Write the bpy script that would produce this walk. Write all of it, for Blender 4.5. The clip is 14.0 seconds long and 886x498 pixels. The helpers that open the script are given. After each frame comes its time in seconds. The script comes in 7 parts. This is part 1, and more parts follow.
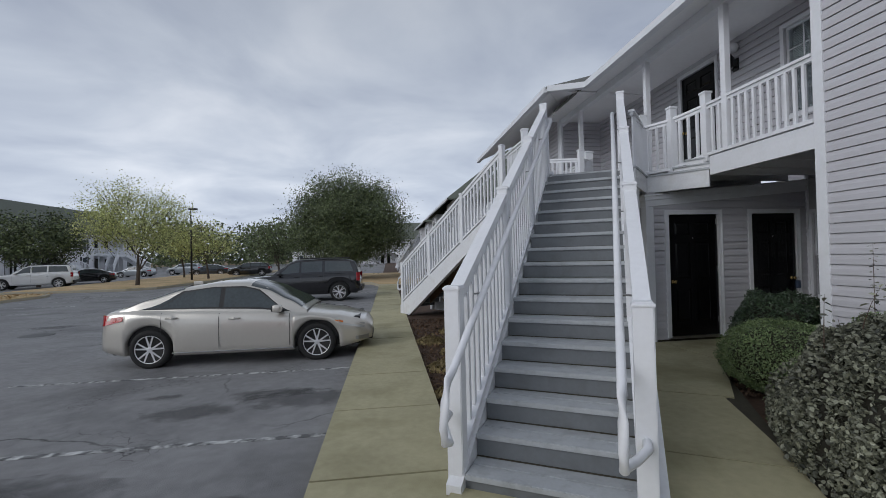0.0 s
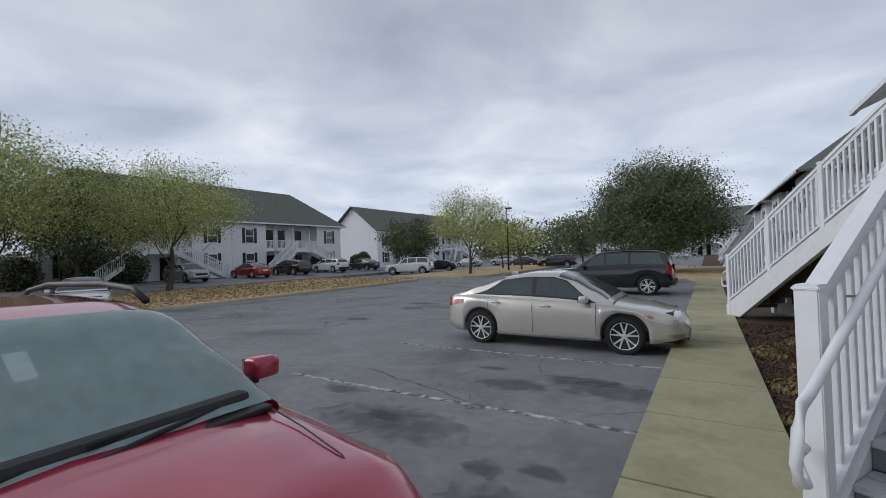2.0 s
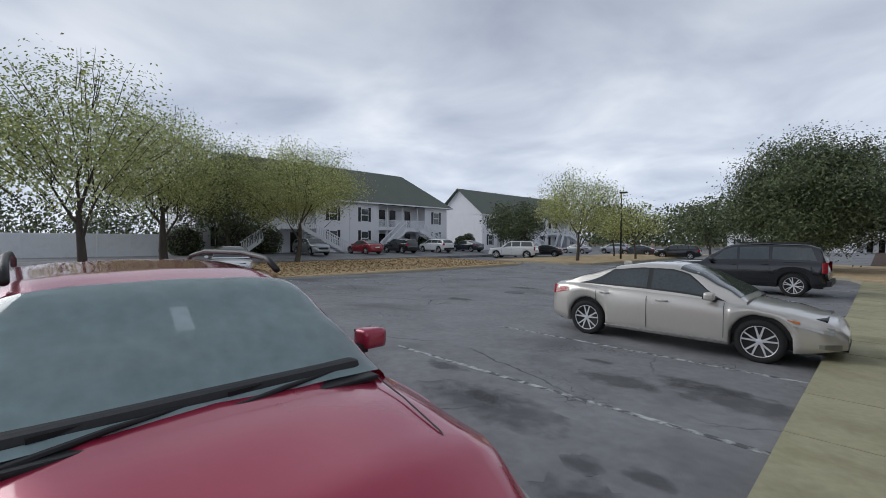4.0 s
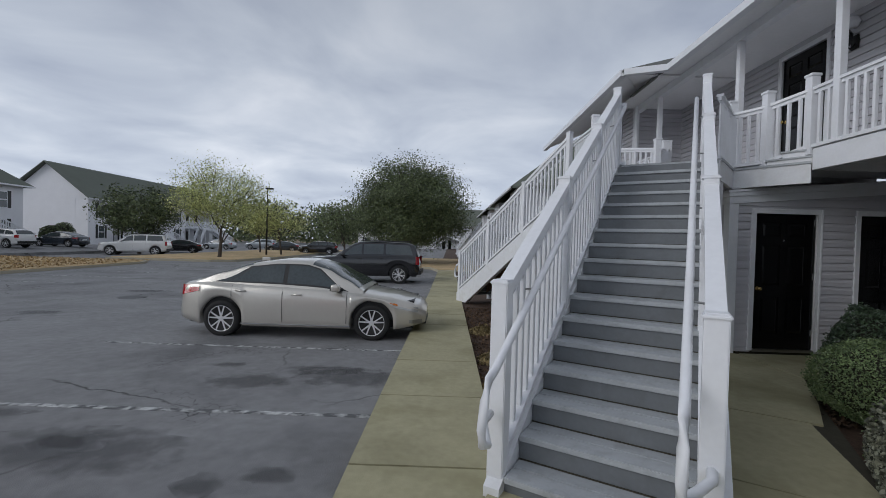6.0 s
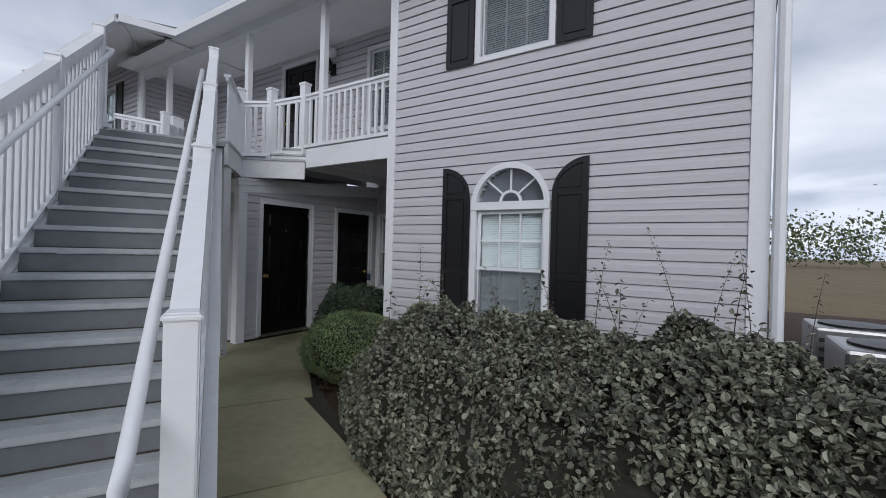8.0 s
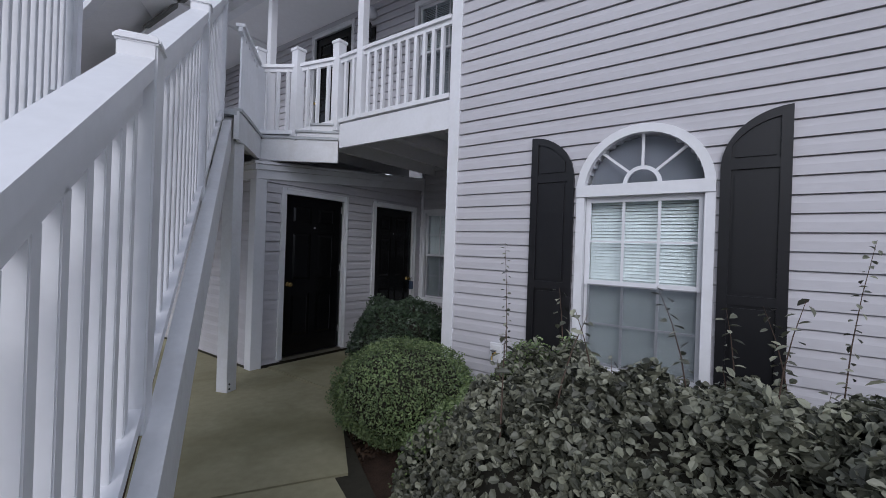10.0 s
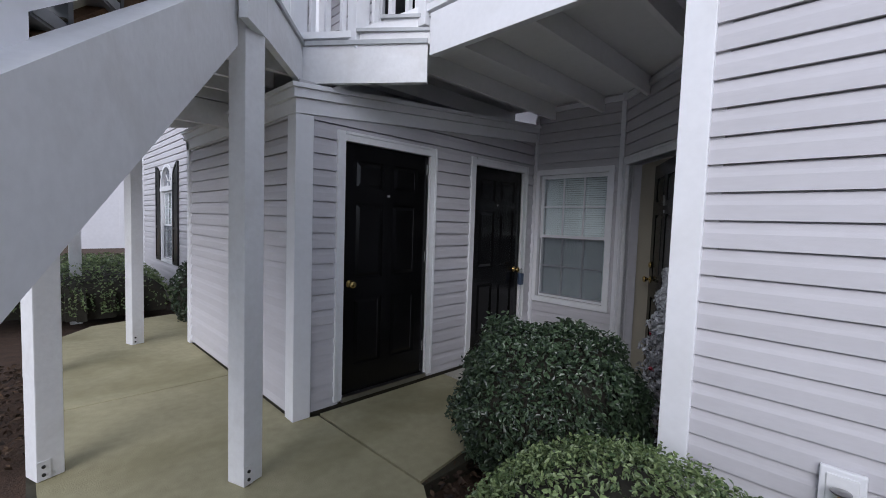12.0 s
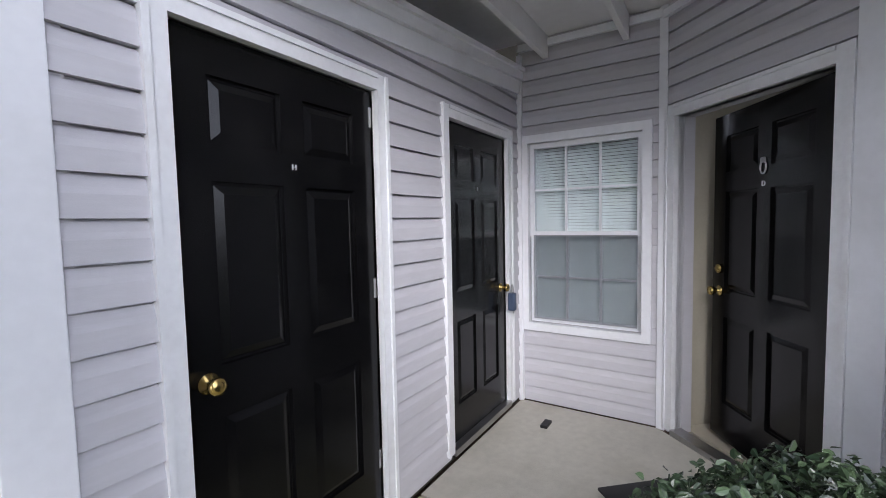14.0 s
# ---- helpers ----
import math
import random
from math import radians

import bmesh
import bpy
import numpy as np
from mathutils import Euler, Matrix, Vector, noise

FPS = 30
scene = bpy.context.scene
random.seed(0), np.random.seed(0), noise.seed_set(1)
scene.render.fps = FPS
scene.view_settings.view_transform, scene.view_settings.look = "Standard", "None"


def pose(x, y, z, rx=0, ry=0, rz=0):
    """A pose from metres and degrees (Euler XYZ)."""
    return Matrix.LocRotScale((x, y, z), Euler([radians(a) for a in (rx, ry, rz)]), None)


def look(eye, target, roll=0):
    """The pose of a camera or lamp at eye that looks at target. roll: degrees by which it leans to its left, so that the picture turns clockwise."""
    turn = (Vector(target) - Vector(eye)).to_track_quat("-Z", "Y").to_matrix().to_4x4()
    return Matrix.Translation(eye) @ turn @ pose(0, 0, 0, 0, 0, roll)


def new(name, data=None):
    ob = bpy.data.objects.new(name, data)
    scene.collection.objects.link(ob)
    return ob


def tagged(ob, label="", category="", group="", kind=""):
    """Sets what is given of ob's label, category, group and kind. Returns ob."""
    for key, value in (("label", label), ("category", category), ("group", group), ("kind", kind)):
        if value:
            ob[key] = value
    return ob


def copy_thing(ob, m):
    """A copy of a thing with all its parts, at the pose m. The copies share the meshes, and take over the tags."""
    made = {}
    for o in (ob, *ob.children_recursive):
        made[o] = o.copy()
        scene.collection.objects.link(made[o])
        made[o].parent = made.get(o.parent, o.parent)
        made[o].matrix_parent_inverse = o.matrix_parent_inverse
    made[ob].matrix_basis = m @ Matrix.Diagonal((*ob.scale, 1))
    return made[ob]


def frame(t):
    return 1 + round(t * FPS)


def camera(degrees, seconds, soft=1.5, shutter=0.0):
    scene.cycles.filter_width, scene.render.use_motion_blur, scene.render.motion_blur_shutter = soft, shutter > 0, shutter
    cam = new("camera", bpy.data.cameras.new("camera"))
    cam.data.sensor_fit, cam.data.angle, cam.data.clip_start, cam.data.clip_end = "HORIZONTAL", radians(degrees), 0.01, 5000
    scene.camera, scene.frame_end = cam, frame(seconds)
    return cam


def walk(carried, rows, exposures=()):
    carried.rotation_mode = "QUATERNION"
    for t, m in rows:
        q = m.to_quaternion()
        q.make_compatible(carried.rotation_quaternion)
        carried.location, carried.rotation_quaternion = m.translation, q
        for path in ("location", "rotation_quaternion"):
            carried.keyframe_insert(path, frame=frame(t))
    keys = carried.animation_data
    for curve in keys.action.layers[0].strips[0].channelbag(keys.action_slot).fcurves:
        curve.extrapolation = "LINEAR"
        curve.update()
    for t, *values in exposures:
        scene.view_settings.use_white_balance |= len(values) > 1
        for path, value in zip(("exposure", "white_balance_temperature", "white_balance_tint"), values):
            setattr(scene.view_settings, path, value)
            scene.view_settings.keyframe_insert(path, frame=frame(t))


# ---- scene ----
cam = camera(92.1, 14.0, 0.9, 0.0)
PATH = [
    (0, (0.203, 0.277, 1.486), (0.459, 2.26, 1.511), -1.4),
    (0.5, (0.202, 0.331, 1.494), (0.293, 2.329, 1.522), -1.5),
    (1, (0.192, 0.32, 1.491), (-0.095, 2.299, 1.527), -1.5),
    (1.5, (0.196, 0.288, 1.494), (-0.485, 2.168, 1.53), -1.8),
    (2, (0.193, 0.232, 1.49), (-0.86, 1.932, 1.52), -2.0),
    (2.2, (0.19, 0.219, 1.488), (-0.985, 1.837, 1.508), -1.7),
    (3.25, (0.17, 0.24, 1.49), (-1.385, 1.497, 1.465), -0.5),
    (4.3, (0.163, 0.269, 1.49), (-1.154, 1.773, 1.442), 0.8),
    (4.5, (0.165, 0.276, 1.495), (-1.06, 1.856, 1.448), 1.0),
    (5, (0.187, 0.306, 1.499), (-0.758, 2.068, 1.455), 1.0),
    (5.5, (0.218, 0.351, 1.495), (-0.323, 2.276, 1.453), 1.1),
    (6, (0.288, 0.4, 1.504), (0.258, 2.399, 1.469), 1.6),
    (6.5, (0.322, 0.48, 1.477), (0.805, 2.42, 1.446), 1.1),
    (7, (0.396, 0.543, 1.46), (1.359, 2.295, 1.432), 1.2),
    (7.5, (0.59, 0.681, 1.444), (1.96, 2.138, 1.418), 1.7),
    (7.7, (0.675, 0.76, 1.445), (2.213, 2.039, 1.43), 1.6),
    (8.75, (1.13, 1.26, 1.44), (2.88, 2.228, 1.435), 1.6),
    (9.8, (1.616, 1.896, 1.433), (3.256, 3.041, 1.449), 1.6),
    (10, (1.735, 2.073, 1.439), (3.339, 3.267, 1.441), 2.0),
    (10.5, (2.07, 2.51, 1.436), (3.557, 3.847, 1.401), 1.7),
    (11, (2.344, 2.968, 1.444), (3.765, 4.374, 1.371), 1.9),
    (11.5, (2.631, 3.422, 1.467), (4.045, 4.833, 1.362), 1.9),
    (12, (2.959, 3.825, 1.454), (4.369, 5.238, 1.33), 1.9),
    (12.5, (3.237, 4.224, 1.431), (4.648, 5.637, 1.311), 1.1),
    (13, (3.545, 4.604, 1.429), (4.98, 5.992, 1.312), 0.2),
    (13.5, (3.818, 4.979, 1.423), (5.359, 6.248, 1.305), -0.0),
    (14, (4.081, 5.349, 1.438), (5.765, 6.42, 1.314), -1.2),
]
walk(cam, [(t, look(eye, target, roll)) for t, eye, target, roll in PATH],
     exposures=((0.0, 0.0, 6200, 10), (0.8, 0.0, 6200, 10), (2.0, 0.1, 6200, 10), (4.5, 0.13, 6200, 10), (5.5, 0.05, 6200, 10), (6.5, -0.12, 6200, 10), (7.0, 0.0, 6200, 10), (7.7, 0.15, 6200, 11), (9.8, 0.28, 6000, 15), (11.0, 0.45, 6000, 15), (12.0, 0.88, 6050, 15), (12.5, 1.15, 6100, 15), (13.0, 1.85, 6150, 16), (13.5, 2.05, 6150, 16), (14.0, 2.35, 6200, 16)))


# ---- world and sun: a bright overcast sky ----
world = bpy.data.worlds.new("overcast_sky")
scene.world = world
world.use_nodes = True
wn, wl = world.node_tree.nodes, world.node_tree.links
wn.clear()
w_out = wn.new("ShaderNodeOutputWorld")
w_sky = wn.new("ShaderNodeTexSky")
w_sky.sky_type = 'NISHITA'
w_sky.sun_disc = False
w_sky.sun_elevation, w_sky.sun_rotation = radians(28), radians(240)
w_bg = wn.new("ShaderNodeBackground")
w_bg.inputs["Strength"].default_value = 0.06
wl.new(w_sky.outputs[0], w_bg.inputs["Color"])
w_tc = wn.new("ShaderNodeTexCoord")
w_sep = wn.new("ShaderNodeSeparateXYZ")
wl.new(w_tc.outputs["Generated"], w_sep.inputs[0])
w_add = wn.new("ShaderNodeMath"); w_add.operation = 'ADD'; w_add.inputs[1].default_value = 0.16
wl.new(w_sep.outputs["Z"], w_add.inputs[0])
w_max = wn.new("ShaderNodeMath"); w_max.operation = 'MAXIMUM'; w_max.inputs[1].default_value = 0.05
wl.new(w_add.outputs[0], w_max.inputs[0])
w_dx = wn.new("ShaderNodeMath"); w_dx.operation = 'DIVIDE'
w_dy = wn.new("ShaderNodeMath"); w_dy.operation = 'DIVIDE'
wl.new(w_sep.outputs["X"], w_dx.inputs[0]); wl.new(w_max.outputs[0], w_dx.inputs[1])
wl.new(w_sep.outputs["Y"], w_dy.inputs[0]); wl.new(w_max.outputs[0], w_dy.inputs[1])
w_com = wn.new("ShaderNodeCombineXYZ")
wl.new(w_dx.outputs[0], w_com.inputs[0]); wl.new(w_dy.outputs[0], w_com.inputs[1])
w_noise = wn.new("ShaderNodeTexNoise")
w_noise.inputs["Scale"].default_value = 1.25
w_noise.inputs["Detail"].default_value = 6.0
w_noise.inputs["Roughness"].default_value = 0.5
w_noise.inputs["Distortion"].default_value = 0.35
wl.new(w_com.outputs[0], w_noise.inputs["Vector"])
w_ramp = wn.new("ShaderNodeValToRGB")
w_ramp.color_ramp.elements[0].position, w_ramp.color_ramp.elements[0].color = 0.3, (0.40, 0.44, 0.53, 1)
w_ramp.color_ramp.elements[1].position, w_ramp.color_ramp.elements[1].color = 0.72, (0.78, 0.80, 0.84, 1)
w_mid = w_ramp.color_ramp.elements.new(0.5); w_mid.color = (0.56, 0.60, 0.67, 1)
wl.new(w_noise.outputs["Fac"], w_ramp.inputs["Fac"])
w_cloud = wn.new("ShaderNodeBackground")
w_cloud.inputs["Strength"].default_value = 1.05
w_grad = wn.new("ShaderNodeMapRange")
w_grad.inputs["From Min"].default_value, w_grad.inputs["From Max"].default_value = 0.0, 0.75
w_grad.inputs["To Min"].default_value, w_grad.inputs["To Max"].default_value = 1.2, 0.58
wl.new(w_sep.outputs["Z"], w_grad.inputs["Value"])
w_fade = wn.new("ShaderNodeVectorMath"); w_fade.operation = 'SCALE'
wl.new(w_ramp.outputs["Color"], w_fade.inputs[0]); wl.new(w_grad.outputs[0], w_fade.inputs["Scale"])
wl.new(w_fade.outputs[0], w_cloud.inputs["Color"])
w_mix = wn.new("ShaderNodeMixShader")
w_mix.inputs["Fac"].default_value = 0.93
wl.new(w_bg.outputs[0], w_mix.inputs[1]); wl.new(w_cloud.outputs[0], w_mix.inputs[2])
wl.new(w_mix.outputs[0], w_out.inputs["Surface"])

sun_data = bpy.data.lights.new("sun", 'SUN')
sun_data.energy, sun_data.angle, sun_data.color = 1.12, radians(40), (1.0, 0.97, 0.93)
sun = new("sun", sun_data)
sun.matrix_world = look((-27, -11, 16.5), (0, 5, 0))


# ---- materials ----
def mat(name, color, rough=0.6, metal=0.0, var=0.12, scale=6.0, bump=0.0, bump_scale=60.0, stain=None, stain_scale=1.2, stain_amt=0.0, stain_lo=0.5,
        random_amt=0.0, coat=0.0, spec=0.5, trans=0.0, stretch=(1, 1, 1)):
    """Procedural paint, stone or leaf: two scales of variation, optional stains and relief."""
    m = bpy.data.materials.new(name)
    m.use_nodes = True
    nt = m.node_tree
    n, l = nt.nodes, nt.links
    b = n["Principled BSDF"]
    tc = n.new("ShaderNodeTexCoord")
    mp = n.new("ShaderNodeMapping")
    mp.inputs["Scale"].default_value = stretch
    l.new(tc.outputs["Object"], mp.inputs["Vector"])
    geo = n.new("ShaderNodeNewGeometry")
    big = n.new("ShaderNodeTexNoise")
    big.inputs["Scale"].default_value, big.inputs["Detail"].default_value = scale, 5
    l.new(mp.outputs[0], big.inputs["Vector"])
    fine = n.new("ShaderNodeTexNoise")
    fine.inputs["Scale"].default_value, fine.inputs["Detail"].default_value = scale * 9, 4
    l.new(mp.outputs[0], fine.inputs["Vector"])
    add = n.new("ShaderNodeMath"); add.operation = 'ADD'
    l.new(big.outputs["Fac"], add.inputs[0]); l.new(fine.outputs["Fac"], add.inputs[1])
    mr = n.new("ShaderNodeMapRange")
    mr.inputs["From Min"].default_value, mr.inputs["From Max"].default_value = 0.6, 1.4
    mr.inputs["To Min"].default_value, mr.inputs["To Max"].default_value = 1 - var, 1 + var
    l.new(add.outputs[0], mr.inputs["Value"])
    fac = mr.outputs[0]
    if random_amt:
        oi = n.new("ShaderNodeObjectInfo")
        r = n.new("ShaderNodeMapRange")
        r.inputs["To Min"].default_value, r.inputs["To Max"].default_value = 1 - random_amt, 1 + random_amt
        add2 = n.new("ShaderNodeMath"); add2.operation = 'ADD'
        l.new(oi.outputs["Random"], add2.inputs[0]); l.new(geo.outputs["Random Per Island"], add2.inputs[1])
        fr = n.new("ShaderNodeMath"); fr.operation = 'FRACT'
        l.new(add2.outputs[0], fr.inputs[0])
        l.new(fr.outputs[0], r.inputs["Value"])
        mu = n.new("ShaderNodeMath"); mu.operation = 'MULTIPLY'
        l.new(fac, mu.inputs[0]); l.new(r.outputs[0], mu.inputs[1])
        fac = mu.outputs[0]
    col = n.new("ShaderNodeVectorMath"); col.operation = 'SCALE'
    col.inputs[0].default_value = color
    l.new(fac, col.inputs["Scale"])
    out = col.outputs[0]
    if stain:
        st = n.new("ShaderNodeTexNoise")
        st.inputs["Scale"].default_value, st.inputs["Detail"].default_value, st.inputs["Distortion"].default_value = stain_scale, 7, 0.4
        l.new(mp.outputs[0], st.inputs["Vector"])
        sr = n.new("ShaderNodeMapRange")
        sr.inputs["From Min"].default_value, sr.inputs["From Max"].default_value = stain_lo, stain_lo + 0.22
        sr.inputs["To Max"].default_value = stain_amt
        l.new(st.outputs["Fac"], sr.inputs["Value"])
        mx = n.new("ShaderNodeMix"); mx.data_type = 'RGBA'
        l.new(sr.outputs[0], mx.inputs["Factor"])
        l.new(out, mx.inputs[6])
        mx.inputs[7].default_value = (*stain, 1)
        out = mx.outputs[2]
    l.new(out, b.inputs["Base Color"])
    b.inputs["Roughness"].default_value = rough
    b.inputs["Metallic"].default_value = metal
    b.inputs["Coat Weight"].default_value = coat
    b.inputs["Coat Roughness"].default_value = 0.05
    b.inputs["Specular IOR Level"].default_value = spec
    if trans:
        b.inputs["Transmission Weight"].default_value = trans
    if bump:
        bn = n.new("ShaderNodeTexNoise")
        bn.inputs["Scale"].default_value, bn.inputs["Detail"].default_value = bump_scale, 5
        l.new(mp.outputs[0], bn.inputs["Vector"])
        bp = n.new("ShaderNodeBump")
        bp.inputs["Strength"].default_value, bp.inputs["Distance"].default_value = bump, 0.01
        l.new(bn.outputs["Fac"], bp.inputs["Height"])
        l.new(bp.outputs[0], b.inputs["Normal"])
    return m


def leaf_mat(name, dark, light, rough=0.45, spec=0.5):
    """Leaves whose colour runs between two tones from leaf to leaf."""
    m = bpy.data.materials.new(name)
    m.use_nodes = True
    n, l = m.node_tree.nodes, m.node_tree.links
    b = n["Principled BSDF"]
    geo = n.new("ShaderNodeNewGeometry")
    ramp = n.new("ShaderNodeValToRGB")
    ramp.color_ramp.elements[0].color = (*dark, 1)
    ramp.color_ramp.elements[1].color = (*light, 1)
    l.new(geo.outputs["Random Per Island"], ramp.inputs["Fac"])
    tc = n.new("ShaderNodeTexCoord")
    nz = n.new("ShaderNodeTexNoise")
    nz.inputs["Scale"].default_value, nz.inputs["Detail"].default_value = 2.2, 3
    l.new(tc.outputs["Object"], nz.inputs["Vector"])
    mr = n.new("ShaderNodeMapRange")
    mr.inputs["From Min"].default_value, mr.inputs["From Max"].default_value = 0.3, 0.7
    mr.inputs["To Min"].default_value, mr.inputs["To Max"].default_value = 0.7, 1.3
    l.new(nz.outputs["Fac"], mr.inputs["Value"])
    sc = n.new("ShaderNodeVectorMath"); sc.operation = 'SCALE'
    l.new(ramp.outputs["Color"], sc.inputs[0]); l.new(mr.outputs[0], sc.inputs["Scale"])
    l.new(sc.outputs[0], b.inputs["Base Color"])
    b.inputs["Roughness"].default_value = rough
    b.inputs["Specular IOR Level"].default_value = spec
    return m


def glass_mat(name, tint=(0.8, 0.9, 0.9), rough=0.02):
    m = bpy.data.materials.new(name)
    m.use_nodes = True
    b = m.node_tree.nodes["Principled BSDF"]
    b.inputs["Base Color"].default_value = (*tint, 1)
    b.inputs["Roughness"].default_value = rough
    b.inputs["Transmission Weight"].default_value = 1.0
    b.inputs["IOR"].default_value = 1.45
    return m


M_SIDING = mat("lavender_grey_vinyl", (0.54, 0.532, 0.562), 0.55, var=0.05, scale=1.5, bump=0.06, bump_scale=120, random_amt=0.025, stretch=(1, 1, 6), stain=(0.42, 0.41, 0.42), stain_scale=0.8, stain_amt=0.22)
M_WHITE = mat("white_paint", (0.80, 0.81, 0.84), 0.45, var=0.04, scale=3, bump=0.05, bump_scale=40, stain=(0.60, 0.60, 0.58), stain_scale=2.5, stain_amt=0.28)
M_WHITE_WORN = mat("worn_white_paint", (0.78, 0.79, 0.81), 0.5, var=0.06, scale=4, bump=0.12, bump_scale=50, stain=(0.45, 0.42, 0.38), stain_scale=4, stain_amt=0.25)
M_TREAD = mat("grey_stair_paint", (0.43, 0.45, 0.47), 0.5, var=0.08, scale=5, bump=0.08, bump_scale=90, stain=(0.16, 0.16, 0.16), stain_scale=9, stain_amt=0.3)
# Riser tone, set well below the tread tone.
M_RISER = mat("dark_blue_grey_riser", (0.165, 0.178, 0.19), 0.5, var=0.08, scale=4, bump=0.06, bump_scale=90, stain=(0.09, 0.09, 0.09), stain_scale=6, stain_amt=0.3)
M_DOOR = mat("black_gloss_paint", (0.004, 0.004, 0.0045), 0.2, spec=0.3, var=0.15, scale=3, bump=0.02, bump_scale=200, stain=(0.014, 0.014, 0.014), stain_scale=7, stain_amt=0.35)
M_SHUTTER = mat("black_vinyl_shutter", (0.009, 0.009, 0.011), 0.34, var=0.12, scale=5, bump=0.05, bump_scale=150)
M_CONCRETE = mat("mossy_concrete", (0.40, 0.37, 0.232), 0.8, var=0.16, scale=1.6, bump=0.25, bump_scale=130, stain=(0.19, 0.177, 0.086), stain_scale=0.9, stain_amt=0.75, random_amt=0.05)
M_CONCRETE_PALE = mat("pale_concrete", (0.50, 0.48, 0.42), 0.8, var=0.12, scale=2, bump=0.2, bump_scale=130, stain=(0.28, 0.26, 0.19), stain_scale=1.2, stain_amt=0.5)
M_JOINT = mat("dark_joint", (0.05, 0.045, 0.03), 0.9, var=0.3, scale=20)
M_ASPHALT = mat("old_asphalt", (0.235, 0.236, 0.242), 0.7, var=0.25, scale=0.9, bump=0.6, bump_scale=160, stain=(0.095, 0.095, 0.10), stain_scale=0.5, stain_amt=0.75)
M_PATCH = mat("oil_stain", (0.03, 0.03, 0.031), 0.45, var=0.3, scale=5)
M_LINE = mat("worn_white_line", (0.55, 0.56, 0.56), 0.7, var=0.25, scale=8, stain=(0.085, 0.087, 0.09), stain_scale=9, stain_amt=0.97, stain_lo=0.37)
def soft_patch(m):
    """Fades a stain out towards the rim of its own sheet, with a ragged edge."""
    n, l = m.node_tree.nodes, m.node_tree.links
    tc = n.new("ShaderNodeTexCoord")
    off = n.new("ShaderNodeVectorMath"); off.operation = 'SUBTRACT'
    off.inputs[1].default_value = (0.5, 0.5, 0.5)
    l.new(tc.outputs["Generated"], off.inputs[0])
    flat = n.new("ShaderNodeVectorMath"); flat.operation = 'MULTIPLY'
    flat.inputs[1].default_value = (1, 1, 0)
    l.new(off.outputs[0], flat.inputs[0])
    ln = n.new("ShaderNodeVectorMath"); ln.operation = 'LENGTH'
    l.new(flat.outputs[0], ln.inputs[0])
    nz = n.new("ShaderNodeTexNoise")
    nz.inputs["Scale"].default_value, nz.inputs["Detail"].default_value = 5.0, 7
    l.new(tc.outputs["Object"], nz.inputs["Vector"])
    mul = n.new("ShaderNodeMath"); mul.operation = 'MULTIPLY_ADD'
    mul.inputs[1].default_value = -0.7
    l.new(nz.outputs["Fac"], mul.inputs[0]); l.new(ln.outputs["Value"], mul.inputs[2])
    mr = n.new("ShaderNodeMapRange")
    mr.inputs["From Min"].default_value, mr.inputs["From Max"].default_value = 0.08, -0.16
    mr.inputs["To Min"].default_value, mr.inputs["To Max"].default_value = 0.0, 0.38
    l.new(mul.outputs[0], mr.inputs["Value"])
    l.new(mr.outputs[0], n["Principled BSDF"].inputs["Alpha"])


def crack(m):
    """A net of fine dark cracks that shows in patches."""
    n, l = m.node_tree.nodes, m.node_tree.links
    b = n["Principled BSDF"]
    src = b.inputs["Base Color"].links[0].from_socket
    tc = n.new("ShaderNodeTexCoord")
    warp = n.new("ShaderNodeTexNoise")
    warp.inputs["Scale"].default_value, warp.inputs["Detail"].default_value = 3.0, 4
    l.new(tc.outputs["Object"], warp.inputs["Vector"])
    mixv = n.new("ShaderNodeVectorMath"); mixv.operation = 'MULTIPLY_ADD'
    mixv.inputs[1].default_value = (0.25, 0.25, 0.25)
    l.new(warp.outputs["Color"], mixv.inputs[0]); l.new(tc.outputs["Object"], mixv.inputs[2])
    fac = None
    for scale, width, patch_scale, lo in ((7.0, 0.035, 0.55, 0.58), (0.33, 0.006, 0.2, 0.45)):
        vo = n.new("ShaderNodeTexVoronoi"); vo.feature = 'DISTANCE_TO_EDGE'
        vo.inputs["Scale"].default_value = scale
        l.new(mixv.outputs[0], vo.inputs["Vector"])
        edge = n.new("ShaderNodeMapRange")
        edge.inputs["From Min"].default_value, edge.inputs["From Max"].default_value = 0.0, width
        edge.inputs["To Min"].default_value, edge.inputs["To Max"].default_value = 1.0, 0.0
        l.new(vo.outputs["Distance"], edge.inputs["Value"])
        pn = n.new("ShaderNodeTexNoise")
        pn.inputs["Scale"].default_value, pn.inputs["Detail"].default_value = patch_scale, 3
        l.new(tc.outputs["Object"], pn.inputs["Vector"])
        pm = n.new("ShaderNodeMapRange")
        pm.inputs["From Min"].default_value, pm.inputs["From Max"].default_value = lo, lo + 0.06
        l.new(pn.outputs["Fac"], pm.inputs["Value"])
        mu = n.new("ShaderNodeMath"); mu.operation = 'MULTIPLY'
        l.new(edge.outputs[0], mu.inputs[0]); l.new(pm.outputs[0], mu.inputs[1])
        if fac is None:
            fac = mu.outputs[0]
        else:
            mx_ = n.new("ShaderNodeMath"); mx_.operation = 'MAXIMUM'
            l.new(fac, mx_.inputs[0]); l.new(mu.outputs[0], mx_.inputs[1])
            fac = mx_.outputs[0]
    mx = n.new("ShaderNodeMix"); mx.data_type = 'RGBA'
    l.new(fac, mx.inputs["Factor"]); l.new(src, mx.inputs[6])
    mx.inputs[7].default_value = (0.03, 0.03, 0.03, 1)
    l.new(mx.outputs[2], b.inputs["Base Color"])


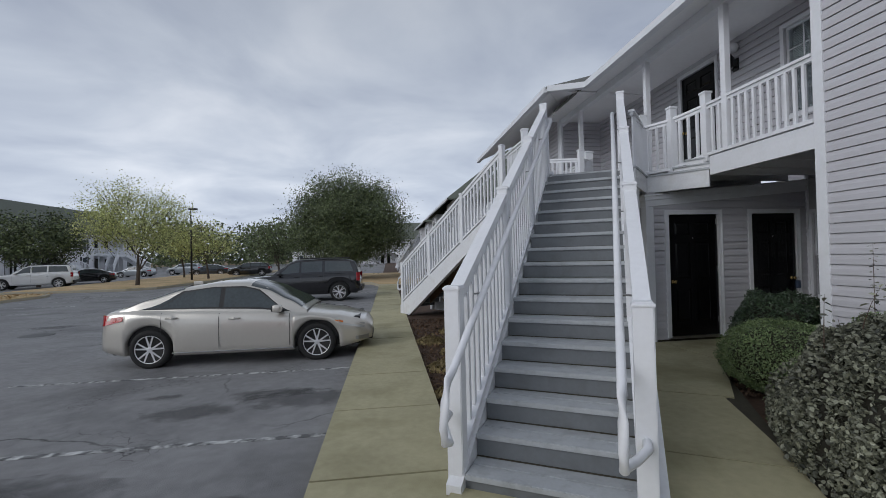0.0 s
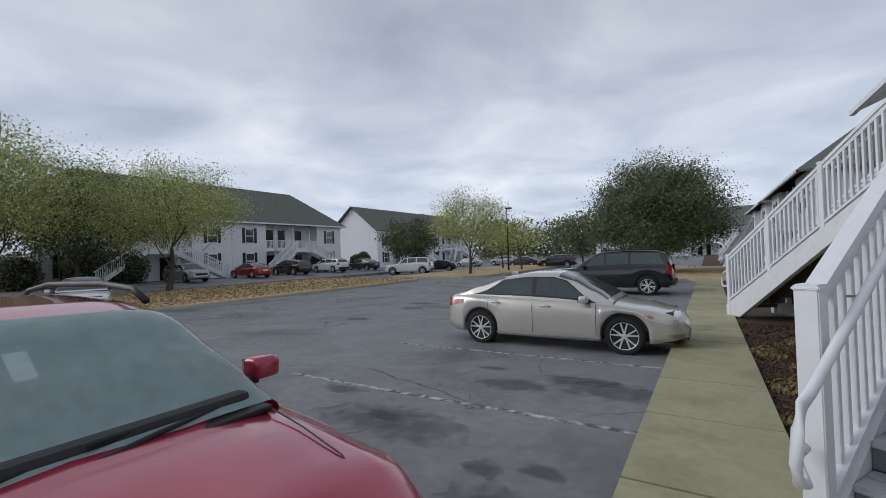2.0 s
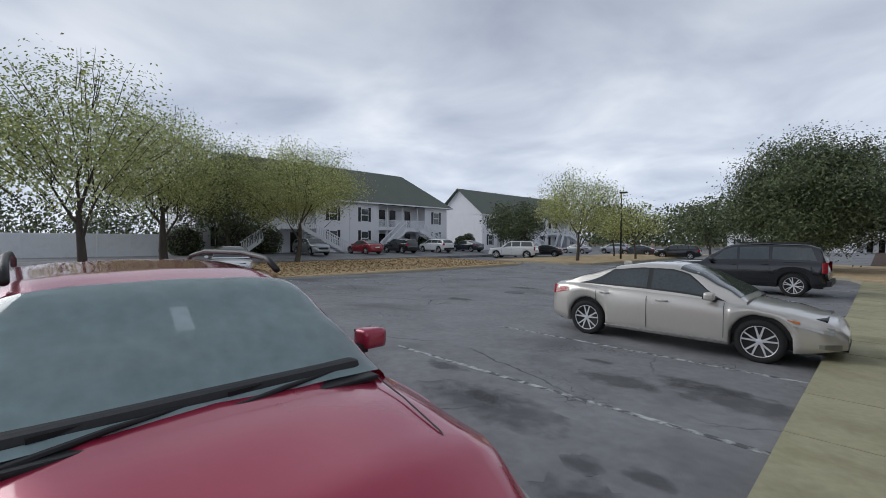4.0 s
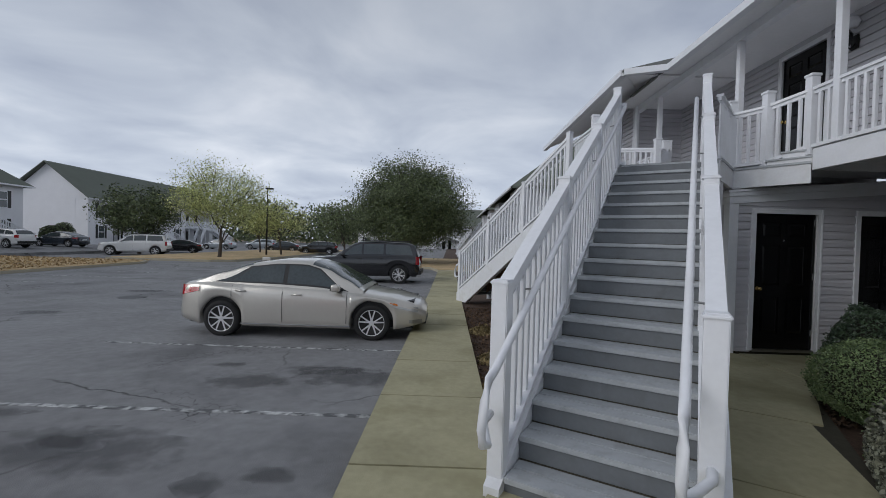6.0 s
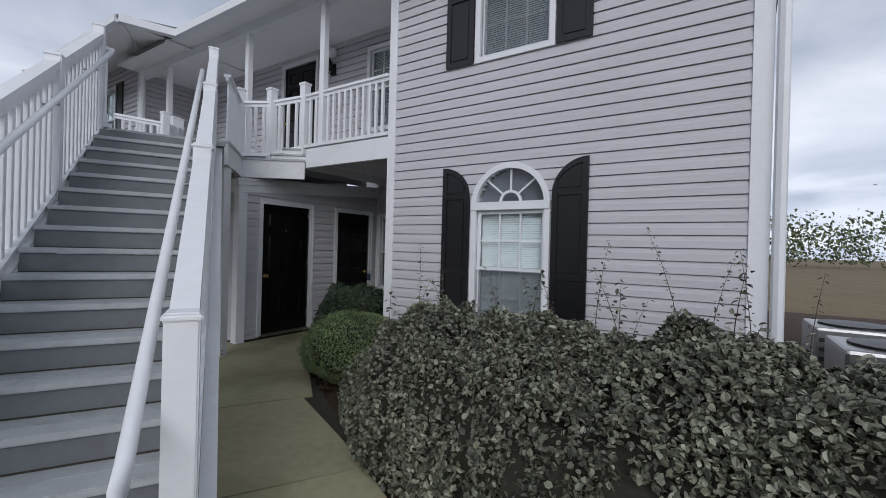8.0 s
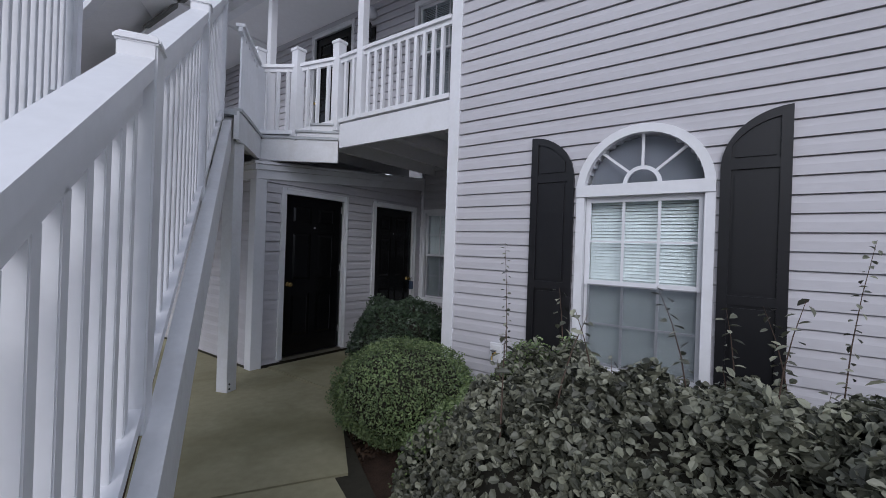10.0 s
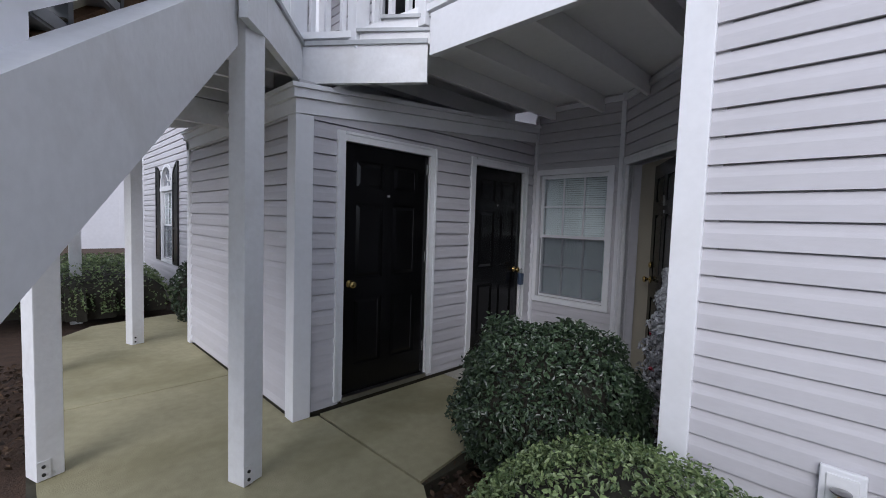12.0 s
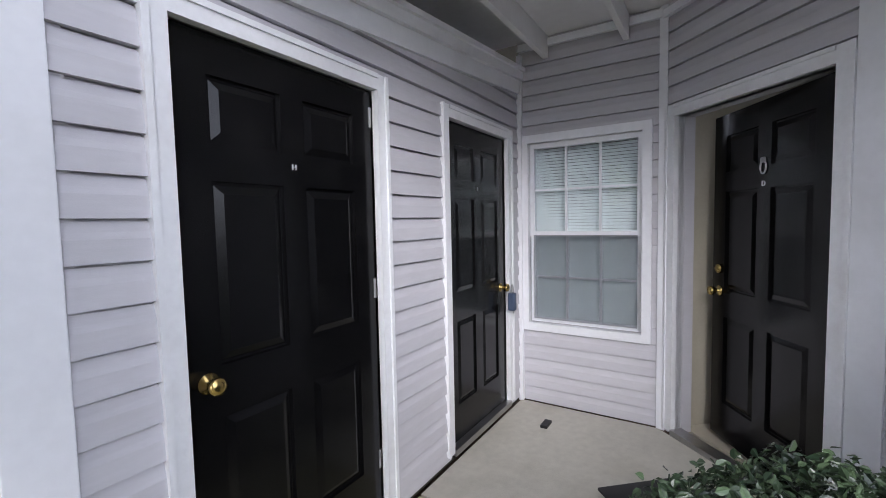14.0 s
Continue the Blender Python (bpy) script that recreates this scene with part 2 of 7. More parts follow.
soft_patch(M_PATCH)
crack(M_ASPHALT)
M_KERB = mat("kerb_concrete", (0.42, 0.38, 0.29), 0.85, var=0.15, scale=2, bump=0.2)
M_GROUND = mat("dry_ground", (0.19, 0.14, 0.075), 0.95, var=0.25, scale=0.4, bump=0.3, bump_scale=30)
M_STRAW = mat("pine_straw", (0.54, 0.40, 0.23), 0.95, var=0.3, scale=1.4, bump=0.8, bump_scale=50, stain=(0.26, 0.22, 0.09), stain_scale=0.4, stain_amt=0.6)
M_MULCH = mat("brown_mulch", (0.075, 0.045, 0.03), 0.95, var=0.5, scale=12, bump=0.9, bump_scale=70)
M_ROOF = mat("grey_green_shingle", (0.14, 0.145, 0.135), 0.9, var=0.18, scale=2.5, bump=0.4, bump_scale=60)
M_SOFFIT = mat("white_soffit", (0.86, 0.86, 0.87), 0.6, var=0.04, scale=2)
M_WOOD = mat("raw_brown_lumber", (0.17, 0.10, 0.055), 0.8, var=0.25, scale=4, bump=0.2, stretch=(1, 1, 6))
M_DARK = mat("dark_void", (0.012, 0.012, 0.012), 0.9, var=0.1)
M_INTERIOR = mat("room_beige", (0.5, 0.46, 0.36), 0.8, var=0.05)
M_BLIND = mat("white_blind", (0.72, 0.74, 0.74), 0.5, var=0.03, random_amt=0.02)
M_FANLIGHT = mat("painted_sky_reflection", (0.17, 0.18, 0.22), 0.6, var=0.08, scale=3)
M_GLASS = glass_mat("window_glass", (0.85, 0.93, 0.95))
M_SCREEN = mat("insect_screen", (0.09, 0.105, 0.13), 0.6, var=0.1)
M_SCREEN.node_tree.nodes["Principled BSDF"].inputs["Alpha"].default_value = 0.30
M_BRASS = mat("brass", (0.62, 0.45, 0.17), 0.22, metal=1.0, var=0.1, scale=20)
M_METAL = mat("grey_steel", (0.4, 0.4, 0.4), 0.35, metal=1.0, var=0.1)
M_BLACKMETAL = mat("black_iron", (0.02, 0.02, 0.02), 0.4, metal=0.3, var=0.1)
M_BLACKPLASTIC = mat("black_plastic", (0.012, 0.012, 0.013), 0.5, var=0.1)
M_BARK = mat("grey_bark", (0.075, 0.06, 0.048), 0.9, var=0.3, scale=8, bump=0.6, bump_scale=30, stretch=(1, 1, 0.3))
M_RUBBER = mat("tyre_rubber", (0.014, 0.014, 0.014), 0.8, var=0.15)
M_ALLOY = mat("bright_alloy", (0.75, 0.75, 0.77), 0.3, metal=0.5, var=0.05)
M_CARGLASS = mat("dark_car_glass", (0.05, 0.062, 0.065), 0.03, var=0.25, scale=2.5, spec=0.9)
M_REDLAMP = mat("red_lamp_lens", (0.35, 0.01, 0.015), 0.12, var=0.05, coat=0.5)
M_HEADLAMP = mat("headlamp_lens", (0.45, 0.45, 0.44), 0.12, var=0.1, coat=0.8)
M_AMBER = mat("amber_lens", (0.6, 0.17, 0.02), 0.15, var=0.05)
M_LETTER = mat("silver_letter", (0.6, 0.6, 0.62), 0.35, var=0.05)
M_BLUEBOX = mat("blue_grey_plastic", (0.06, 0.085, 0.14), 0.45, var=0.08)


# ---- mesh helpers ----
def mesh_object(name, bm, material, smooth=False):
    me = bpy.data.meshes.new(name)
    bm.normal_update()
    bm.to_mesh(me)
    bm.free()
    me.materials.append(material)
    if smooth:
        for p in me.polygons:
            p.use_smooth = True
    return new(name, me)


def part(name, bm, material, parent, label="", smooth=False):
    ob = mesh_object(name, bm, material, smooth)
    ob.parent = parent
    if label:
        ob["label"] = label
    return ob


def empty(name, m, label, category, group="", kind=""):
    ob = new(name)
    ob.empty_display_size = 0.1
    ob.matrix_world = m
    return tagged(ob, label, category, group, kind)


def box(bm, x0, x1, y0, y1, z0, z1, bevel=0.0):
    vs = [bm.verts.new((x, y, z)) for x in (x0, x1) for y in (y0, y1) for z in (z0, z1)]
    fs = [bm.faces.new([vs[i] for i in q]) for q in ((0, 1, 3, 2), (4, 6, 7, 5), (0, 4, 5, 1), (2, 3, 7, 6), (0, 2, 6, 4), (1, 5, 7, 3))]
    if bevel:
        es = list({e for f in fs for e in f.edges})
        bmesh.ops.bevel(bm, geom=es, offset=bevel, segments=2, affect='EDGES', profile=0.6)
    return vs


def boxed(x0, x1, y0, y1, z0, z1, bevel=0.0):
    bm = bmesh.new()
    box(bm, x0, x1, y0, y1, z0, z1, bevel)
    return bm


def obox(bm, origin, ex, ey, a0, a1, b0, b1, z0, z1):
    """A box in a frame of two plan directions, with z up."""
    vs = []
    for a in (a0, a1):
        for b in (b0, b1):
            for z in (z0, z1):
                vs.append(bm.verts.new((origin[0] + ex[0] * a + ey[0] * b, origin[1] + ex[1] * a + ey[1] * b, z)))
    for q in ((0, 1, 3, 2), (4, 6, 7, 5), (0, 4, 5, 1), (2, 3, 7, 6), (0, 2, 6, 4), (1, 5, 7, 3)):
        bm.faces.new([vs[i] for i in q])
    bmesh.ops.recalc_face_normals(bm, faces=bm.faces[:]) if len(bm.faces) < 40 else None
    return vs


def beam(bm, p, q, w, h):
    """A squared bar from p to q; w across level, h upright-ish."""
    p, q = Vector(p), Vector(q)
    d = (q - p).normalized()
    side = d.cross(Vector((0, 0, 1)))
    side = Vector((1, 0, 0)) if side.length < 1e-4 else side.normalized()
    up = side.cross(d)
    vs = [bm.verts.new(c + side * a * w / 2 + up * b * h / 2) for c in (p, q) for a, b in ((-1, -1), (1, -1), (1, 1), (-1, 1))]
    for f in ((0, 1, 2, 3), (7, 6, 5, 4), (0, 4, 5, 1), (1, 5, 6, 2), (2, 6, 7, 3), (3, 7, 4, 0)):
        bm.faces.new([vs[i] for i in f])
    bmesh.ops.recalc_face_normals(bm, faces=bm.faces[-6:])


def prism(bm, pts, z0, z1):
    """A plan polygon raised from z0 to z1."""
    lo = [bm.verts.new((x, y, z0)) for x, y in pts]
    hi = [bm.verts.new((x, y, z1)) for x, y in pts]
    n = len(pts)
    fs = [bm.faces.new(lo[::-1]), bm.faces.new(hi)]
    for i in range(n):
        fs.append(bm.faces.new((lo[i], lo[(i + 1) % n], hi[(i + 1) % n], hi[i])))
    bmesh.ops.recalc_face_normals(bm, faces=fs)


def slab3(bm, quad, drop):
    """A sheet through 3D corners, thickened straight down."""
    hi = [bm.verts.new(p) for p in quad]
    lo = [bm.verts.new((p[0], p[1], p[2] - drop)) for p in quad]
    n = len(quad)
    fs = [bm.faces.new(hi), bm.faces.new(lo[::-1])]
    for i in range(n):
        fs.append(bm.faces.new((hi[i], lo[i], lo[(i + 1) % n], hi[(i + 1) % n])))
    bmesh.ops.recalc_face_normals(bm, faces=fs)


def tube(bm, pts, radii, sides=8, cap=True):
    rings = []
    pts = [Vector(p) for p in pts]
    if not isinstance(radii, (list, tuple)):
        radii = [radii] * len(pts)
    for i, p in enumerate(pts):
        d = (pts[min(i + 1, len(pts) - 1)] - pts[max(i - 1, 0)]).normalized()
        ref = Vector((0, 0, 1)) if abs(d.z) < 0.9 else Vector((1, 0, 0))
        s = d.cross(ref).normalized()
        t = s.cross(d)
        rings.append([bm.verts.new(p + (s * math.cos(a) + t * math.sin(a)) * radii[i]) for a in [2 * math.pi * k / sides for k in range(sides)]])
    for a, b in zip(rings, rings[1:]):
        for k in range(sides):
            bm.faces.new((a[k], a[(k + 1) % sides], b[(k + 1) % sides], b[k]))
    if cap:
        bm.faces.new(rings[0][::-1])
        bm.faces.new(rings[-1])


def lathe(bm, profile, centre, axis, sides=20):
    """A turned body: (radius, height) pairs along an axis."""
    c, d = Vector(centre), Vector(axis).normalized()
    ref = Vector((0, 0, 1)) if abs(d.z) < 0.9 else Vector((1, 0, 0))
    s = d.cross(ref).normalized()
    t = d.cross(s)
    rings = [[bm.verts.new(c + d * h + (s * math.cos(2 * math.pi * k / sides) + t * math.sin(2 * math.pi * k / sides)) * max(r, 1e-4)) for k in range(sides)] for r, h in profile]
    for a, b in zip(rings, rings[1:]):
        for k in range(sides):
            bm.faces.new((a[k], a[(k + 1) % sides], b[(k + 1) % sides], b[k]))
    bm.faces.new(rings[0][::-1])
    bm.faces.new(rings[-1])
    bmesh.ops.recalc_face_normals(bm, faces=bm.faces[:])


# ---- walls with lap siding ----
class Opening:
    """A hole in a wall, along the wall from a0 to a1, from z0 to z1; an arch rises over z1 when arch is set."""

    def __init__(self, a0, a1, z0, z1, arch=False):
        self.a0, self.a1, self.z0, self.z1, self.arch = a0, a1, z0, z1, arch
        self.top = z1 + ((a1 - a0) / 2 if arch else 0)

    def span(self, z):
        if z < self.z0 or z > self.top:
            return None
        if z <= self.z1:
            return self.a0, self.a1
        r, c = (self.a1 - self.a0) / 2, (self.a0 + self.a1) / 2
        h = math.sqrt(max(r * r - (z - self.z1) ** 2, 0))
        return c - h, c + h


def wall_slices(length, z0, z1, openings, extra=()):
    """Cells (a0, a1, zlo, zhi) that fill a wall round its openings."""
    cuts = {z0, z1, *extra}
    for o in openings:
        cuts |= {o.z0, o.z1, o.top}
        if o.arch:
            cuts |= {o.z1 + (o.top - o.z1) * math.sin(k * math.pi / 20) for k in range(1, 10)}
    cuts = sorted(c for c in cuts if z0 <= c <= z1)
    cells = []
    for lo, hi in zip(cuts, cuts[1:]):
        if hi - lo < 1e-4:
            continue
        gaps = sorted(g for g in (o.span((lo + hi) / 2) for o in openings) if g)
        at = 0.0
        for g0, g1 in gaps:
            if g0 - at > 1e-3:
                cells.append((at, g0, lo, hi))
            at = max(at, g1)
        if length - at > 1e-3:
            cells.append((at, length, lo, hi))
    return cells


def siding_wall(name, p, q, z0, z1, openings=(), course=0.118, thick=0.14, label="lavender-grey vinyl lap siding wall", top=None, boards=True, z_first=0.0):
    """A wall from p to q in plan, its face to the left of that way is inside; boards lap down its outer face."""
    p, q = Vector(p), Vector(q)
    length = (q - p).length
    ex = (q - p) / length
    ey = Vector((ex.y, -ex.x))
    bm = bmesh.new()
    for a0, a1, lo, hi in wall_slices(length, z0, z1, openings):
        vs = []
        for a in (a0, a1):
            for b in (-thick, -0.012):
                for z in (lo, hi):
                    vs.append(bm.verts.new((p.x + ex.x * a + ey.x * b, p.y + ex.y * a + ey.y * b, z)))
        for f in ((0, 1, 3, 2), (4, 6, 7, 5), (0, 4, 5, 1), (2, 3, 7, 6), (0, 2, 6, 4), (1, 5, 7, 3)):
            bm.faces.new([vs[i] for i in f])
    bmesh.ops.recalc_face_normals(bm, faces=bm.faces[:])
    wall = mesh_object(name, bm, M_SIDING)
    tagged(wall, label, "wall", kind="structure")
    if not boards:
        return wall
    courses = []
    z = z0 - z_first
    while z < z1 - 0.01:
        courses.append((max(z, z0), min(z + course, z1), z))
        z += course
    for lo, hi, base in courses:
        wide = [Opening(o.a0 - 0.03, o.a1 + 0.03, o.z0 - 0.03, o.z1 + (0 if o.arch else 0.03), o.arch) for o in openings]
        cells = wall_slices(length, lo, hi, [o for o in wide if o.top > lo and o.z0 < hi], ())
        if not cells:
            continue
        bm = bmesh.new()
        for a0, a1, c0, c1 in cells:
            if c1 - base < 0.012:
                continue
            c0 = max(c0, base + 0.0075)

            def out(zz):
                k = (zz - base) / course
                return 0.017 - 0.008 * k if k < 0.6 else (0.0122 - 0.0052 * (k - 0.6) / 0.16 if k < 0.76 else 0.007 - 0.006 * (k - 0.76) / 0.24)
            mids = [c0] + [base + q * course for q in (0.1, 0.6, 0.68, 0.76) if c0 + 1e-4 < base + q * course < c1 - 1e-4] + [c1]
            cols = []
            for a in (a0, a1):
                cols.append([bm.verts.new((p.x + ex.x * a + ey.x * out(m), p.y + ex.y * a + ey.y * out(m), m)) for m in mids])
            back = [[bm.verts.new((p.x + ex.x * a - ey.x * 0.011, p.y + ex.y * a - ey.y * 0.011, m)) for m in (c0, c1)] for a in (a0, a1)]
            for i in range(len(mids) - 1):
                bm.faces.new((cols[0][i], cols[1][i], cols[1][i + 1], cols[0][i + 1]))
            bm.faces.new((back[0][0], back[1][0], cols[1][0], cols[0][0]))
            for s, c in ((0, cols[0]), (1, cols[1])):
                bm.faces.new((back[s][0], *c, back[s][1]))
        if not bm.faces:
            bm.free()
            continue
        bmesh.ops.recalc_face_normals(bm, faces=bm.faces[:])
        part("siding_board", bm, M_SIDING, wall)
    return wall


def trim(name, x0, x1, y0, y1, z0, z1, label="white painted trim board", material=None):
    ob = mesh_object(name, boxed(x0, x1, y0, y1, z0, z1, 0.004), material or M_WHITE)
    return tagged(ob, label, "trim", kind="structure")


def otrim(name, p, q, z0, z1, out0=-0.01, out1=0.022, label="white painted trim board"):
    p, q = Vector(p), Vector(q)
    ex = (q - p).normalized()
    ey = Vector((ex.y, -ex.x))
    bm = bmesh.new()
    obox(bm, p, ex, ey, 0, (q - p).length, out0, out1, z0, z1)
    return tagged(mesh_object(name, bm, M_WHITE), label, "trim", kind="structure")


# ---- ground ----
KERB, LOT, WALK = -0.03, -0.17, 0.0
YM = 7.9
tagged(mesh_object("ground", boxed(-900, 900, -900, 900, -1.8, -0.7), M_GROUND), "dry brown open ground reaching the horizon", "ground", kind="structure")


def lot_z(y, base=LOT):
    """The lot falls gently to the north between y = 4 and y = 16."""
    return base - 0.019 * (min(max(y, 4.0), 16.0) - 4.0)


def fall_sheet(bm, x0, x1, ys, base, depth=0.25):
    """A slab from x0 to x1 that follows the fall of the lot."""
    for y0, y1 in zip(ys, ys[1:]):
        slab3(bm, [(x0, y0, lot_z(y0, base)), (x1, y0, lot_z(y0, base)), (x1, y1, lot_z(y1, base)), (x0, y1, lot_z(y1, base))], depth)


bm = bmesh.new()
fall_sheet(bm, -120, -0.36, (-70, 4, 16, 150), LOT)
tagged(mesh_object("road", bm, M_ASPHALT), "patched dark grey asphalt car park", "asphalt", kind="structure")
bm = bmesh.new()
fall_sheet(bm, -0.356, 16, (-30, 4, 16, 120), -0.075)
tagged(mesh_object("planting_bed_ground", bm, M_MULCH), "dark brown mulch bed round the building", "ground", kind="structure")

# pavement of separate slabs along the car park
pave = empty("pavement", pose(0, 0, 0), "mossy yellow-grey concrete pavement with dark joints", "pavement", kind="structure")
bm = bmesh.new()
fall_sheet(bm, -0.354, 0.675, (-24, 4, 16, 26), KERB - 0.02, 0.2)
part("joint_bed", bm, M_JOINT, pave)
for i in range(-17, 17):
    y0 = 3.27 + i * 1.36
    bm = bmesh.new()
    fall_sheet(bm, -0.36, 0.68, (y0 + 0.011, y0 + 1.349), KERB + random.uniform(-0.004, 0.004), 0.25)
    part("pavement_slab", bm, M_CONCRETE, pave)

# walkway under and beside the stairs
SU = Vector((0.4894, 0.8721))
SV = Vector((0.8721, -0.4894))


def st(s, v, z=None):
    p = SU * s + SV * v
    return (p.x, p.y) if z is None else (p.x, p.y, z)


walkway = empty("walkway", pose(0, 0, 0), "olive-stained concrete walkway with score joints", "walkway", kind="structure")
bm = bmesh.new()
prism(bm, [(0.685, 1.2), (2.2, 1.45), (2.75, 2.5), (4.5, 5.5), (6.0, 5.5), (7.2, 6.6), (4.4, 6.7), (4.4, 9.2), (4.9, 10.6), (4.2, 10.8), (3.0, 10.2), (2.95, 6.0), (1.0, 2.6), (0.685, 2.6)], -0.2, -0.018)
part("joint_bed", bm, M_JOINT, walkway)
for s0, s1 in ((1.0, 3.87), (3.87, 5.35)):
    bm = bmesh.new()
    lo, hi = s0 + 0.01, s1 - 0.01
    rt = lambda s: 1.06 + 0.10 * math.sin((s - 2.0) * 1.1)
    right = [st(lo + (hi - lo) * k / 6, rt(lo + (hi - lo) * k / 6)) for k in range(7)]
    prism(bm, [st(lo, -0.95), *right, st(hi, -0.95)], -0.2, WALK)
    part("walkway_slab", bm, M_CONCRETE, walkway)
bm = bmesh.new()
prism(bm, [st(5.362, -0.95), st(5.362, 1.10), (3.97, 4.64), (4.52, 5.48), (4.505, 6.62), (4.33, 6.66), (4.33, 7.87), (3.0, 7.87), (3.0, 6.3)], -0.2, WALK)
part("walkway_slab", bm, M_CONCRETE, walkway)
bm = bmesh.new()
prism(bm, [(4.535, 5.52), (5.2, 5.62), (5.83, 5.66), (5.83, 6.64), (4.53, 6.64)], -0.2, WALK + 0.001)
part("walkway_slab", bm, M_CONCRETE, walkway)
bm = bmesh.new()
prism(bm, [(5.845, 5.66), (5.62, 5.5), (5.42, 5.1), (5.42, 4.45), (6.12, 4.45), (7.25, 5.65), (7.25, 6.64), (5.845, 6.64)], -0.2, WALK + 0.002)
part("walkway_slab", bm, M_CONCRETE_PALE, walkway, "paler concrete in front of the doors")
bm = bmesh.new()
prism(bm, [(3.0, 7.885), (4.33, 7.885), (4.33, 9.25), (5.2, 10.4), (4.5, 10.9), (3.6, 10.7), (3.0, 9.9)], -0.2, WALK)
part("walkway_slab", bm, M_CONCRETE, walkway)

# islands with kerbs
def island(name, pts, label, top):
    ob = empty(name, pose(0, 0, 0), label, "ground", kind="structure")
    bm = bmesh.new(); prism(bm, pts, -0.6, top + 0.03); part("kerb", bm, M_KERB, ob)
    cx, cy = sum(p[0] for p in pts) / len(pts), sum(p[1] for p in pts) / len(pts)
    inner = []
    for x, y in pts:
        d = Vector((cx - x, cy - y))
        d = d.normalized() * 0.35
        inner.append((x + d.x, y + d.y))
    bm = bmesh.new(); prism(bm, inner, -0.5, top + 0.06); part("straw_bed", bm, M_STRAW, ob)
    return ob


island("traffic_island_1", [(-18.3, -60), (-18.4, 5), (-18.7, 26.6), (-19.4, 28.0), (-20.8, 28.4), (-31, 28.4), (-31, -60)], "pine-straw covered island with a pale kerb", -0.3)
island("traffic_island_2", [(-16.6, 30.2), (-15.2, 31.2), (-14.6, 38), (-15, 64), (-24, 64), (-24, 30.2)], "pine-straw covered island with a pale kerb", -0.28)
island("traffic_island_3", [(-0.30, 26.3), (3.0, 26.3), (3.0, 44), (-5.5, 44), (-5.5, 30.5), (-4.6, 29.8), (-0.9, 29.0)], "pine-straw covered island with a pale kerb", -0.28)
bm = bmesh.new(); slab3(bm, [(-130, -70, 0.08), (-33.5, -70, 0.08), (-33.5, 48, 0.08), (-130, 48, 0.08)], 0.5)
slab3(bm, [(-33.5, -70, 0.08), (-30.6, -70, -0.16), (-30.6, 48, -0.16), (-33.5, 48, 0.08)], 0.4)
tagged(mesh_object("road_west", bm, M_ASPHALT), "grey asphalt of the far parking row", "asphalt", kind="structure")

# parking lines
def parking_line(x0, x1, y):
    bm = bmesh.new()
    fall_sheet(bm, x0, x1, (y - 0.036, y + 0.036), LOT + 0.004, 0.02)
    tagged(mesh_object("parking_line", bm, M_LINE), "worn white painted parking line on asphalt", "parking line", "parking lines", "structure")


for y in (1.82, 4.42, 7.03, 9.65, 12.3, 14.96, 17.6, 20.2, 22.8):
    parking_line(-5.1, -0.40, y)
for k in range(9):
    parking_line(-18.1, -13.4, 5.6 + k * 2.55)
for x, y, rx, ry in ((-2.0, 5.3, 0.75, 0.4), (-0.9, 5.6, 0.9, 0.5), (-2.6, 3.6, 1.3, 0.55), (-1.1, 2.7, 0.55, 0.4), (-1.3, 5.9, 0.8, 0.28), (-2.6, 6.0, 0.35, 0.16), (-3.9, 4.2, 0.5, 0.25), (-0.95, 3.35, 0.25, 0.15), (-1.35, 3.2, 0.2, 0.2), (-2.7, 3.7, 0.4, 0.18), (-8.6, 9.5, 0.7, 0.35), (-9.5, 14, 1.0, 0.5)):
    bm = bmesh.new()
    pts = [(x + rx * math.cos(a) * random.uniform(0.6, 1.1), y + ry * math.sin(a) * random.uniform(0.6, 1.1)) for a in [2 * math.pi * k / 22 for k in range(22)]]
    slab3(bm, [(px, py, lot_z(py) + 0.003) for px, py in pts], 0.01)
    tagged(mesh_object("oil_stain", bm, M_PATCH), "dark oily stain on the asphalt", "stain", "oil stains", "structure")
bm = bmesh.new(); lathe(bm, [(0.36, 0.0), (0.36, 0.008), (0.30, 0.012)], (-8.7, 12.4, lot_z(12.4)), (0, 0, 1), 28)
tagged(mesh_object("manhole_cover", bm, M_BLACKMETAL), "dark iron manhole cover flush in the asphalt", "manhole cover")


# ---- windows, shutters and doors ----
class Face:
    """A place on a wall: origin in plan, the way along it, outward normal."""

    def __init__(self, p, q):
        self.p = Vector(p)
        self.ex = (Vector(q) - self.p).normalized()
        self.ey = Vector((self.ex.y, -self.ex.x))

    def box(self, bm, a0, a1, b0, b1, z0, z1):
        obox(bm, self.p, self.ex, self.ey, a0, a1, b0, b1, z0, z1)

    def at(self, a, b, z):
        return (self.p.x + self.ex.x * a + self.ey.x * b, self.p.y + self.ex.y * a + self.ey.y * b, z)

    def arc(self, bm, ca, cz, r0, r1, b0, b1, t0=0.0, t1=math.pi, n=20):
        rows = []
        for k in range(n + 1):
            t = t0 + (t1 - t0) * k / n
            rows.append([bm.verts.new(self.at(ca + math.cos(t) * r, b, cz + math.sin(t) * r)) for r, b in ((r0, b0), (r1, b0), (r1, b1), (r0, b1))])
        for u, w in zip(rows, rows[1:]):
            for i in range(4):
                bm.faces.new((u[i], u[(i + 1) % 4], w[(i + 1) % 4], w[i]))
        bm.faces.new(rows[0]); bm.faces.new(rows[-1][::-1])
        bmesh.ops.recalc_face_normals(bm, faces=bm.faces[:])


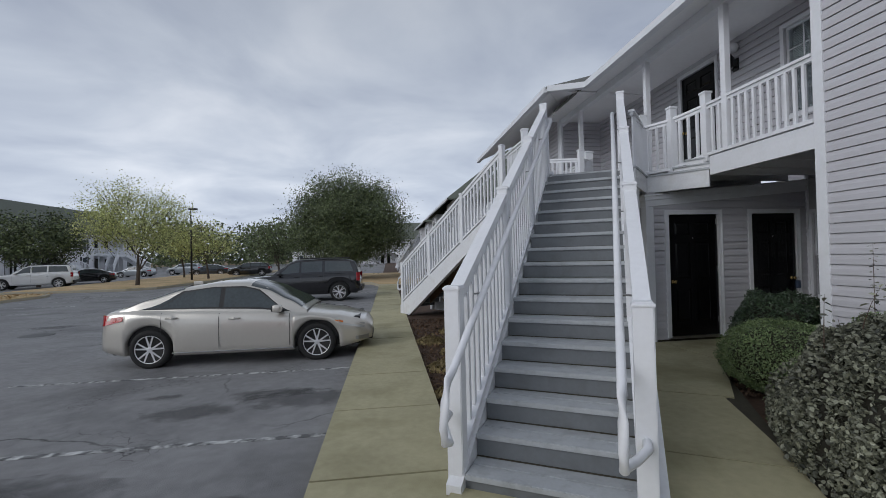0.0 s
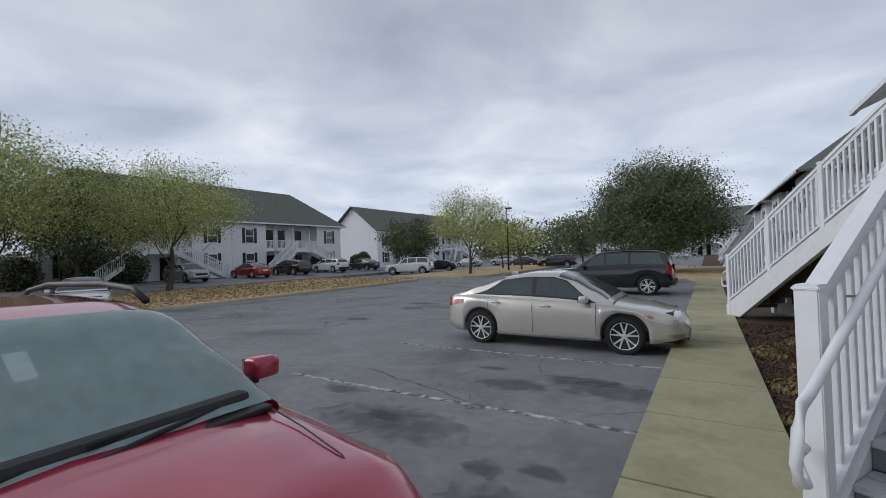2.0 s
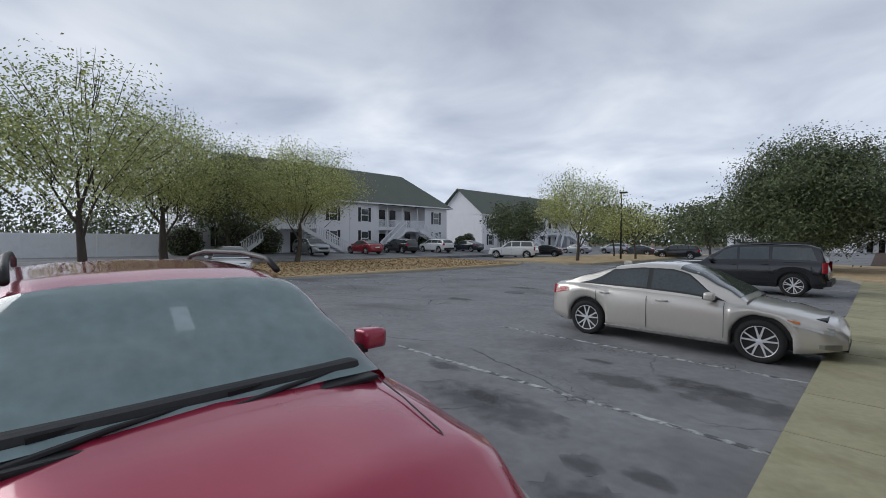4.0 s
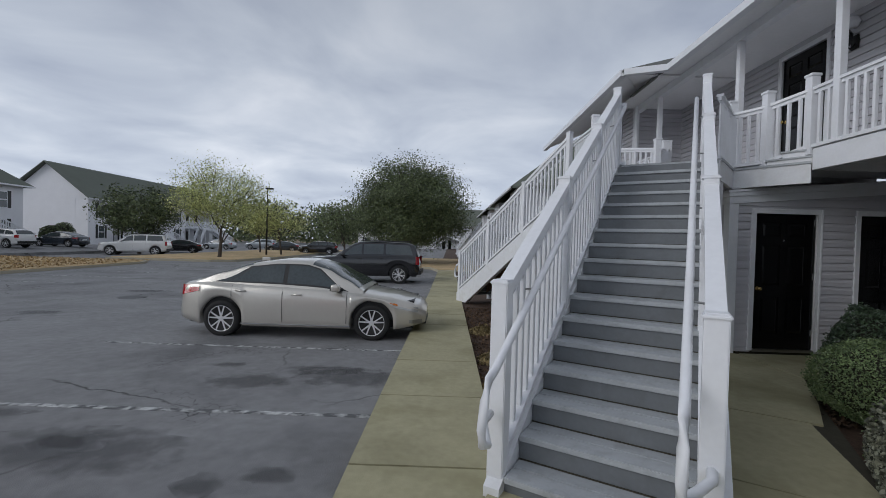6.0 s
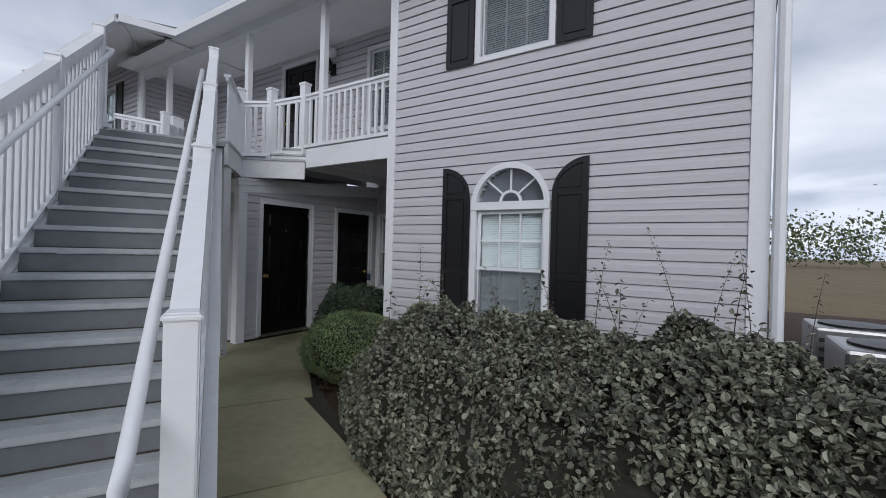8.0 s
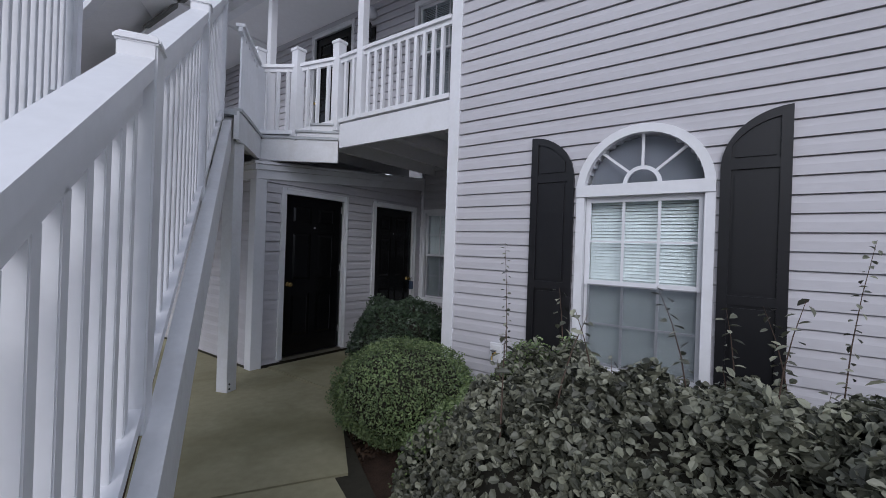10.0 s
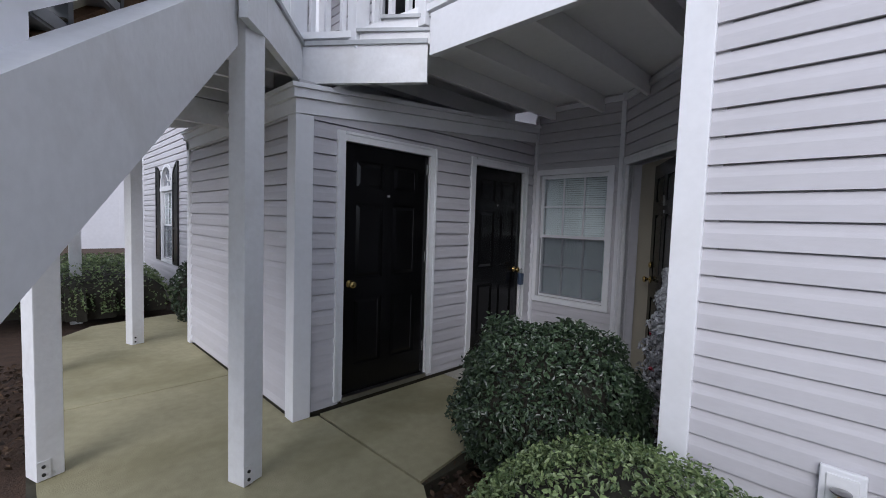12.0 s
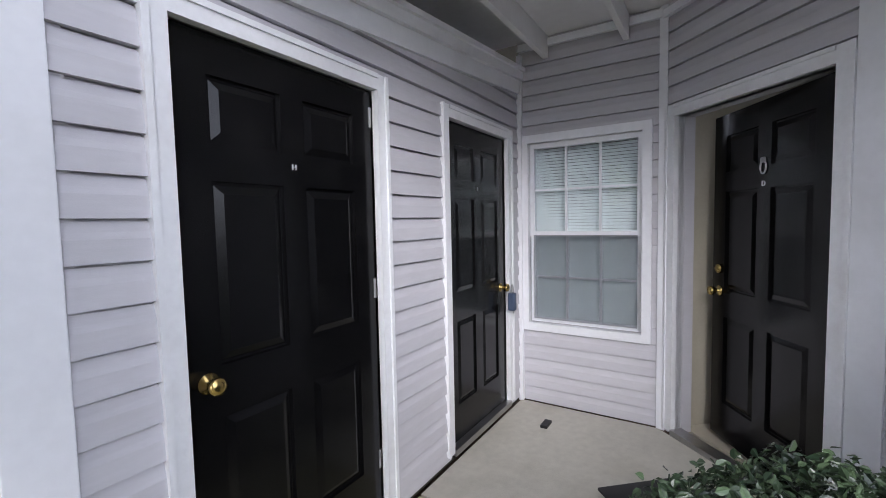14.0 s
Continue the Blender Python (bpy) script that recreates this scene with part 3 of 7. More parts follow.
def sash_window(name, f, o, label, cols=3, rows=2, blind=True, trim_w=0.06):
    """A double-hung window that fills the opening o of the wall face f."""
    w = tagged(new(name), label, "window", kind="structure")
    a0, a1, z0, z1 = o.a0, o.a1, o.z0, o.z1
    bm = bmesh.new()
    f.box(bm, a0 - trim_w, a0, -0.02, 0.03, z0 - trim_w, z1 + (0 if o.arch else trim_w))
    f.box(bm, a1, a1 + trim_w, -0.02, 0.03, z0 - trim_w, z1 + (0 if o.arch else trim_w))
    f.box(bm, a0, a1, -0.02, 0.03, z0 - trim_w, z0)
    if o.arch:
        f.arc(bm, (a0 + a1) / 2, z1, (a1 - a0) / 2, (a1 - a0) / 2 + trim_w, -0.02, 0.035)
        f.box(bm, a0 - trim_w, a1 + trim_w, -0.02, 0.04, z1 - 0.05, z1 + 0.035)
    else:
        f.box(bm, a0, a1, -0.02, 0.03, z1, z1 + trim_w)
    part("window_frame", bm, M_WHITE, w, "white vinyl frame")
    top = z1 - 0.05 if o.arch else z1
    mid = (z0 + top) / 2
    for nm, lo, hi, b in (("lower_sash", z0, mid + 0.02, -0.045), ("upper_sash", mid - 0.02, top, -0.02)):
        bm = bmesh.new()
        f.box(bm, a0, a0 + 0.035, b - 0.025, b, lo, hi); f.box(bm, a1 - 0.035, a1, b - 0.025, b, lo, hi)
        f.box(bm, a0 + 0.035, a1 - 0.035, b - 0.025, b, lo, lo + 0.04); f.box(bm, a0 + 0.035, a1 - 0.035, b - 0.025, b, hi - 0.04, hi)
        for c in range(1, cols):
            a = a0 + 0.035 + (a1 - a0 - 0.07) * c / cols
            f.box(bm, a - 0.009, a + 0.009, b - 0.018, b - 0.003, lo + 0.04, hi - 0.04)
        for r in range(1, rows):
            z = lo + 0.04 + (hi - lo - 0.08) * r / rows
            f.box(bm, a0 + 0.035, a1 - 0.035, b - 0.0175, b - 0.0065, z - 0.007, z + 0.007)
        s = part(nm, bm, M_WHITE, w)
        bm = bmesh.new()
        f.box(bm, a0 + 0.03, a1 - 0.03, b - 0.0145, b - 0.0105, lo + 0.035, hi - 0.035)
        g = part("pane", bm, M_GLASS, s, "clear glass pane"); g.visible_shadow = False
        if nm == "lower_sash":
            bm = bmesh.new()
            f.box(bm, a0 + 0.03, a1 - 0.03, -0.016, -0.0145, lo + 0.03, hi - 0.03)
            part("insect_screen", bm, M_SCREEN, w, "dark insect screen")
    if o.arch:
        ca, r = (a0 + a1) / 2, (a1 - a0) / 2
        bm = bmesh.new()
        f.arc(bm, ca, z1 + 0.035, r * 0.26, r * 0.33, -0.04, -0.015, n=14)
        for t in (45, 90, 135):
            c, s_ = math.cos(radians(t)), math.sin(radians(t))
            beam(bm, f.at(ca + c * r * 0.3, -0.028, z1 + 0.035 + s_ * r * 0.3), f.at(ca + c * r * 1.0, -0.028, z1 + s_ * r * 1.0), 0.018, 0.018)
        part("sunburst_grille", bm, M_WHITE, w)
        bm = bmesh.new()
        vs = [bm.verts.new(f.at(ca + r * math.cos(t), -0.032, z1 + r * math.sin(t))) for t in [math.pi * k / 20 for k in range(21)]]
        bm.faces.new(vs)
        bm.normal_update()
        # Grey panel added behind the glass, coloured as the sky it would reflect.
        bl = bmesh.new()
        bl.faces.new([bl.verts.new(f.at(ca + r * math.cos(t), -0.12, z1 + r * math.sin(t))) for t in [math.pi * k / 20 for k in range(21)]])
        part("fanlight_reflection_panel", bl, M_FANLIGHT, w, "added grey panel for the sky reflection in the fanlight")
        g = part("arched_pane", bm, M_GLASS, w); g.visible_shadow = False
    bm = bmesh.new()
    f.box(bm, a0 - 0.05, a1 + 0.05, -0.5, -0.49, z0 - 0.05, o.top + 0.05)
    part("dark_room", bm, M_DARK, w)
    if blind:
        bm = bmesh.new()
        n = int((top - z0) / 0.024)
        for k in range(n):
            z = z0 + 0.012 + k * 0.024
            p0, p1 = f.at(a0 + 0.02, -0.10, z), f.at(a1 - 0.02, -0.10, z)
            q0, q1 = f.at(a0 + 0.02, -0.112, z + 0.0225), f.at(a1 - 0.02, -0.112, z + 0.0225)
            bm.faces.new([bm.verts.new(v) for v in (p0, p1, q1, q0)])
        part("venetian_blind", bm, M_BLIND, w, "closed white venetian blind")
    return w


def shutter(f, a0, a1, z0, z1, arch_to=0):
    """A raised-panel shutter; arch_to 1 or -1: its quarter-round top is high at a1 or at a0."""
    sh = tagged(new("shutter"), "black raised-panel vinyl shutter beside a window", "shutter", "shutters")
    w = a1 - a0

    def topz(a):
        if not arch_to:
            return z1
        k = (a1 - a) / w if arch_to > 0 else (a - a0) / w
        return z1 - w * (1 - math.sqrt(max(1 - k * k, 0)))

    def strip(bm, s0, s1, lo, b0, b1, top_off, flat=None):
        n = 14
        cols = []
        for k in range(n + 1):
            a = s0 + (s1 - s0) * k / n
            t = flat if flat is not None else topz(min(max(a, a0), a1)) - top_off
            t = max(t, lo + 0.005)
            cols.append([bm.verts.new(f.at(a, b, z)) for b, z in ((b0, lo), (b1, lo), (b1, t), (b0, t))])
        for u, v in zip(cols, cols[1:]):
            for i in range(4):
                bm.faces.new((u[i], u[(i + 1) % 4], v[(i + 1) % 4], v[i]))
        bm.faces.new(cols[0]); bm.faces.new(cols[-1][::-1])
        bmesh.ops.recalc_face_normals(bm, faces=bm.faces[:])
    bm = bmesh.new()
    strip(bm, a0, a1, z0, 0.014, 0.026, 0)
    back = part("backing", bm, M_SHUTTER, sh)
    bm = bmesh.new()
    e = 0.055
    strip(bm, a0, a0 + e, z0, 0.026, 0.042, 0); strip(bm, a1 - e, a1, z0, 0.026, 0.042, 0)
    h = z1 - z0
    rails = [z0, z0 + h * 0.34, z0 + h * 0.80] if arch_to else [z0, z0 + h * 0.48]
    for z in rails:
        f.box(bm, a0 + e, a1 - e, 0.026, 0.041, z, z + e)
    if not arch_to:
        f.box(bm, a0 + e, a1 - e, 0.026, 0.041, z1 - e, z1)
    else:
        n = 12
        for k in range(n):
            s0, s1 = a0 + e + (w - 2 * e) * k / n, a0 + e + (w - 2 * e) * (k + 1) / n
            t0, t1 = topz(s0), topz(s1)
            vs = [bm.verts.new(f.at(a, b, z)) for a, b, z in ((s0, 0.041, t0 - e), (s1, 0.041, t1 - e), (s1, 0.041, t1), (s0, 0.041, t0), (s0, 0.026, t0 - e), (s1, 0.026, t1 - e))]
            bm.faces.new(vs[:4]); bm.faces.new((vs[0], vs[4], vs[5], vs[1]))
    part("frame", bm, M_SHUTTER, sh)
    tops = rails[1:] + [z1]
    for k, z in enumerate(rails):
        bm = bmesh.new()
        last = k == len(rails) - 1
        strip(bm, a0 + e + 0.02, a1 - e - 0.02, z + e + 0.02, 0.026, 0.036, e + 0.02, None if last and arch_to else (tops[k] - 0.02 if not last else z1 - e - 0.02))
        part("raised_panel", bm, M_SHUTTER, sh)
    return sh


def panel_door(name, f, a0, a1, z0, z1, label, knob_side=-1, b=-0.03, hinges=True, letter=None, deadbolt=False):
    """A six-panel door leaf with raised fields and a brass knob."""
    d = tagged(new(name), label, "door", kind="structure")
    w, h = a1 - a0, z1 - z0
    bm = bmesh.new()
    f.box(bm, a0, a1, b - 0.04, b - 0.012, z0, z1)
    part("door_core", bm, M_DOOR, d)
    st_, mul = 0.115, 0.10
    cw = (w - 2 * st_ - mul) / 2
    zs = [(0.23, 0.78), (0.95, 1.56), (1.68, 1.90)]
    k = h / 2.03
    bm = bmesh.new()
    for s0, s1 in ((0, st_), (w - st_, w), (st_ + cw, st_ + cw + mul)):
        f.box(bm, a0 + s0, a0 + s1, b - 0.012, b, z0, z1)
    rails = [(0, zs[0][0]), (zs[0][1], zs[1][0]), (zs[1][1], zs[2][0]), (zs[2][1], 2.03)]
    for r0, r1 in rails:
        for c in (st_, st_ + cw + mul):
            f.box(bm, a0 + c, a0 + c + cw, b - 0.012, b, z0 + r0 * k, z0 + r1 * k)
    part("door_frame_face", bm, M_DOOR, d)
    for r0, r1 in zs:
        for c in (st_, st_ + cw + mul):
            bm = bmesh.new()
            o, i = 0.012, 0.04
            q = [(a0 + c + o, z0 + r0 * k + o), (a0 + c + cw - o, z0 + r0 * k + o), (a0 + c + cw - o, z0 + r1 * k - o), (a0 + c + o, z0 + r1 * k - o)]
            q2 = [(a0 + c + i, z0 + r0 * k + i), (a0 + c + cw - i, z0 + r0 * k + i), (a0 + c + cw - i, z0 + r1 * k - i), (a0 + c + i, z0 + r1 * k - i)]
            v1 = [bm.verts.new(f.at(a, b - 0.0115, z)) for a, z in q]
            v2 = [bm.verts.new(f.at(a, b - 0.002, z)) for a, z in q2]
            bm.faces.new(v2)
            for t in range(4):
                bm.faces.new((v1[t], v1[(t + 1) % 4], v2[(t + 1) % 4], v2[t]))
            bmesh.ops.recalc_face_normals(bm, faces=bm.faces[:])
            part("raised_panel", bm, M_DOOR, d)
    ka = a0 + 0.07 if knob_side < 0 else a1 - 0.07
    nrm = (f.ey.x, f.ey.y, 0)
    bm = bmesh.new()
    lathe(bm, [(0.033, 0), (0.033, 0.006), (0.014, 0.012), (0.012, 0.03), (0.024, 0.038), (0.029, 0.052), (0.026, 0.064), (0.012, 0.07)], f.at(ka, b, z0 + (0.94 if deadbolt else 0.875)), nrm)
    part("door_knob", bm, M_BRASS, d, "polished brass knob", True)
    if deadbolt:
        bm = bmesh.new()
        lathe(bm, [(0.03, 0), (0.028, 0.015), (0.018, 0.02), (0.016, 0.024)], f.at(ka, b, z0 + 1.08), nrm)
        part("deadbolt", bm, M_BRASS, d, "brass deadbolt", True)
    if hinges:
        for z in (0.2, 1.02, 1.8):
            ha = a1 if knob_side < 0 else a0
            bm = bmesh.new()
            f.box(bm, ha - 0.014, ha + 0.014, b - 0.004, b + 0.003, z0 + z, z0 + z + 0.09)
            part("hinge", bm, M_METAL, d, "steel hinge")
    if letter:
        cu = bpy.data.curves.new("letter", 'FONT')
        cu.body, cu.size, cu.extrude, cu.align_x = letter, 0.04 if deadbolt else 0.03, 0.002, 'CENTER'
        t = new("letter_source", cu)
        dg = bpy.context.evaluated_depsgraph_get()
        me = bpy.data.meshes.new_from_object(t.evaluated_get(dg))
        bpy.data.objects.remove(t)
        me.materials.clear(); me.materials.append(M_LETTER)
        lt = new("letter", me)
        ang = math.atan2(f.ex.y, f.ex.x)
        lt.matrix_world = Matrix.Translation(f.at((a0 + a1) / 2, b + 0.002, z0 + 1.57)) @ Matrix.Rotation(ang, 4, 'Z') @ Matrix.Rotation(radians(90), 4, 'X')
        lt.parent = d
        lt["label"] = "small metal letter"
    return d


def door_trim(name, f, a0, a1, z0, z1, w=0.07):
    t = tagged(new(name), "white painted door casing with worn paint", "door casing", kind="structure")
    for nm, q in (("jamb_casing", (a0 - w, a0, z0, z1 + w)), ("jamb_casing", (a1, a1 + w, z0, z1 + w)), ("head_casing", (a0, a1, z1, z1 + w))):
        bm = bmesh.new()
        f.box(bm, q[0], q[1], -0.06, 0.022, q[2], q[3])
        if nm == "jamb_casing":
            e2 = (q[0], q[0] + 0.02) if q[0] < a0 - 0.001 else (q[1] - 0.02, q[1])
            f.box(bm, e2[0], e2[1], 0.022, 0.03, q[2], q[3])
        else:
            f.box(bm, q[0], q[1], 0.022, 0.03, q[3] - 0.02, q[3])
        part(nm, bm, M_WHITE_WORN, t)
    bm = bmesh.new()
    f.box(bm, a0, a1, -0.06, 0.03, z0 - 0.02, z0 + 0.018)
    part("threshold", bm, M_METAL, t, "grey metal threshold")
    return t


# ---- the building: bays, recess, closet ----
FX, CORNER, WX, BOXY, BOXX = 4.94, 4.40, 7.28, 6.66, 4.34
C, CB = 0.1137, 0.1101


def bay(y_a, y_b, win_y, tag):
    """A two-storey bay with an arched window below and a square one above, both with shutters."""
    f = Face((FX, y_b), (FX, y_a))          # along -y, outward -x
    L = y_b - y_a
    a = y_b - win_y
    low = Opening(a - 0.385, a + 0.385, 0.60, 1.915, True)
    up = Opening(a - 0.39, a + 0.39, 3.54, 4.92)
    siding_wall("wall_bay_" + tag, (FX, y_b), (FX, y_a), 0.12, 5.5, [low, up], CB, z_first=0.0596)
    sash_window("window_low_" + tag, f, low, "arched white double-hung window with half-closed blinds")
    sash_window("window_up_" + tag, f, up, "white double-hung window with closed blinds")
    shutter(f, a - 0.815, a - 0.465, 0.55, 2.352, -1)
    shutter(f, a + 0.465, a + 0.815, 0.55, 2.352, 1)
    shutter(f, a - 0.815, a - 0.465, 3.485, 5.0)
    shutter(f, a + 0.465, a + 0.815, 3.485, 5.0)
    trim("trim_corner_" + tag, FX - 0.026, FX + 0.08, y_b - 0.09, y_b + 0.026, 0.1, 5.5, "white corner board of the bay")
    trim("trim_corner_far_" + tag, FX - 0.026, FX + 0.08, y_a - 0.026, y_a + 0.11, 0.1, 5.5, "white corner board of the bay")
    tagged(mesh_object("foundation_" + tag, boxed(FX + 0.02, FX + 0.2, y_a, y_b, -0.2, 0.12), M_CONCRETE_PALE), "grey concrete foundation strip", "foundation", kind="structure")
    bm = bmesh.new(); slab3(bm, [(FX - 0.5, y_a - 0.45, 5.42), (FX - 0.5, y_b + 0.45, 5.42), (FX + 0.12, y_b + 0.45, 5.45), (FX + 0.12, y_a - 0.45, 5.45)], 0.04)
    tagged(mesh_object("soffit_bay_" + tag, bm, M_SOFFIT), "white vinyl soffit under the eave", "soffit", kind="structure")


bay(0.6, CORNER, 2.755, "south")
bay(2 * YM - CORNER, 2 * YM - 0.6, 2 * YM - 2.755, "north")
# end wall and back of the building
siding_wall("wall_end_south", (FX, 0.6), (15.5, 0.6), 0.12, 5.5, (), C * 3)
for nm, y0, y1, sgn in (("south", CORNER, 6.08, 1), ("north", 2 * YM - CORNER, 0, -1)):
    if sgn > 0:
        siding_wall("wall_bay_side_south", (6.10, CORNER), (FX, CORNER), 0.0, 5.5, (), CB, z_first=0.0497)
    else:
        siding_wall("wall_bay_side_north", (FX, y0), (6.10, y0), 0.0, 5.5, (), CB, z_first=0.0497)

# slanted entrance wall with the flat's open door
D0, D1 = Vector((7.28, 5.63)), Vector((6.08, CORNER))
fd = Face(D0, D1)
door_c = Opening(0.10, 1.01, 0.0, 2.08)
siding_wall("wall_entrance_slanted", D0, D1, 0.0, 2.8, [door_c], C)
door_trim("door_casing_entrance", fd, 0.10, 1.01, 0.02, 2.08, 0.075)
otrim("trim_entrance_pilaster", fd.p + fd.ex * 1.088, fd.p + fd.ex * 1.22, 0.0, 2.8, label="wide white board beside the entrance")
fl = fd.p + fd.ex * 1.005 - fd.ey * 0.02
oa = math.radians(-15)
ox = Vector((fd.ex.x * math.cos(oa) - fd.ex.y * math.sin(oa), fd.ex.x * math.sin(oa) + fd.ex.y * math.cos(oa)))
fo = Face(fl - ox * 0.89, fl)
panel_door("door_entrance", fo, 0.0, 0.88, 0.03, 2.06, "black six-panel entrance door standing partly open", -1, 0.0, False, "D", True)
bm = bmesh.new()
obox(bm, fd.p, fd.ex, fd.ey, -0.6, 2.2, -1.6, -1.55, 0, 2.7)
obox(bm, fd.p, fd.ex, fd.ey, 0.0, 0.03, -1.5, -0.16, 0, 2.7)
obox(bm, fd.p, fd.ex, fd.ey, -0.6, 2.2, -1.6, -0.16, -0.05, -0.01)
tagged(mesh_object("wall_hall_inside", bm, M_INTERIOR), "cream painted hall wall seen past the open door", "wall", kind="structure")

# window wall of the recess
WIN = Opening(6.66 - 6.575, 6.66 - 5.765, 0.637, 2.03)
siding_wall("wall_recess_window", (WX, 6.66), (WX, 5.63), 0.0, 2.8, [WIN], C)
fw = Face((WX, 6.66), (WX, 5.63))
sash_window("window_recess", fw, WIN, "white six-over-six window with closed venetian blinds")
trim("trim_recess_inner_corner", WX - 0.05, WX - 0.012, 6.62, 6.655, 0, 2.7, "thin white corner bead")
otrim("trim_slant_corner", D0 + Vector((0.0, 0.03)), D0 + Vector((-0.012, -0.02)), 0, 2.8, -0.02, 0.03)
bm = bmesh.new()
beam(bm, (WX - 0.03, 6.64, 2.75), (WX - 0.03, 5.64, 2.75), 0.03, 0.05)
beam(bm, (WX - 0.03, 5.64, 2.74), (6.07, CORNER - 0.0, 2.74), 0.03, 0.05)
tagged(mesh_object("trim_ceiling_bead", bm, M_WHITE), "thin white bead under the porch ceiling", "trim", kind="structure")

# storage closet
CD1, CD2 = (4.71, 5.585), (6.20, 7.03)
f1 = Face((BOXX, BOXY), (WX, BOXY))
o1, o2 = Opening(CD1[0] - BOXX, CD1[1] - BOXX, 0.0, 2.04), Opening(CD2[0] - BOXX, CD2[1] - BOXX, 0.0, 2.04)
siding_wall("wall_closet_front", (BOXX, BOXY), (WX, BOXY), 0.03, 2.40, [o1, o2], C, z_first=0.0497)
siding_wall("wall_closet_side", (BOXX, 9.25), (BOXX, BOXY), 0.03, 2.28, (), C, z_first=0.0497)
siding_wall("wall_closet_back", (WX, 9.25), (BOXX, 9.25), 0.03, 2.42, (), C * 2)
door_trim("door_casing_closet_1", f1, o1.a0, o1.a1, 0.055, 2.04)
door_trim("door_casing_closet_2", f1, o2.a0, o2.a1, 0.055, 2.04)
panel_door("door_closet_1", f1, o1.a0 + 0.006, o1.a1 - 0.006, 0.075, 2.037, "black six-panel storage door with scuffed paint", -1, -0.02, True, "H")
panel_door("door_closet_2", f1, o2.a0 + 0.006, o2.a1 - 0.006, 0.075, 2.037, "black six-panel storage door with a lockbox", 1, -0.02, True, "I")
trim("trim_closet_corner", BOXX - 0.028, BOXX + 0.105, BOXY - 0.026, BOXY + 0.10, 0.0, 2.165, "wide white corner board of the closet")
trim("trim_closet_far_corner", BOXX - 0.03, BOXX + 0.02, 9.18, 9.27, 0.0, 2.25)
# Low strip under the closet walls in the dark joint tone.
tagged(mesh_object("closet_plinth", boxed(BOXX + 0.015, WX, BOXY + 0.02, 9.2, -0.02, 0.035), M_JOINT), "dark strip at the foot of the closet wall", "foundation", kind="structure")
bm = bmesh.new()
for z_off, d0, d1, out in ((0.0, 0.0, 0.10, 0.03), (0.10, 0.0, 0.06, 0.055), (0.16, 0.0, 0.03, 0.075)):
    z0, z1 = 2.165 + z_off, 2.165 + z_off + d1
    r = 0.245
    vs = []
    for x, dz in ((BOXX - out, 0), (WX - 0.03, r)):
        for y in (BOXY - out, BOXY + 0.02):
            vs += [bm.verts.new((x, y, z0 + dz)), bm.verts.new((x, y, z1 + dz))]
    for q in ((0, 1, 3, 2), (4, 6, 7, 5), (0, 4, 5, 1), (2, 3, 7, 6), (0, 2, 6, 4), (1, 5, 7, 3)):
        bm.faces.new([vs[i] for i in q])
    box(bm, BOXX - out, BOXX + 0.02, BOXY + 0.0205, 9.3, z0 + 0.001, z1 - 0.001)
bmesh.ops.recalc_face_normals(bm, faces=bm.faces[:])
tagged(mesh_object("trim_closet_fascia", bm, M_WHITE), "stepped white fascia along the closet roof", "fascia", kind="structure")
bm = bmesh.new()
slab3(bm, [(BOXX - 0.06, BOXY - 0.05, 2.36), (WX, BOXY - 0.05, 2.61), (WX, 9.3, 2.61), (BOXX - 0.06, 9.3, 2.36)], 0.02)
tagged(mesh_object("closet_roof", bm, M_ROOF), "grey sheet roof of the storage closet", "roof", kind="structure")

# upper floor, deck and balcony
DECK, LAND = 2.86, 2.665
trim("deck_fascia", FX - 0.02, FX + 0.03, CORNER + 0.03, 5.98, 2.557, 2.83, "white fascia board along the balcony edge")
trim("deck_fascia_north", FX - 0.02, FX + 0.03, 2 * YM - 5.98, 2 * YM - CORNER - 0.03, 2.557, 2.83, "white fascia board along the balcony edge")
tagged(mesh_object("deck", boxed(FX + 0.03, WX, CORNER + 0.02, 2 * YM - CORNER - 0.02, 2.80, DECK), M_SOFFIT), "balcony deck boards over the porch", "deck", kind="structure")
for k in range(12):
    y = CORNER + 0.35 + k * 0.56
    trim("deck_joist", FX + 0.03, WX - 0.02, y - 0.02, y + 0.02, 2.64, 2.80, "white painted deck joist", M_SOFFIT)
siding_wall("wall_upper_recess", (6.1, 2 * YM - CORNER), (6.1, CORNER), DECK, 5.1, [Opening(3.3, 4.2, DECK + 0.02, 4.85), Opening(5.55, 6.3, 3.4, 4.7)], C)
fu = Face((6.1, 2 * YM - CORNER), (6.1, CORNER))
panel_door("door_upper", fu, 3.3, 4.2, DECK + 0.03, 4.84, "black six-panel door on the balcony", -1, -0.02)
door_trim("door_casing_upper", fu, 3.3, 4.2, DECK + 0.03, 4.85)
sash_window("window_upper_recess", fu, Opening(5.55, 6.3, 3.4, 4.7), "white window on the balcony with closed blinds")
tagged(mesh_object("ceiling_balcony", boxed(4.5, 6.2, CORNER, 2 * YM - CORNER, 5.02, 5.06), M_SOFFIT), "white vinyl balcony ceiling", "ceiling", kind="structure")
trim("balcony_header", FX - 0.06, FX + 0.08, CORNER + 0.03, 2 * YM - CORNER - 0.03, 4.88, 5.02, "white header beam over the balcony")
for y in (5.66, 7.47, 2 * YM - 5.66):
    tagged(mesh_object("balcony_post", boxed(FX - 0.045, FX + 0.045, y - 0.045, y + 0.045, 2.85, 4.9, 0.006), M_WHITE), "slim white balcony post", "post", "balcony posts")
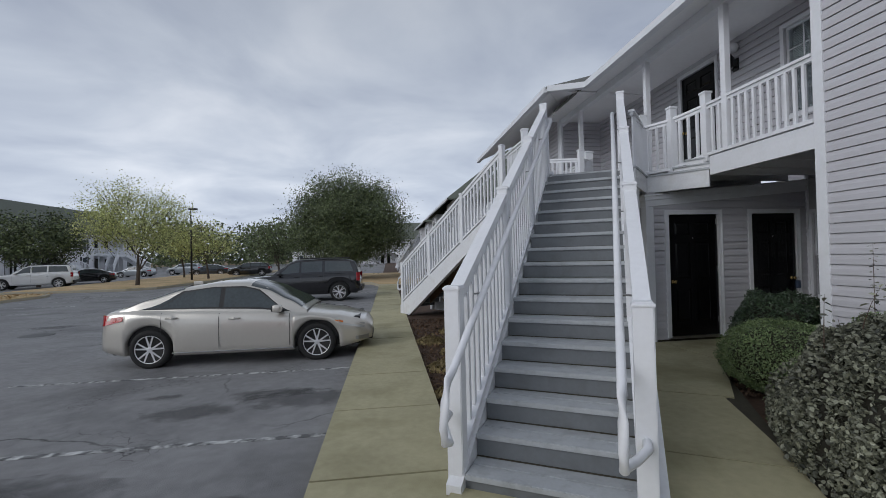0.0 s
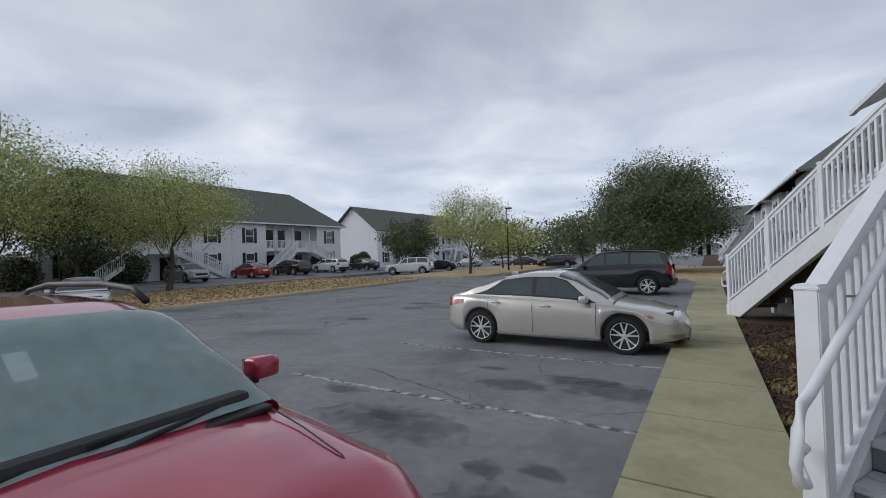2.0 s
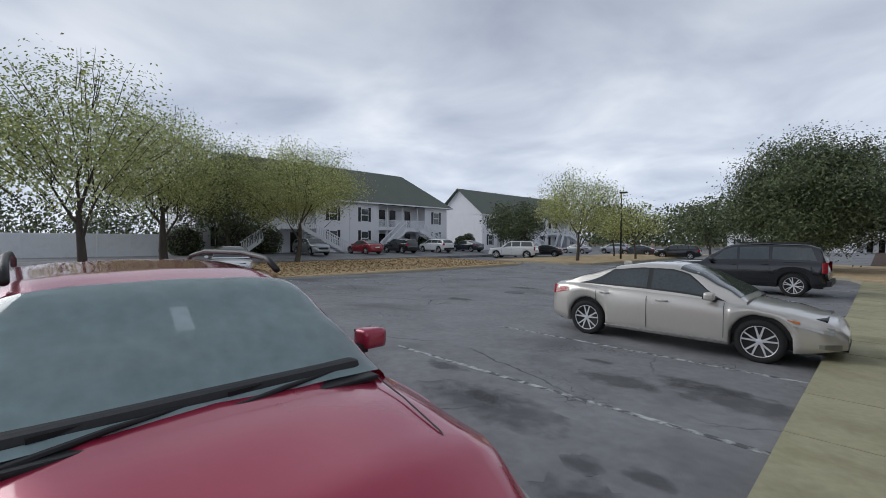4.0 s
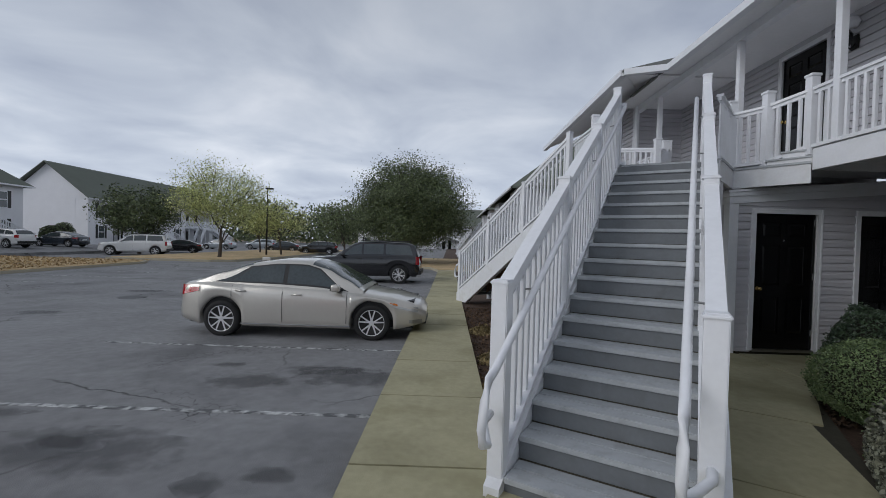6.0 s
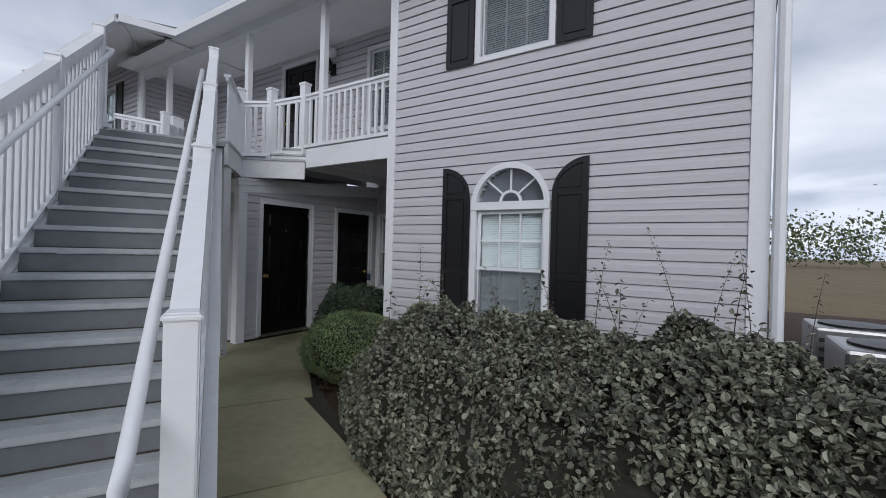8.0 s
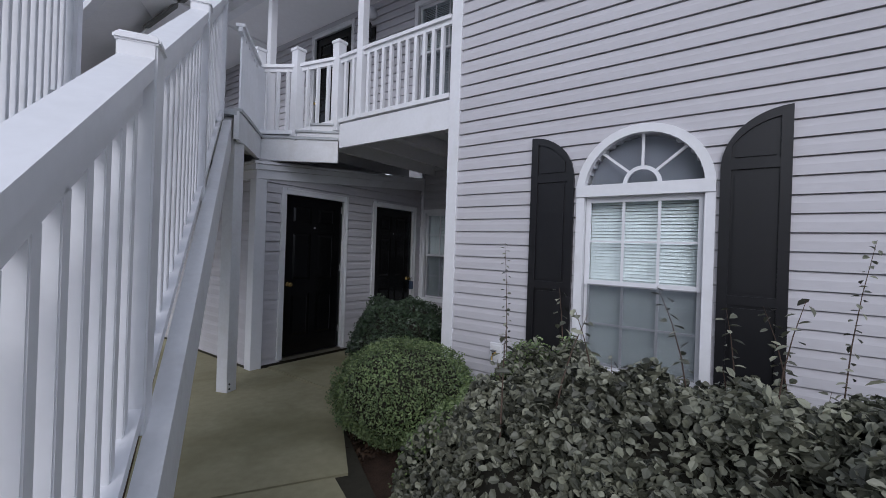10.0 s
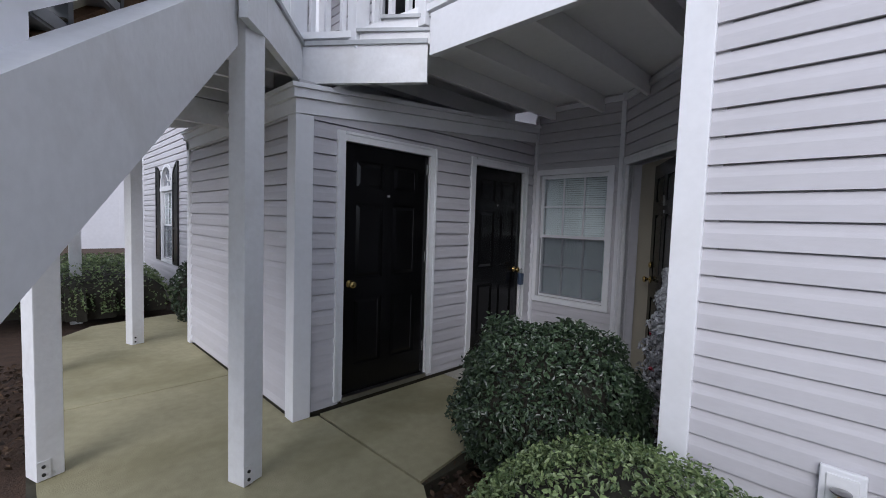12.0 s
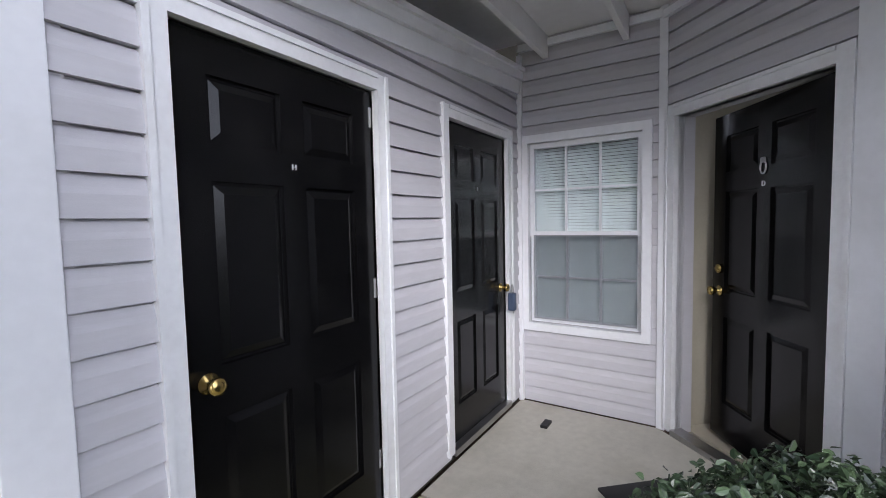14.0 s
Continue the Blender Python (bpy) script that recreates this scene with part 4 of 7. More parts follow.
# gutter, fascia and roofs
bm = bmesh.new()
beam(bm, (4.42, CORNER - 1.2, 4.97), (4.42, 8.75, 4.97), 0.12, 0.12)
beam(bm, (4.42, 8.75, 4.97), (3.67, 9.04, 4.97), 0.12, 0.12)
beam(bm, (3.67, 9.04, 4.97), (3.67, 16.06, 4.97), 0.12, 0.12)
tagged(mesh_object("gutter", bm, M_WHITE), "white metal gutter along the eaves", "gutter", kind="structure")
bm = bmesh.new()
slab3(bm, [(4.40, CORNER - 1.2, 5.02), (4.40, 10.5, 5.02), (11.0, 10.5, 8.4), (11.0, CORNER - 1.2, 8.4)], 0.05)
slab3(bm, [(3.64, 9.0, 5.02), (3.64, 16.1, 5.02), (7.2, 12.6, 6.9), (7.2, 12.5, 6.9)], 0.05)
slab3(bm, [(3.64, 9.0, 5.02), (4.40, 9.0, 5.02), (6.0, 10.37, 5.842), (6.0, 11.08, 6.268)], 0.05)
slab3(bm, [(3.64, 16.1, 5.02), (9.0, 16.1, 7.3), (7.2, 12.6, 6.9)], 0.05)
slab3(bm, [(4.4, -0.1, 5.5), (4.4, CORNER + 0.2, 5.5), (11.0, CORNER + 0.2, 8.4), (11.0, -0.1, 8.4)], 0.05)
slab3(bm, [(11.0, -0.1, 8.4), (11.0, 18, 8.4), (17.5, 18, 5.4), (17.5, -0.1, 5.4)], 0.05)
tagged(mesh_object("roof_main", bm, M_ROOF), "grey-green shingle roof of the apartment building", "roof", kind="structure")
bm = bmesh.new()
slab3(bm, [(3.72, 9.1, 5.0), (4.94, 11.27, 5.40), (4.94, 15.0, 5.40), (3.72, 16.0, 5.0)], 0.03)
slab3(bm, [(3.72, 9.08, 5.0), (6.2, 9.3, 5.02), (6.2, 11.27, 5.4), (4.94, 11.27, 5.4)], 0.03)
tagged(mesh_object("soffit_north", bm, M_SOFFIT), "white vinyl soffit under the eave", "soffit", kind="structure")
bm = bmesh.new()
tube(bm, [(4.80, 11.1, 5.35), (4.86, 11.18, 5.2), (4.88, 11.2, 5.0), (4.88, 11.2, 0.1)], 0.045, 8)
tagged(mesh_object("downspout", bm, M_WHITE), "white metal downspout at the bay corner", "downspout")
bm = bmesh.new()
tube(bm, [(FX - 0.05, 0.52, 5.4), (FX - 0.05, 0.52, 4.0), (FX - 0.05, 0.52, 0.1)], 0.045, 8)
tagged(mesh_object("downspout", bm, M_WHITE), "white metal downspout at the building's end corner", "downspout")
tagged(mesh_object("wall_back", boxed(15.4, 15.5, 0.6, 15.2, 0, 5.5), M_SIDING), "rear wall of the building", "wall", kind="structure")


# ---- stairs ----
RISE, RUN, S0, NSTEP, FOOT = 0.160, 0.25, 2.90, 17, -0.065
VL, VR = -0.80, 0.25
SLOPE = RISE / RUN


def nose(s):
    return FOOT + RISE + (s - S0) * SLOPE


def rail(s):
    """The line that the posts, rails and balusters follow."""
    return 0.192 + (s - 2.845) * 0.594


def stair_set(mirror, label):
    """One flight with treads, risers, stringers, posts, rails and balusters; mirror: its twin beyond the landing."""
    def P(s, v, z):
        p = SU * s + SV * v + Vector((-0.06, 0.05))
        return (p.x, 2 * YM - p.y if mirror else p.y, z)

    def blk(bm, s0, s1, v0, v1, z0, z1, bev=0.0):
        vs = [bm.verts.new(P(s, v, z)) for s in (s0, s1) for v in (v0, v1) for z in (z0, z1)]
        fs = [bm.faces.new([vs[i] for i in q]) for q in ((0, 1, 3, 2), (4, 6, 7, 5), (0, 4, 5, 1), (2, 3, 7, 6), (0, 2, 6, 4), (1, 5, 7, 3))]
        if bev:
            bmesh.ops.bevel(bm, geom=list({e for f in fs for e in f.edges}), offset=bev, segments=2, affect='EDGES')
        bmesh.ops.recalc_face_normals(bm, faces=bm.faces[:])

    def sloped(bm, s0, s1, v0, v1, up0, up1, line=None):
        vs = [bm.verts.new(P(s, v, (line or rail)(s) + u)) for s in (s0, s1) for v in (v0, v1) for u in (up0, up1)]
        for q in ((0, 1, 3, 2), (4, 6, 7, 5), (0, 4, 5, 1), (2, 3, 7, 6), (0, 2, 6, 4), (1, 5, 7, 3)):
            bm.faces.new([vs[i] for i in q])
        bmesh.ops.recalc_face_normals(bm, faces=bm.faces[:])
    stair = empty("staircase", pose(*P(S0, 0, 0)), label, "staircase", "outdoor stairs")
    inv = stair.matrix_world.inverted()

    def add(name, bm, material, lab="", parent=None, smooth=False):
        bmesh.ops.transform(bm, matrix=inv, verts=bm.verts)
        return part(name, bm, material, parent or stair, lab, smooth)
    for k in range(NSTEP):
        s, z = S0 + k * RUN, FOOT + RISE * (k + 1)
        wob = random.uniform(-0.002, 0.002)
        if k < NSTEP - 1:
            bm = bmesh.new()
            blk(bm, s - 0.022, s + RUN * 0.5 - 0.003, VL, VR, z - 0.036 + wob, z + wob, 0.005)
            blk(bm, s + RUN * 0.5 + 0.003, s + RUN - 0.001, VL, VR, z - 0.036, z, 0.005)
            add("tread", bm, M_TREAD)
            bm = bmesh.new()
            blk(bm, s + RUN - 0.012, s + RUN - 0.0005, VL, VR, z + 0.0005, z + 0.006)
            add("shadow_gap", bm, M_JOINT, "dark gap behind the tread")
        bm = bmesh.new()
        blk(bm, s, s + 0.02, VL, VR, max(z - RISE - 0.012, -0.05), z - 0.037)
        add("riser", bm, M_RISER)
    foot = -0.2 if mirror else -0.02
    for v0, v1 in ((VL - 0.105, VL - 0.004), (VR + 0.041, VR + 0.112)):
        bm = bmesh.new()
        s_end = 7.14
        pts = [(S0 - 0.08, foot), (S0 - 0.08, rail(S0 - 0.08) - 0.135), (s_end, rail(s_end) - 0.135), (s_end, rail(s_end) - 0.45), (S0 + 0.40, foot)]
        a = [bm.verts.new(P(s, v0, z)) for s, z in pts]
        b = [bm.verts.new(P(s, v1, z)) for s, z in pts]
        bm.faces.new(a); bm.faces.new(b[::-1])
        for i in range(5):
            bm.faces.new((a[i], b[i], b[(i + 1) % 5], a[(i + 1) % 5]))
        bmesh.ops.recalc_face_normals(bm, faces=bm.faces[:])
        add("stringer", bm, M_WHITE_WORN, "deep white stringer board")
    bm = bmesh.new()
    s_end = S0 + (NSTEP - 1) * RUN
    for v in (VL + 0.02, (VL + VR) / 2 - 0.02, VR - 0.06):
        sloped(bm, S0 + 0.55, s_end, v, v + 0.04, -0.36, -0.17, nose)
    add("carriage_beam", bm, M_WOOD, "bare brown timber carriage under the treads")
    for v, posts in ((VL - 0.062, (2.93, 4.335, 5.72, 7.10)), (VR - 0.005, (2.815, 4.22, 5.635, 7.08))):
        for i, s in enumerate(posts):
            cap = rail(s) + 1.04 if i < 3 else 3.795
            bm = bmesh.new()
            blk(bm, s - 0.052, s + 0.052, v - 0.052, v + 0.052, foot if i == 0 else rail(s) - 0.16, cap - 0.02, 0.006)
            po = add("post", bm, M_WHITE, "square white rail post")
            bm = bmesh.new()
            blk(bm, s - 0.06, s + 0.06, v - 0.06, v + 0.06, cap - 0.03, cap - 0.008, 0.006)
            blk(bm, s - 0.05, s + 0.05, v - 0.05, v + 0.05, cap - 0.009, cap, 0.003)
            add("cap", bm, M_WHITE, "", po)
        for s0, s1 in zip(posts, posts[1:]):
            bm = bmesh.new()
            sloped(bm, s0 + 0.05, s1 - 0.05, v - 0.045, v + 0.045, 0.94, 1.0)
            sloped(bm, s0 + 0.05, s1 - 0.05, v - 0.02, v + 0.02, 0.86, 0.942)
            add("top_rail", bm, M_WHITE)
            bm = bmesh.new()
            sloped(bm, s0 + 0.05, s1 - 0.05, v - 0.045, v + 0.045, -0.092, -0.045)
            add("bottom_rail", bm, M_WHITE)
            n = 12
            for k in range(1, n):
                s = s0 + (s1 - s0) * k / n
                bm = bmesh.new()
                blk(bm, s - 0.02, s + 0.02, v - 0.02, v + 0.02, rail(s) - 0.06, rail(s) + 0.87, 0.003)
                add("baluster", bm, M_WHITE)
        # round handrail inside the rail
        hv = v + 0.115 if v < 0 else v - 0.115
        in_ = (v + hv) / 2
        pts = [P(2.80, v, 0.50), P(2.70, v, 0.48), P(2.60, in_, 0.46), P(2.50, hv, 0.46), P(2.44, hv, 0.48), P(2.42, hv, 0.56), P(2.45, hv, 0.70), P(2.50, hv, 0.80), P(2.58, hv, rail(2.58) + 0.80), P(5.0, hv, rail(5.0) + 0.80), P(7.05, hv, rail(7.05) + 0.80)]
        bm = bmesh.new(); tube(bm, pts, 0.024, 12)
        add("handrail", bm, M_WHITE, "round white metal handrail", None, True)
        for s in (3.3, 4.35, 5.4, 6.5):
            bm = bmesh.new()
            tube(bm, [P(s, v, rail(s) + 0.73), P(s, hv, rail(s) + 0.74), P(s, hv, rail(s) + 0.79)], 0.008, 6)
            add("handrail_bracket", bm, M_METAL)
    return stair


stair_set(False, "white-railed outdoor staircase with grey painted treads")
stair_set(True, "white-railed outdoor staircase seen from behind")

# landing
def mirror_y(p):
    return (p[0], 2 * YM - p[1])


A, B, B2, Cc, Dd = (2.74, 6.56), (3.74, 6.00), (3.9, 6.17), (4.40, 6.76), (4.955, 6.03)
land = empty("landing", pose(0, 0, 0), "white-fasciaed stair landing with grey boards", "landing", kind="structure")
bm = bmesh.new(); prism(bm, [A, B, B2, Cc, mirror_y(Cc), mirror_y(B2), mirror_y(B), mirror_y(A)], LAND - 0.05, LAND + 0.004)
part("landing_boards", bm, M_TREAD, land)
loop = [A, B, B2, Cc, Dd]
for pts in (loop, [mirror_y(p) for p in loop]):
    for p, q in zip(pts[1:], pts[2:]):
        bm = bmesh.new(); beam(bm, (*p, LAND - 0.14), (*q, LAND - 0.14), 0.045, 0.26); part("fascia", bm, M_WHITE_WORN, land)
        bm = bmesh.new(); beam(bm, (*p, LAND + 0.0), (*q, LAND + 0.0), 0.08, 0.03); part("edge_board", bm, M_TREAD, land)
bm = bmesh.new(); beam(bm, (*A, LAND - 0.15), (*mirror_y(A), LAND - 0.15), 0.045, 0.28); part("fascia", bm, M_WHITE_WORN, land)
for k in range(7):
    y = 6.75 + k * 0.38
    bm = bmesh.new(); beam(bm, (2.8, y, LAND - 0.14), (4.36, y, LAND - 0.14), 0.04, 0.18); part("joist", bm, M_WHITE_WORN, land)
bm = bmesh.new(); prism(bm, [(4.42, 6.80), (4.95, 6.15), (4.95, 2 * YM - 6.15), (4.42, 2 * YM - 6.80)], LAND - 0.06, LAND + 0.09); part("bridge_step", bm, M_TREAD, land)
for sx, z0 in ((0.0, LAND - 0.02), (0.11, LAND + 0.07)):
    bm = bmesh.new(); beam(bm, (4.66 + sx, 6.40 - sx * 1.1, z0 + 0.045), (4.965, 6.01, z0 + 0.045), 0.04, 0.085); part("step_side", bm, M_WHITE_WORN, land, "weathered white step side")
    bm = bmesh.new(); beam(bm, (4.64 + sx, 6.41 - sx * 1.1, z0 + 0.095), (4.975, 6.0, z0 + 0.095), 0.07, 0.022); part("step_edge", bm, M_TREAD, land)
bm = bmesh.new(); beam(bm, (2.72, YM, LAND - 0.34), (4.34, YM, LAND - 0.34), 0.06, 0.2); part("girder", bm, M_WHITE_WORN, land)
for p in ((3.825, 6.185), (3.86, 2 * YM - 6.27), (3.04, 6.94), (3.04, 2 * YM - 6.94)):
    bm = boxed(p[0] - 0.062, p[0] + 0.062, p[1] - 0.062, p[1] + 0.062, 0.0, LAND - 0.05, 0.006)
    rot = Matrix.Translation((p[0], p[1], 0)) @ Matrix.Rotation(radians(20), 4, 'Z') @ Matrix.Translation((-p[0], -p[1], 0))
    bmesh.ops.transform(bm, matrix=rot, verts=bm.verts)
    po = tagged(mesh_object("support_post", bm, M_WHITE_WORN), "square white support post with a split corner and bolts", "post", "landing posts")
    bm = boxed(p[0] - 0.0635, p[0] - 0.004, p[1] - 0.068, p[1] - 0.061, 0.005, 0.11)
    bmesh.ops.transform(bm, matrix=rot, verts=bm.verts)
    br = part("base_bracket", bm, M_WHITE_WORN, po)
    for dz in (0.035, 0.08):
        bm = bmesh.new(); lathe(bm, [(0.009, 0), (0.009, 0.006), (0.004, 0.008)], (p[0] - 0.035, p[1] - 0.068, dz), (0, -1, 0), 10)
        bmesh.ops.transform(bm, matrix=rot, verts=bm.verts)
        part("bolt", bm, M_BLACKMETAL, br)


def railing(name, nodes, base, top, label, posts=True, closed=False, gap=0.105):
    """Posts at the nodes, with rails and balusters between them; base and top are heights at each node."""
    r = tagged(new(name), label, "railing", "balcony railings")
    for i, (p, b) in enumerate(zip(nodes, base)):
        if posts is True or i in posts:
            part("post", boxed(p[0] - 0.055, p[0] + 0.055, p[1] - 0.055, p[1] + 0.055, b - 0.06, top[i] + 0.17, 0.006), M_WHITE, r)
            part("cap", boxed(p[0] - 0.066, p[0] + 0.066, p[1] - 0.066, p[1] + 0.066, top[i] + 0.15, top[i] + 0.185, 0.008), M_WHITE, r)
    for i in range(len(nodes) - 1):
        p, q = Vector((*nodes[i], 0)), Vector((*nodes[i + 1], 0))
        za, zb = (base[i], top[i]), (base[i + 1], top[i + 1])
        bm = bmesh.new(); beam(bm, p + Vector((0, 0, za[1] - 0.02)), q + Vector((0, 0, zb[1] - 0.02)), 0.085, 0.035); beam(bm, p + Vector((0, 0, za[1] - 0.06)), q + Vector((0, 0, zb[1] - 0.06)), 0.035, 0.05)
        part("top_rail", bm, M_WHITE, r)
        bm = bmesh.new(); beam(bm, p + Vector((0, 0, za[0] + 0.05)), q + Vector((0, 0, zb[0] + 0.05)), 0.075, 0.045)
        part("bottom_rail", bm, M_WHITE, r)
        n = max(2, int((q - p).length / gap))
        for k in range(1, n):
            c = p.lerp(q, k / n)
            lo, hi = za[0] + (zb[0] - za[0]) * k / n, za[1] + (zb[1] - za[1]) * k / n
            part("baluster", boxed(c.x - 0.018, c.x + 0.018, c.y - 0.018, c.y + 0.018, lo + 0.05, hi - 0.06, 0.003), M_WHITE, r)
    return r


R = lambda ps: [mirror_y(p) for p in ps]
rl = "white vinyl railing with square balusters"
n1 = [(FX, CORNER + 0.03), (FX, 5.66), (FX + 0.01, 6.06)]
railing("balcony_railing", n1, [2.82] * 3, [3.625] * 3, rl + " along the balcony", (2,))
railing("balcony_railing", R(n1), [2.82] * 3, [3.625] * 3, rl + " along the far balcony", (2,))
n2 = [(FX + 0.01, 6.06), (4.68, 6.46), (4.38, 6.78)]
railing("landing_railing", n2, [2.83, 2.69, 2.665], [3.63, 3.53, 3.49], rl + " stepping down to the landing", (1, 2))
n3 = [(4.38, 6.78), (3.86, 6.22)]
railing("landing_railing", n3, [2.665, 2.685], [3.49, 3.59], rl + " round the landing corner", ())
railing("landing_railing", R(n2), [2.83, 2.69, 2.665], [3.63, 3.53, 3.49], rl + " stepping down to the landing", (1, 2))
railing("landing_railing", R(n3), [2.665, 2.685], [3.49, 3.59], rl + " round the landing corner", ())
railing("landing_railing", [(2.76, 6.66), (2.76, YM), mirror_y((2.76, 6.66))], [2.665] * 3, [3.585] * 3, rl + " along the landing's outer edge", (1,))


# ---- vehicles ----
def interp(table, x):
    for (x0, y0), (x1, y1) in zip(table, table[1:]):
        if x <= x1:
            if x <= x0:
                return y0
            k = (x - x0) / (x1 - x0)
            k = k * k * (3 - 2 * k) * 0.5 + k * 0.5
            return y0 + (y1 - y0) * k
    return table[-1][1]


def car(spec, paint, label, category, group=""):
    """A car, nose towards +x, standing on z = 0; its shape is lofted from the tables in spec."""
    root = tagged(new(spec["name"]), label, category, group)
    L0, L1, hw = spec["tail"], spec["nose"], spec["half"]
    R, ax = spec["wheel"], spec["axles"]
    belt, roof, plan = spec["belt"], spec["roof"], spec["plan"]
    low = spec["low"]
    arch = R + 0.06

    def w(x):
        return hw * interp(plan, x)

    def ring(x):
        b = low + 0.10 * max(0, abs(x - (L0 + L1) / 2) / ((L1 - L0) / 2) - 0.78) / 0.22
        lip = b
        for a in ax:
            if abs(x - a) < arch:
                lip = max(lip, R + math.sqrt(arch * arch - (x - a) ** 2))
        t, ww = interp(belt, x), w(x)
        lip = min(lip, t - 0.12)
        m = max((lip + t) / 2, lip + 0.03)
        half = [(0.0, b if lip == b else lip), (ww * 0.80, lip), (ww * 0.965, lip + 0.012), (ww * 0.985, lip * 0.6 + m * 0.4), (ww * 1.0, m), (ww * 0.99, t * 0.6 + m * 0.4), (ww * 0.965, t - 0.055), (ww * 0.92, t - 0.015), (ww * 0.80, t + 0.004), (ww * 0.45, t + spec["crown"] * 0.8), (0.0, t + spec["crown"])]
        return half
    xs = sorted({L0 + (L1 - L0) * k / 56 for k in range(57)} | {a + arch * math.cos(t) for a in ax for t in [math.pi * k / 14 for k in range(15)]})
    bm = bmesh.new()
    rows = []
    for x in xs:
        h = ring(x)
        rows.append([bm.verts.new((x, y, z)) for y, z in h] + [bm.verts.new((x, -y, z)) for y, z in h[-2:0:-1]])
    n = len(rows[0])
    for a, b in zip(rows, rows[1:]):
        for i in range(n):
            bm.faces.new((a[i], b[i], b[(i + 1) % n], a[(i + 1) % n]))
    bm.faces.new(rows[0]); bm.faces.new(rows[-1][::-1])
    bmesh.ops.recalc_face_normals(bm, faces=bm.faces[:])
    body = part("body", bm, paint, root, "", True)
    # cabin
    g0, g1 = roof[0][0], roof[-1][0]

    def cab(x, t):
        """A point of the cabin's right-hand half: t 0 at the belt, 1 at the roof's middle."""
        zb, zr = interp(belt, x) - 0.02, interp(roof, x)
        h = max(zr - zb, 0.0)
        wb = w(x) * 0.90
        wt = wb - h * spec["tumble"]
        k = h / spec["cabin_h"]
        pts = [(wb, zb), (wb - (wb - wt) * 0.85, zb + h * 0.85 - 0.0), (wt - 0.06 * k, zb + h * 0.965), (wt * 0.62, zr + 0.006), (0.0, zr + 0.018 * k)]
        tt = (0, 0.62, 0.70, 0.85, 1.0)
        for i in range(4):
            if t <= tt[i + 1]:
                u = (t - tt[i]) / (tt[i + 1] - tt[i])
                return pts[i][0] + (pts[i + 1][0] - pts[i][0]) * u, pts[i][1] + (pts[i + 1][1] - pts[i][1]) * u
        return pts[-1]
    gx = sorted({g0 + (g1 - g0) * k / 40 for k in range(41)} | {p[0] for p in roof})
    ts = (0, 0.2, 0.4, 0.55, 0.62, 0.66, 0.70, 0.78, 0.85, 0.93, 1.0)
    bm = bmesh.new()
    rows = []
    for x in gx:
        h = [cab(x, t) for t in ts]
        rows.append([bm.verts.new((x, y, z)) for y, z in h] + [bm.verts.new((x, -y, z)) for y, z in h[-2::-1]])
    see_in = spec.get("see_in")
    for a, b in zip(rows, rows[1:]):
        xm = (a[0].co.x + b[0].co.x) / 2
        for i in range(len(a) - 1):
            if see_in and spec["screen"][0] < xm < spec["screen"][1] and 5 <= i < len(a) - 6:
                continue
            bm.faces.new((a[i], b[i], b[i + 1], a[i + 1]))
    bmesh.ops.recalc_face_normals(bm, faces=bm.faces[:])
    part("cabin", bm, paint, root, "", True)

    def pane(name, corners, sides, mat_, nx=10, nt=6, lift=0.006, lab=""):
        """A patch on the cabin; corners: (x, t) at low-back, low-front, high-front, high-back."""
        for sg in sides:
            bm = bmesh.new()
            grid = []
            for i in range(nx + 1):
                col = []
                for j in range(nt + 1):
                    u, v = i / nx, j / nt
                    lo = (corners[0][0] + (corners[1][0] - corners[0][0]) * u, corners[0][1] + (corners[1][1] - corners[0][1]) * u)
                    hi = (corners[3][0] + (corners[2][0] - corners[3][0]) * u, corners[3][1] + (corners[2][1] - corners[3][1]) * u)
                    x, t = lo[0] + (hi[0] - lo[0]) * v, lo[1] + (hi[1] - lo[1]) * v
                    y, z = cab(x, t)
                    k = min(max((t - 0.5) / 0.35, 0), 1)
                    col.append(bm.verts.new((x, (y + lift * (1 - k)) * sg, z + lift * k)))
                grid.append(col)
            for a, b in zip(grid, grid[1:]):
                for j in range(nt):
                    bm.faces.new((a[j], b[j], b[j + 1], a[j + 1]))
            bmesh.ops.recalc_face_normals(bm, faces=bm.faces[:])
            for fc in bm.faces:
                if fc.normal.z < -0.2:
                    fc.normal_flip()
            part(name, bm, mat_, root, lab, True)
    for c in spec.get("surround", ()):
        pane("window_surround", c, (1, -1), M_BLACKPLASTIC, lift=0.003, lab="black window surround")
    for c in spec["side_glass"]:
        pane("side_window", c, (1, -1), M_CARGLASS, lab="dark side window")
    for nm, (x0, x1) in (("windscreen", spec["screen"]), ("rear_window", spec["rear"])):
        bm = bmesh.new()
        grid = []
        for i in range(9):
            x = x0 + (x1 - x0) * i / 8
            col = []
            for j in range(-8, 9):
                t = 1 - abs(j) / 8 * 0.36
                y, z = cab(x, t)
                yy = y * (1 if j > 0 else -1) * 0.985
                col.append(bm.verts.new((x + (0.006 if nm == "windscreen" else -0.006), yy, z + 0.008)))
            grid.append(col)
        for a, b in zip(grid, grid[1:]):
            for j in range(16):
                bm.faces.new((a[j], b[j], b[j + 1], a[j + 1]))
        bmesh.ops.recalc_face_normals(bm, faces=bm.faces[:])
        part(nm, bm, spec.get("screen_mat", M_CARGLASS), root, "", True)
    # underside, wheels
    part("underbody", boxed(L0 + 0.15, L1 - 0.2, -hw + 0.26, hw - 0.26, low + 0.01, R * 2.2, 0.02), M_BLACKPLASTIC, root)
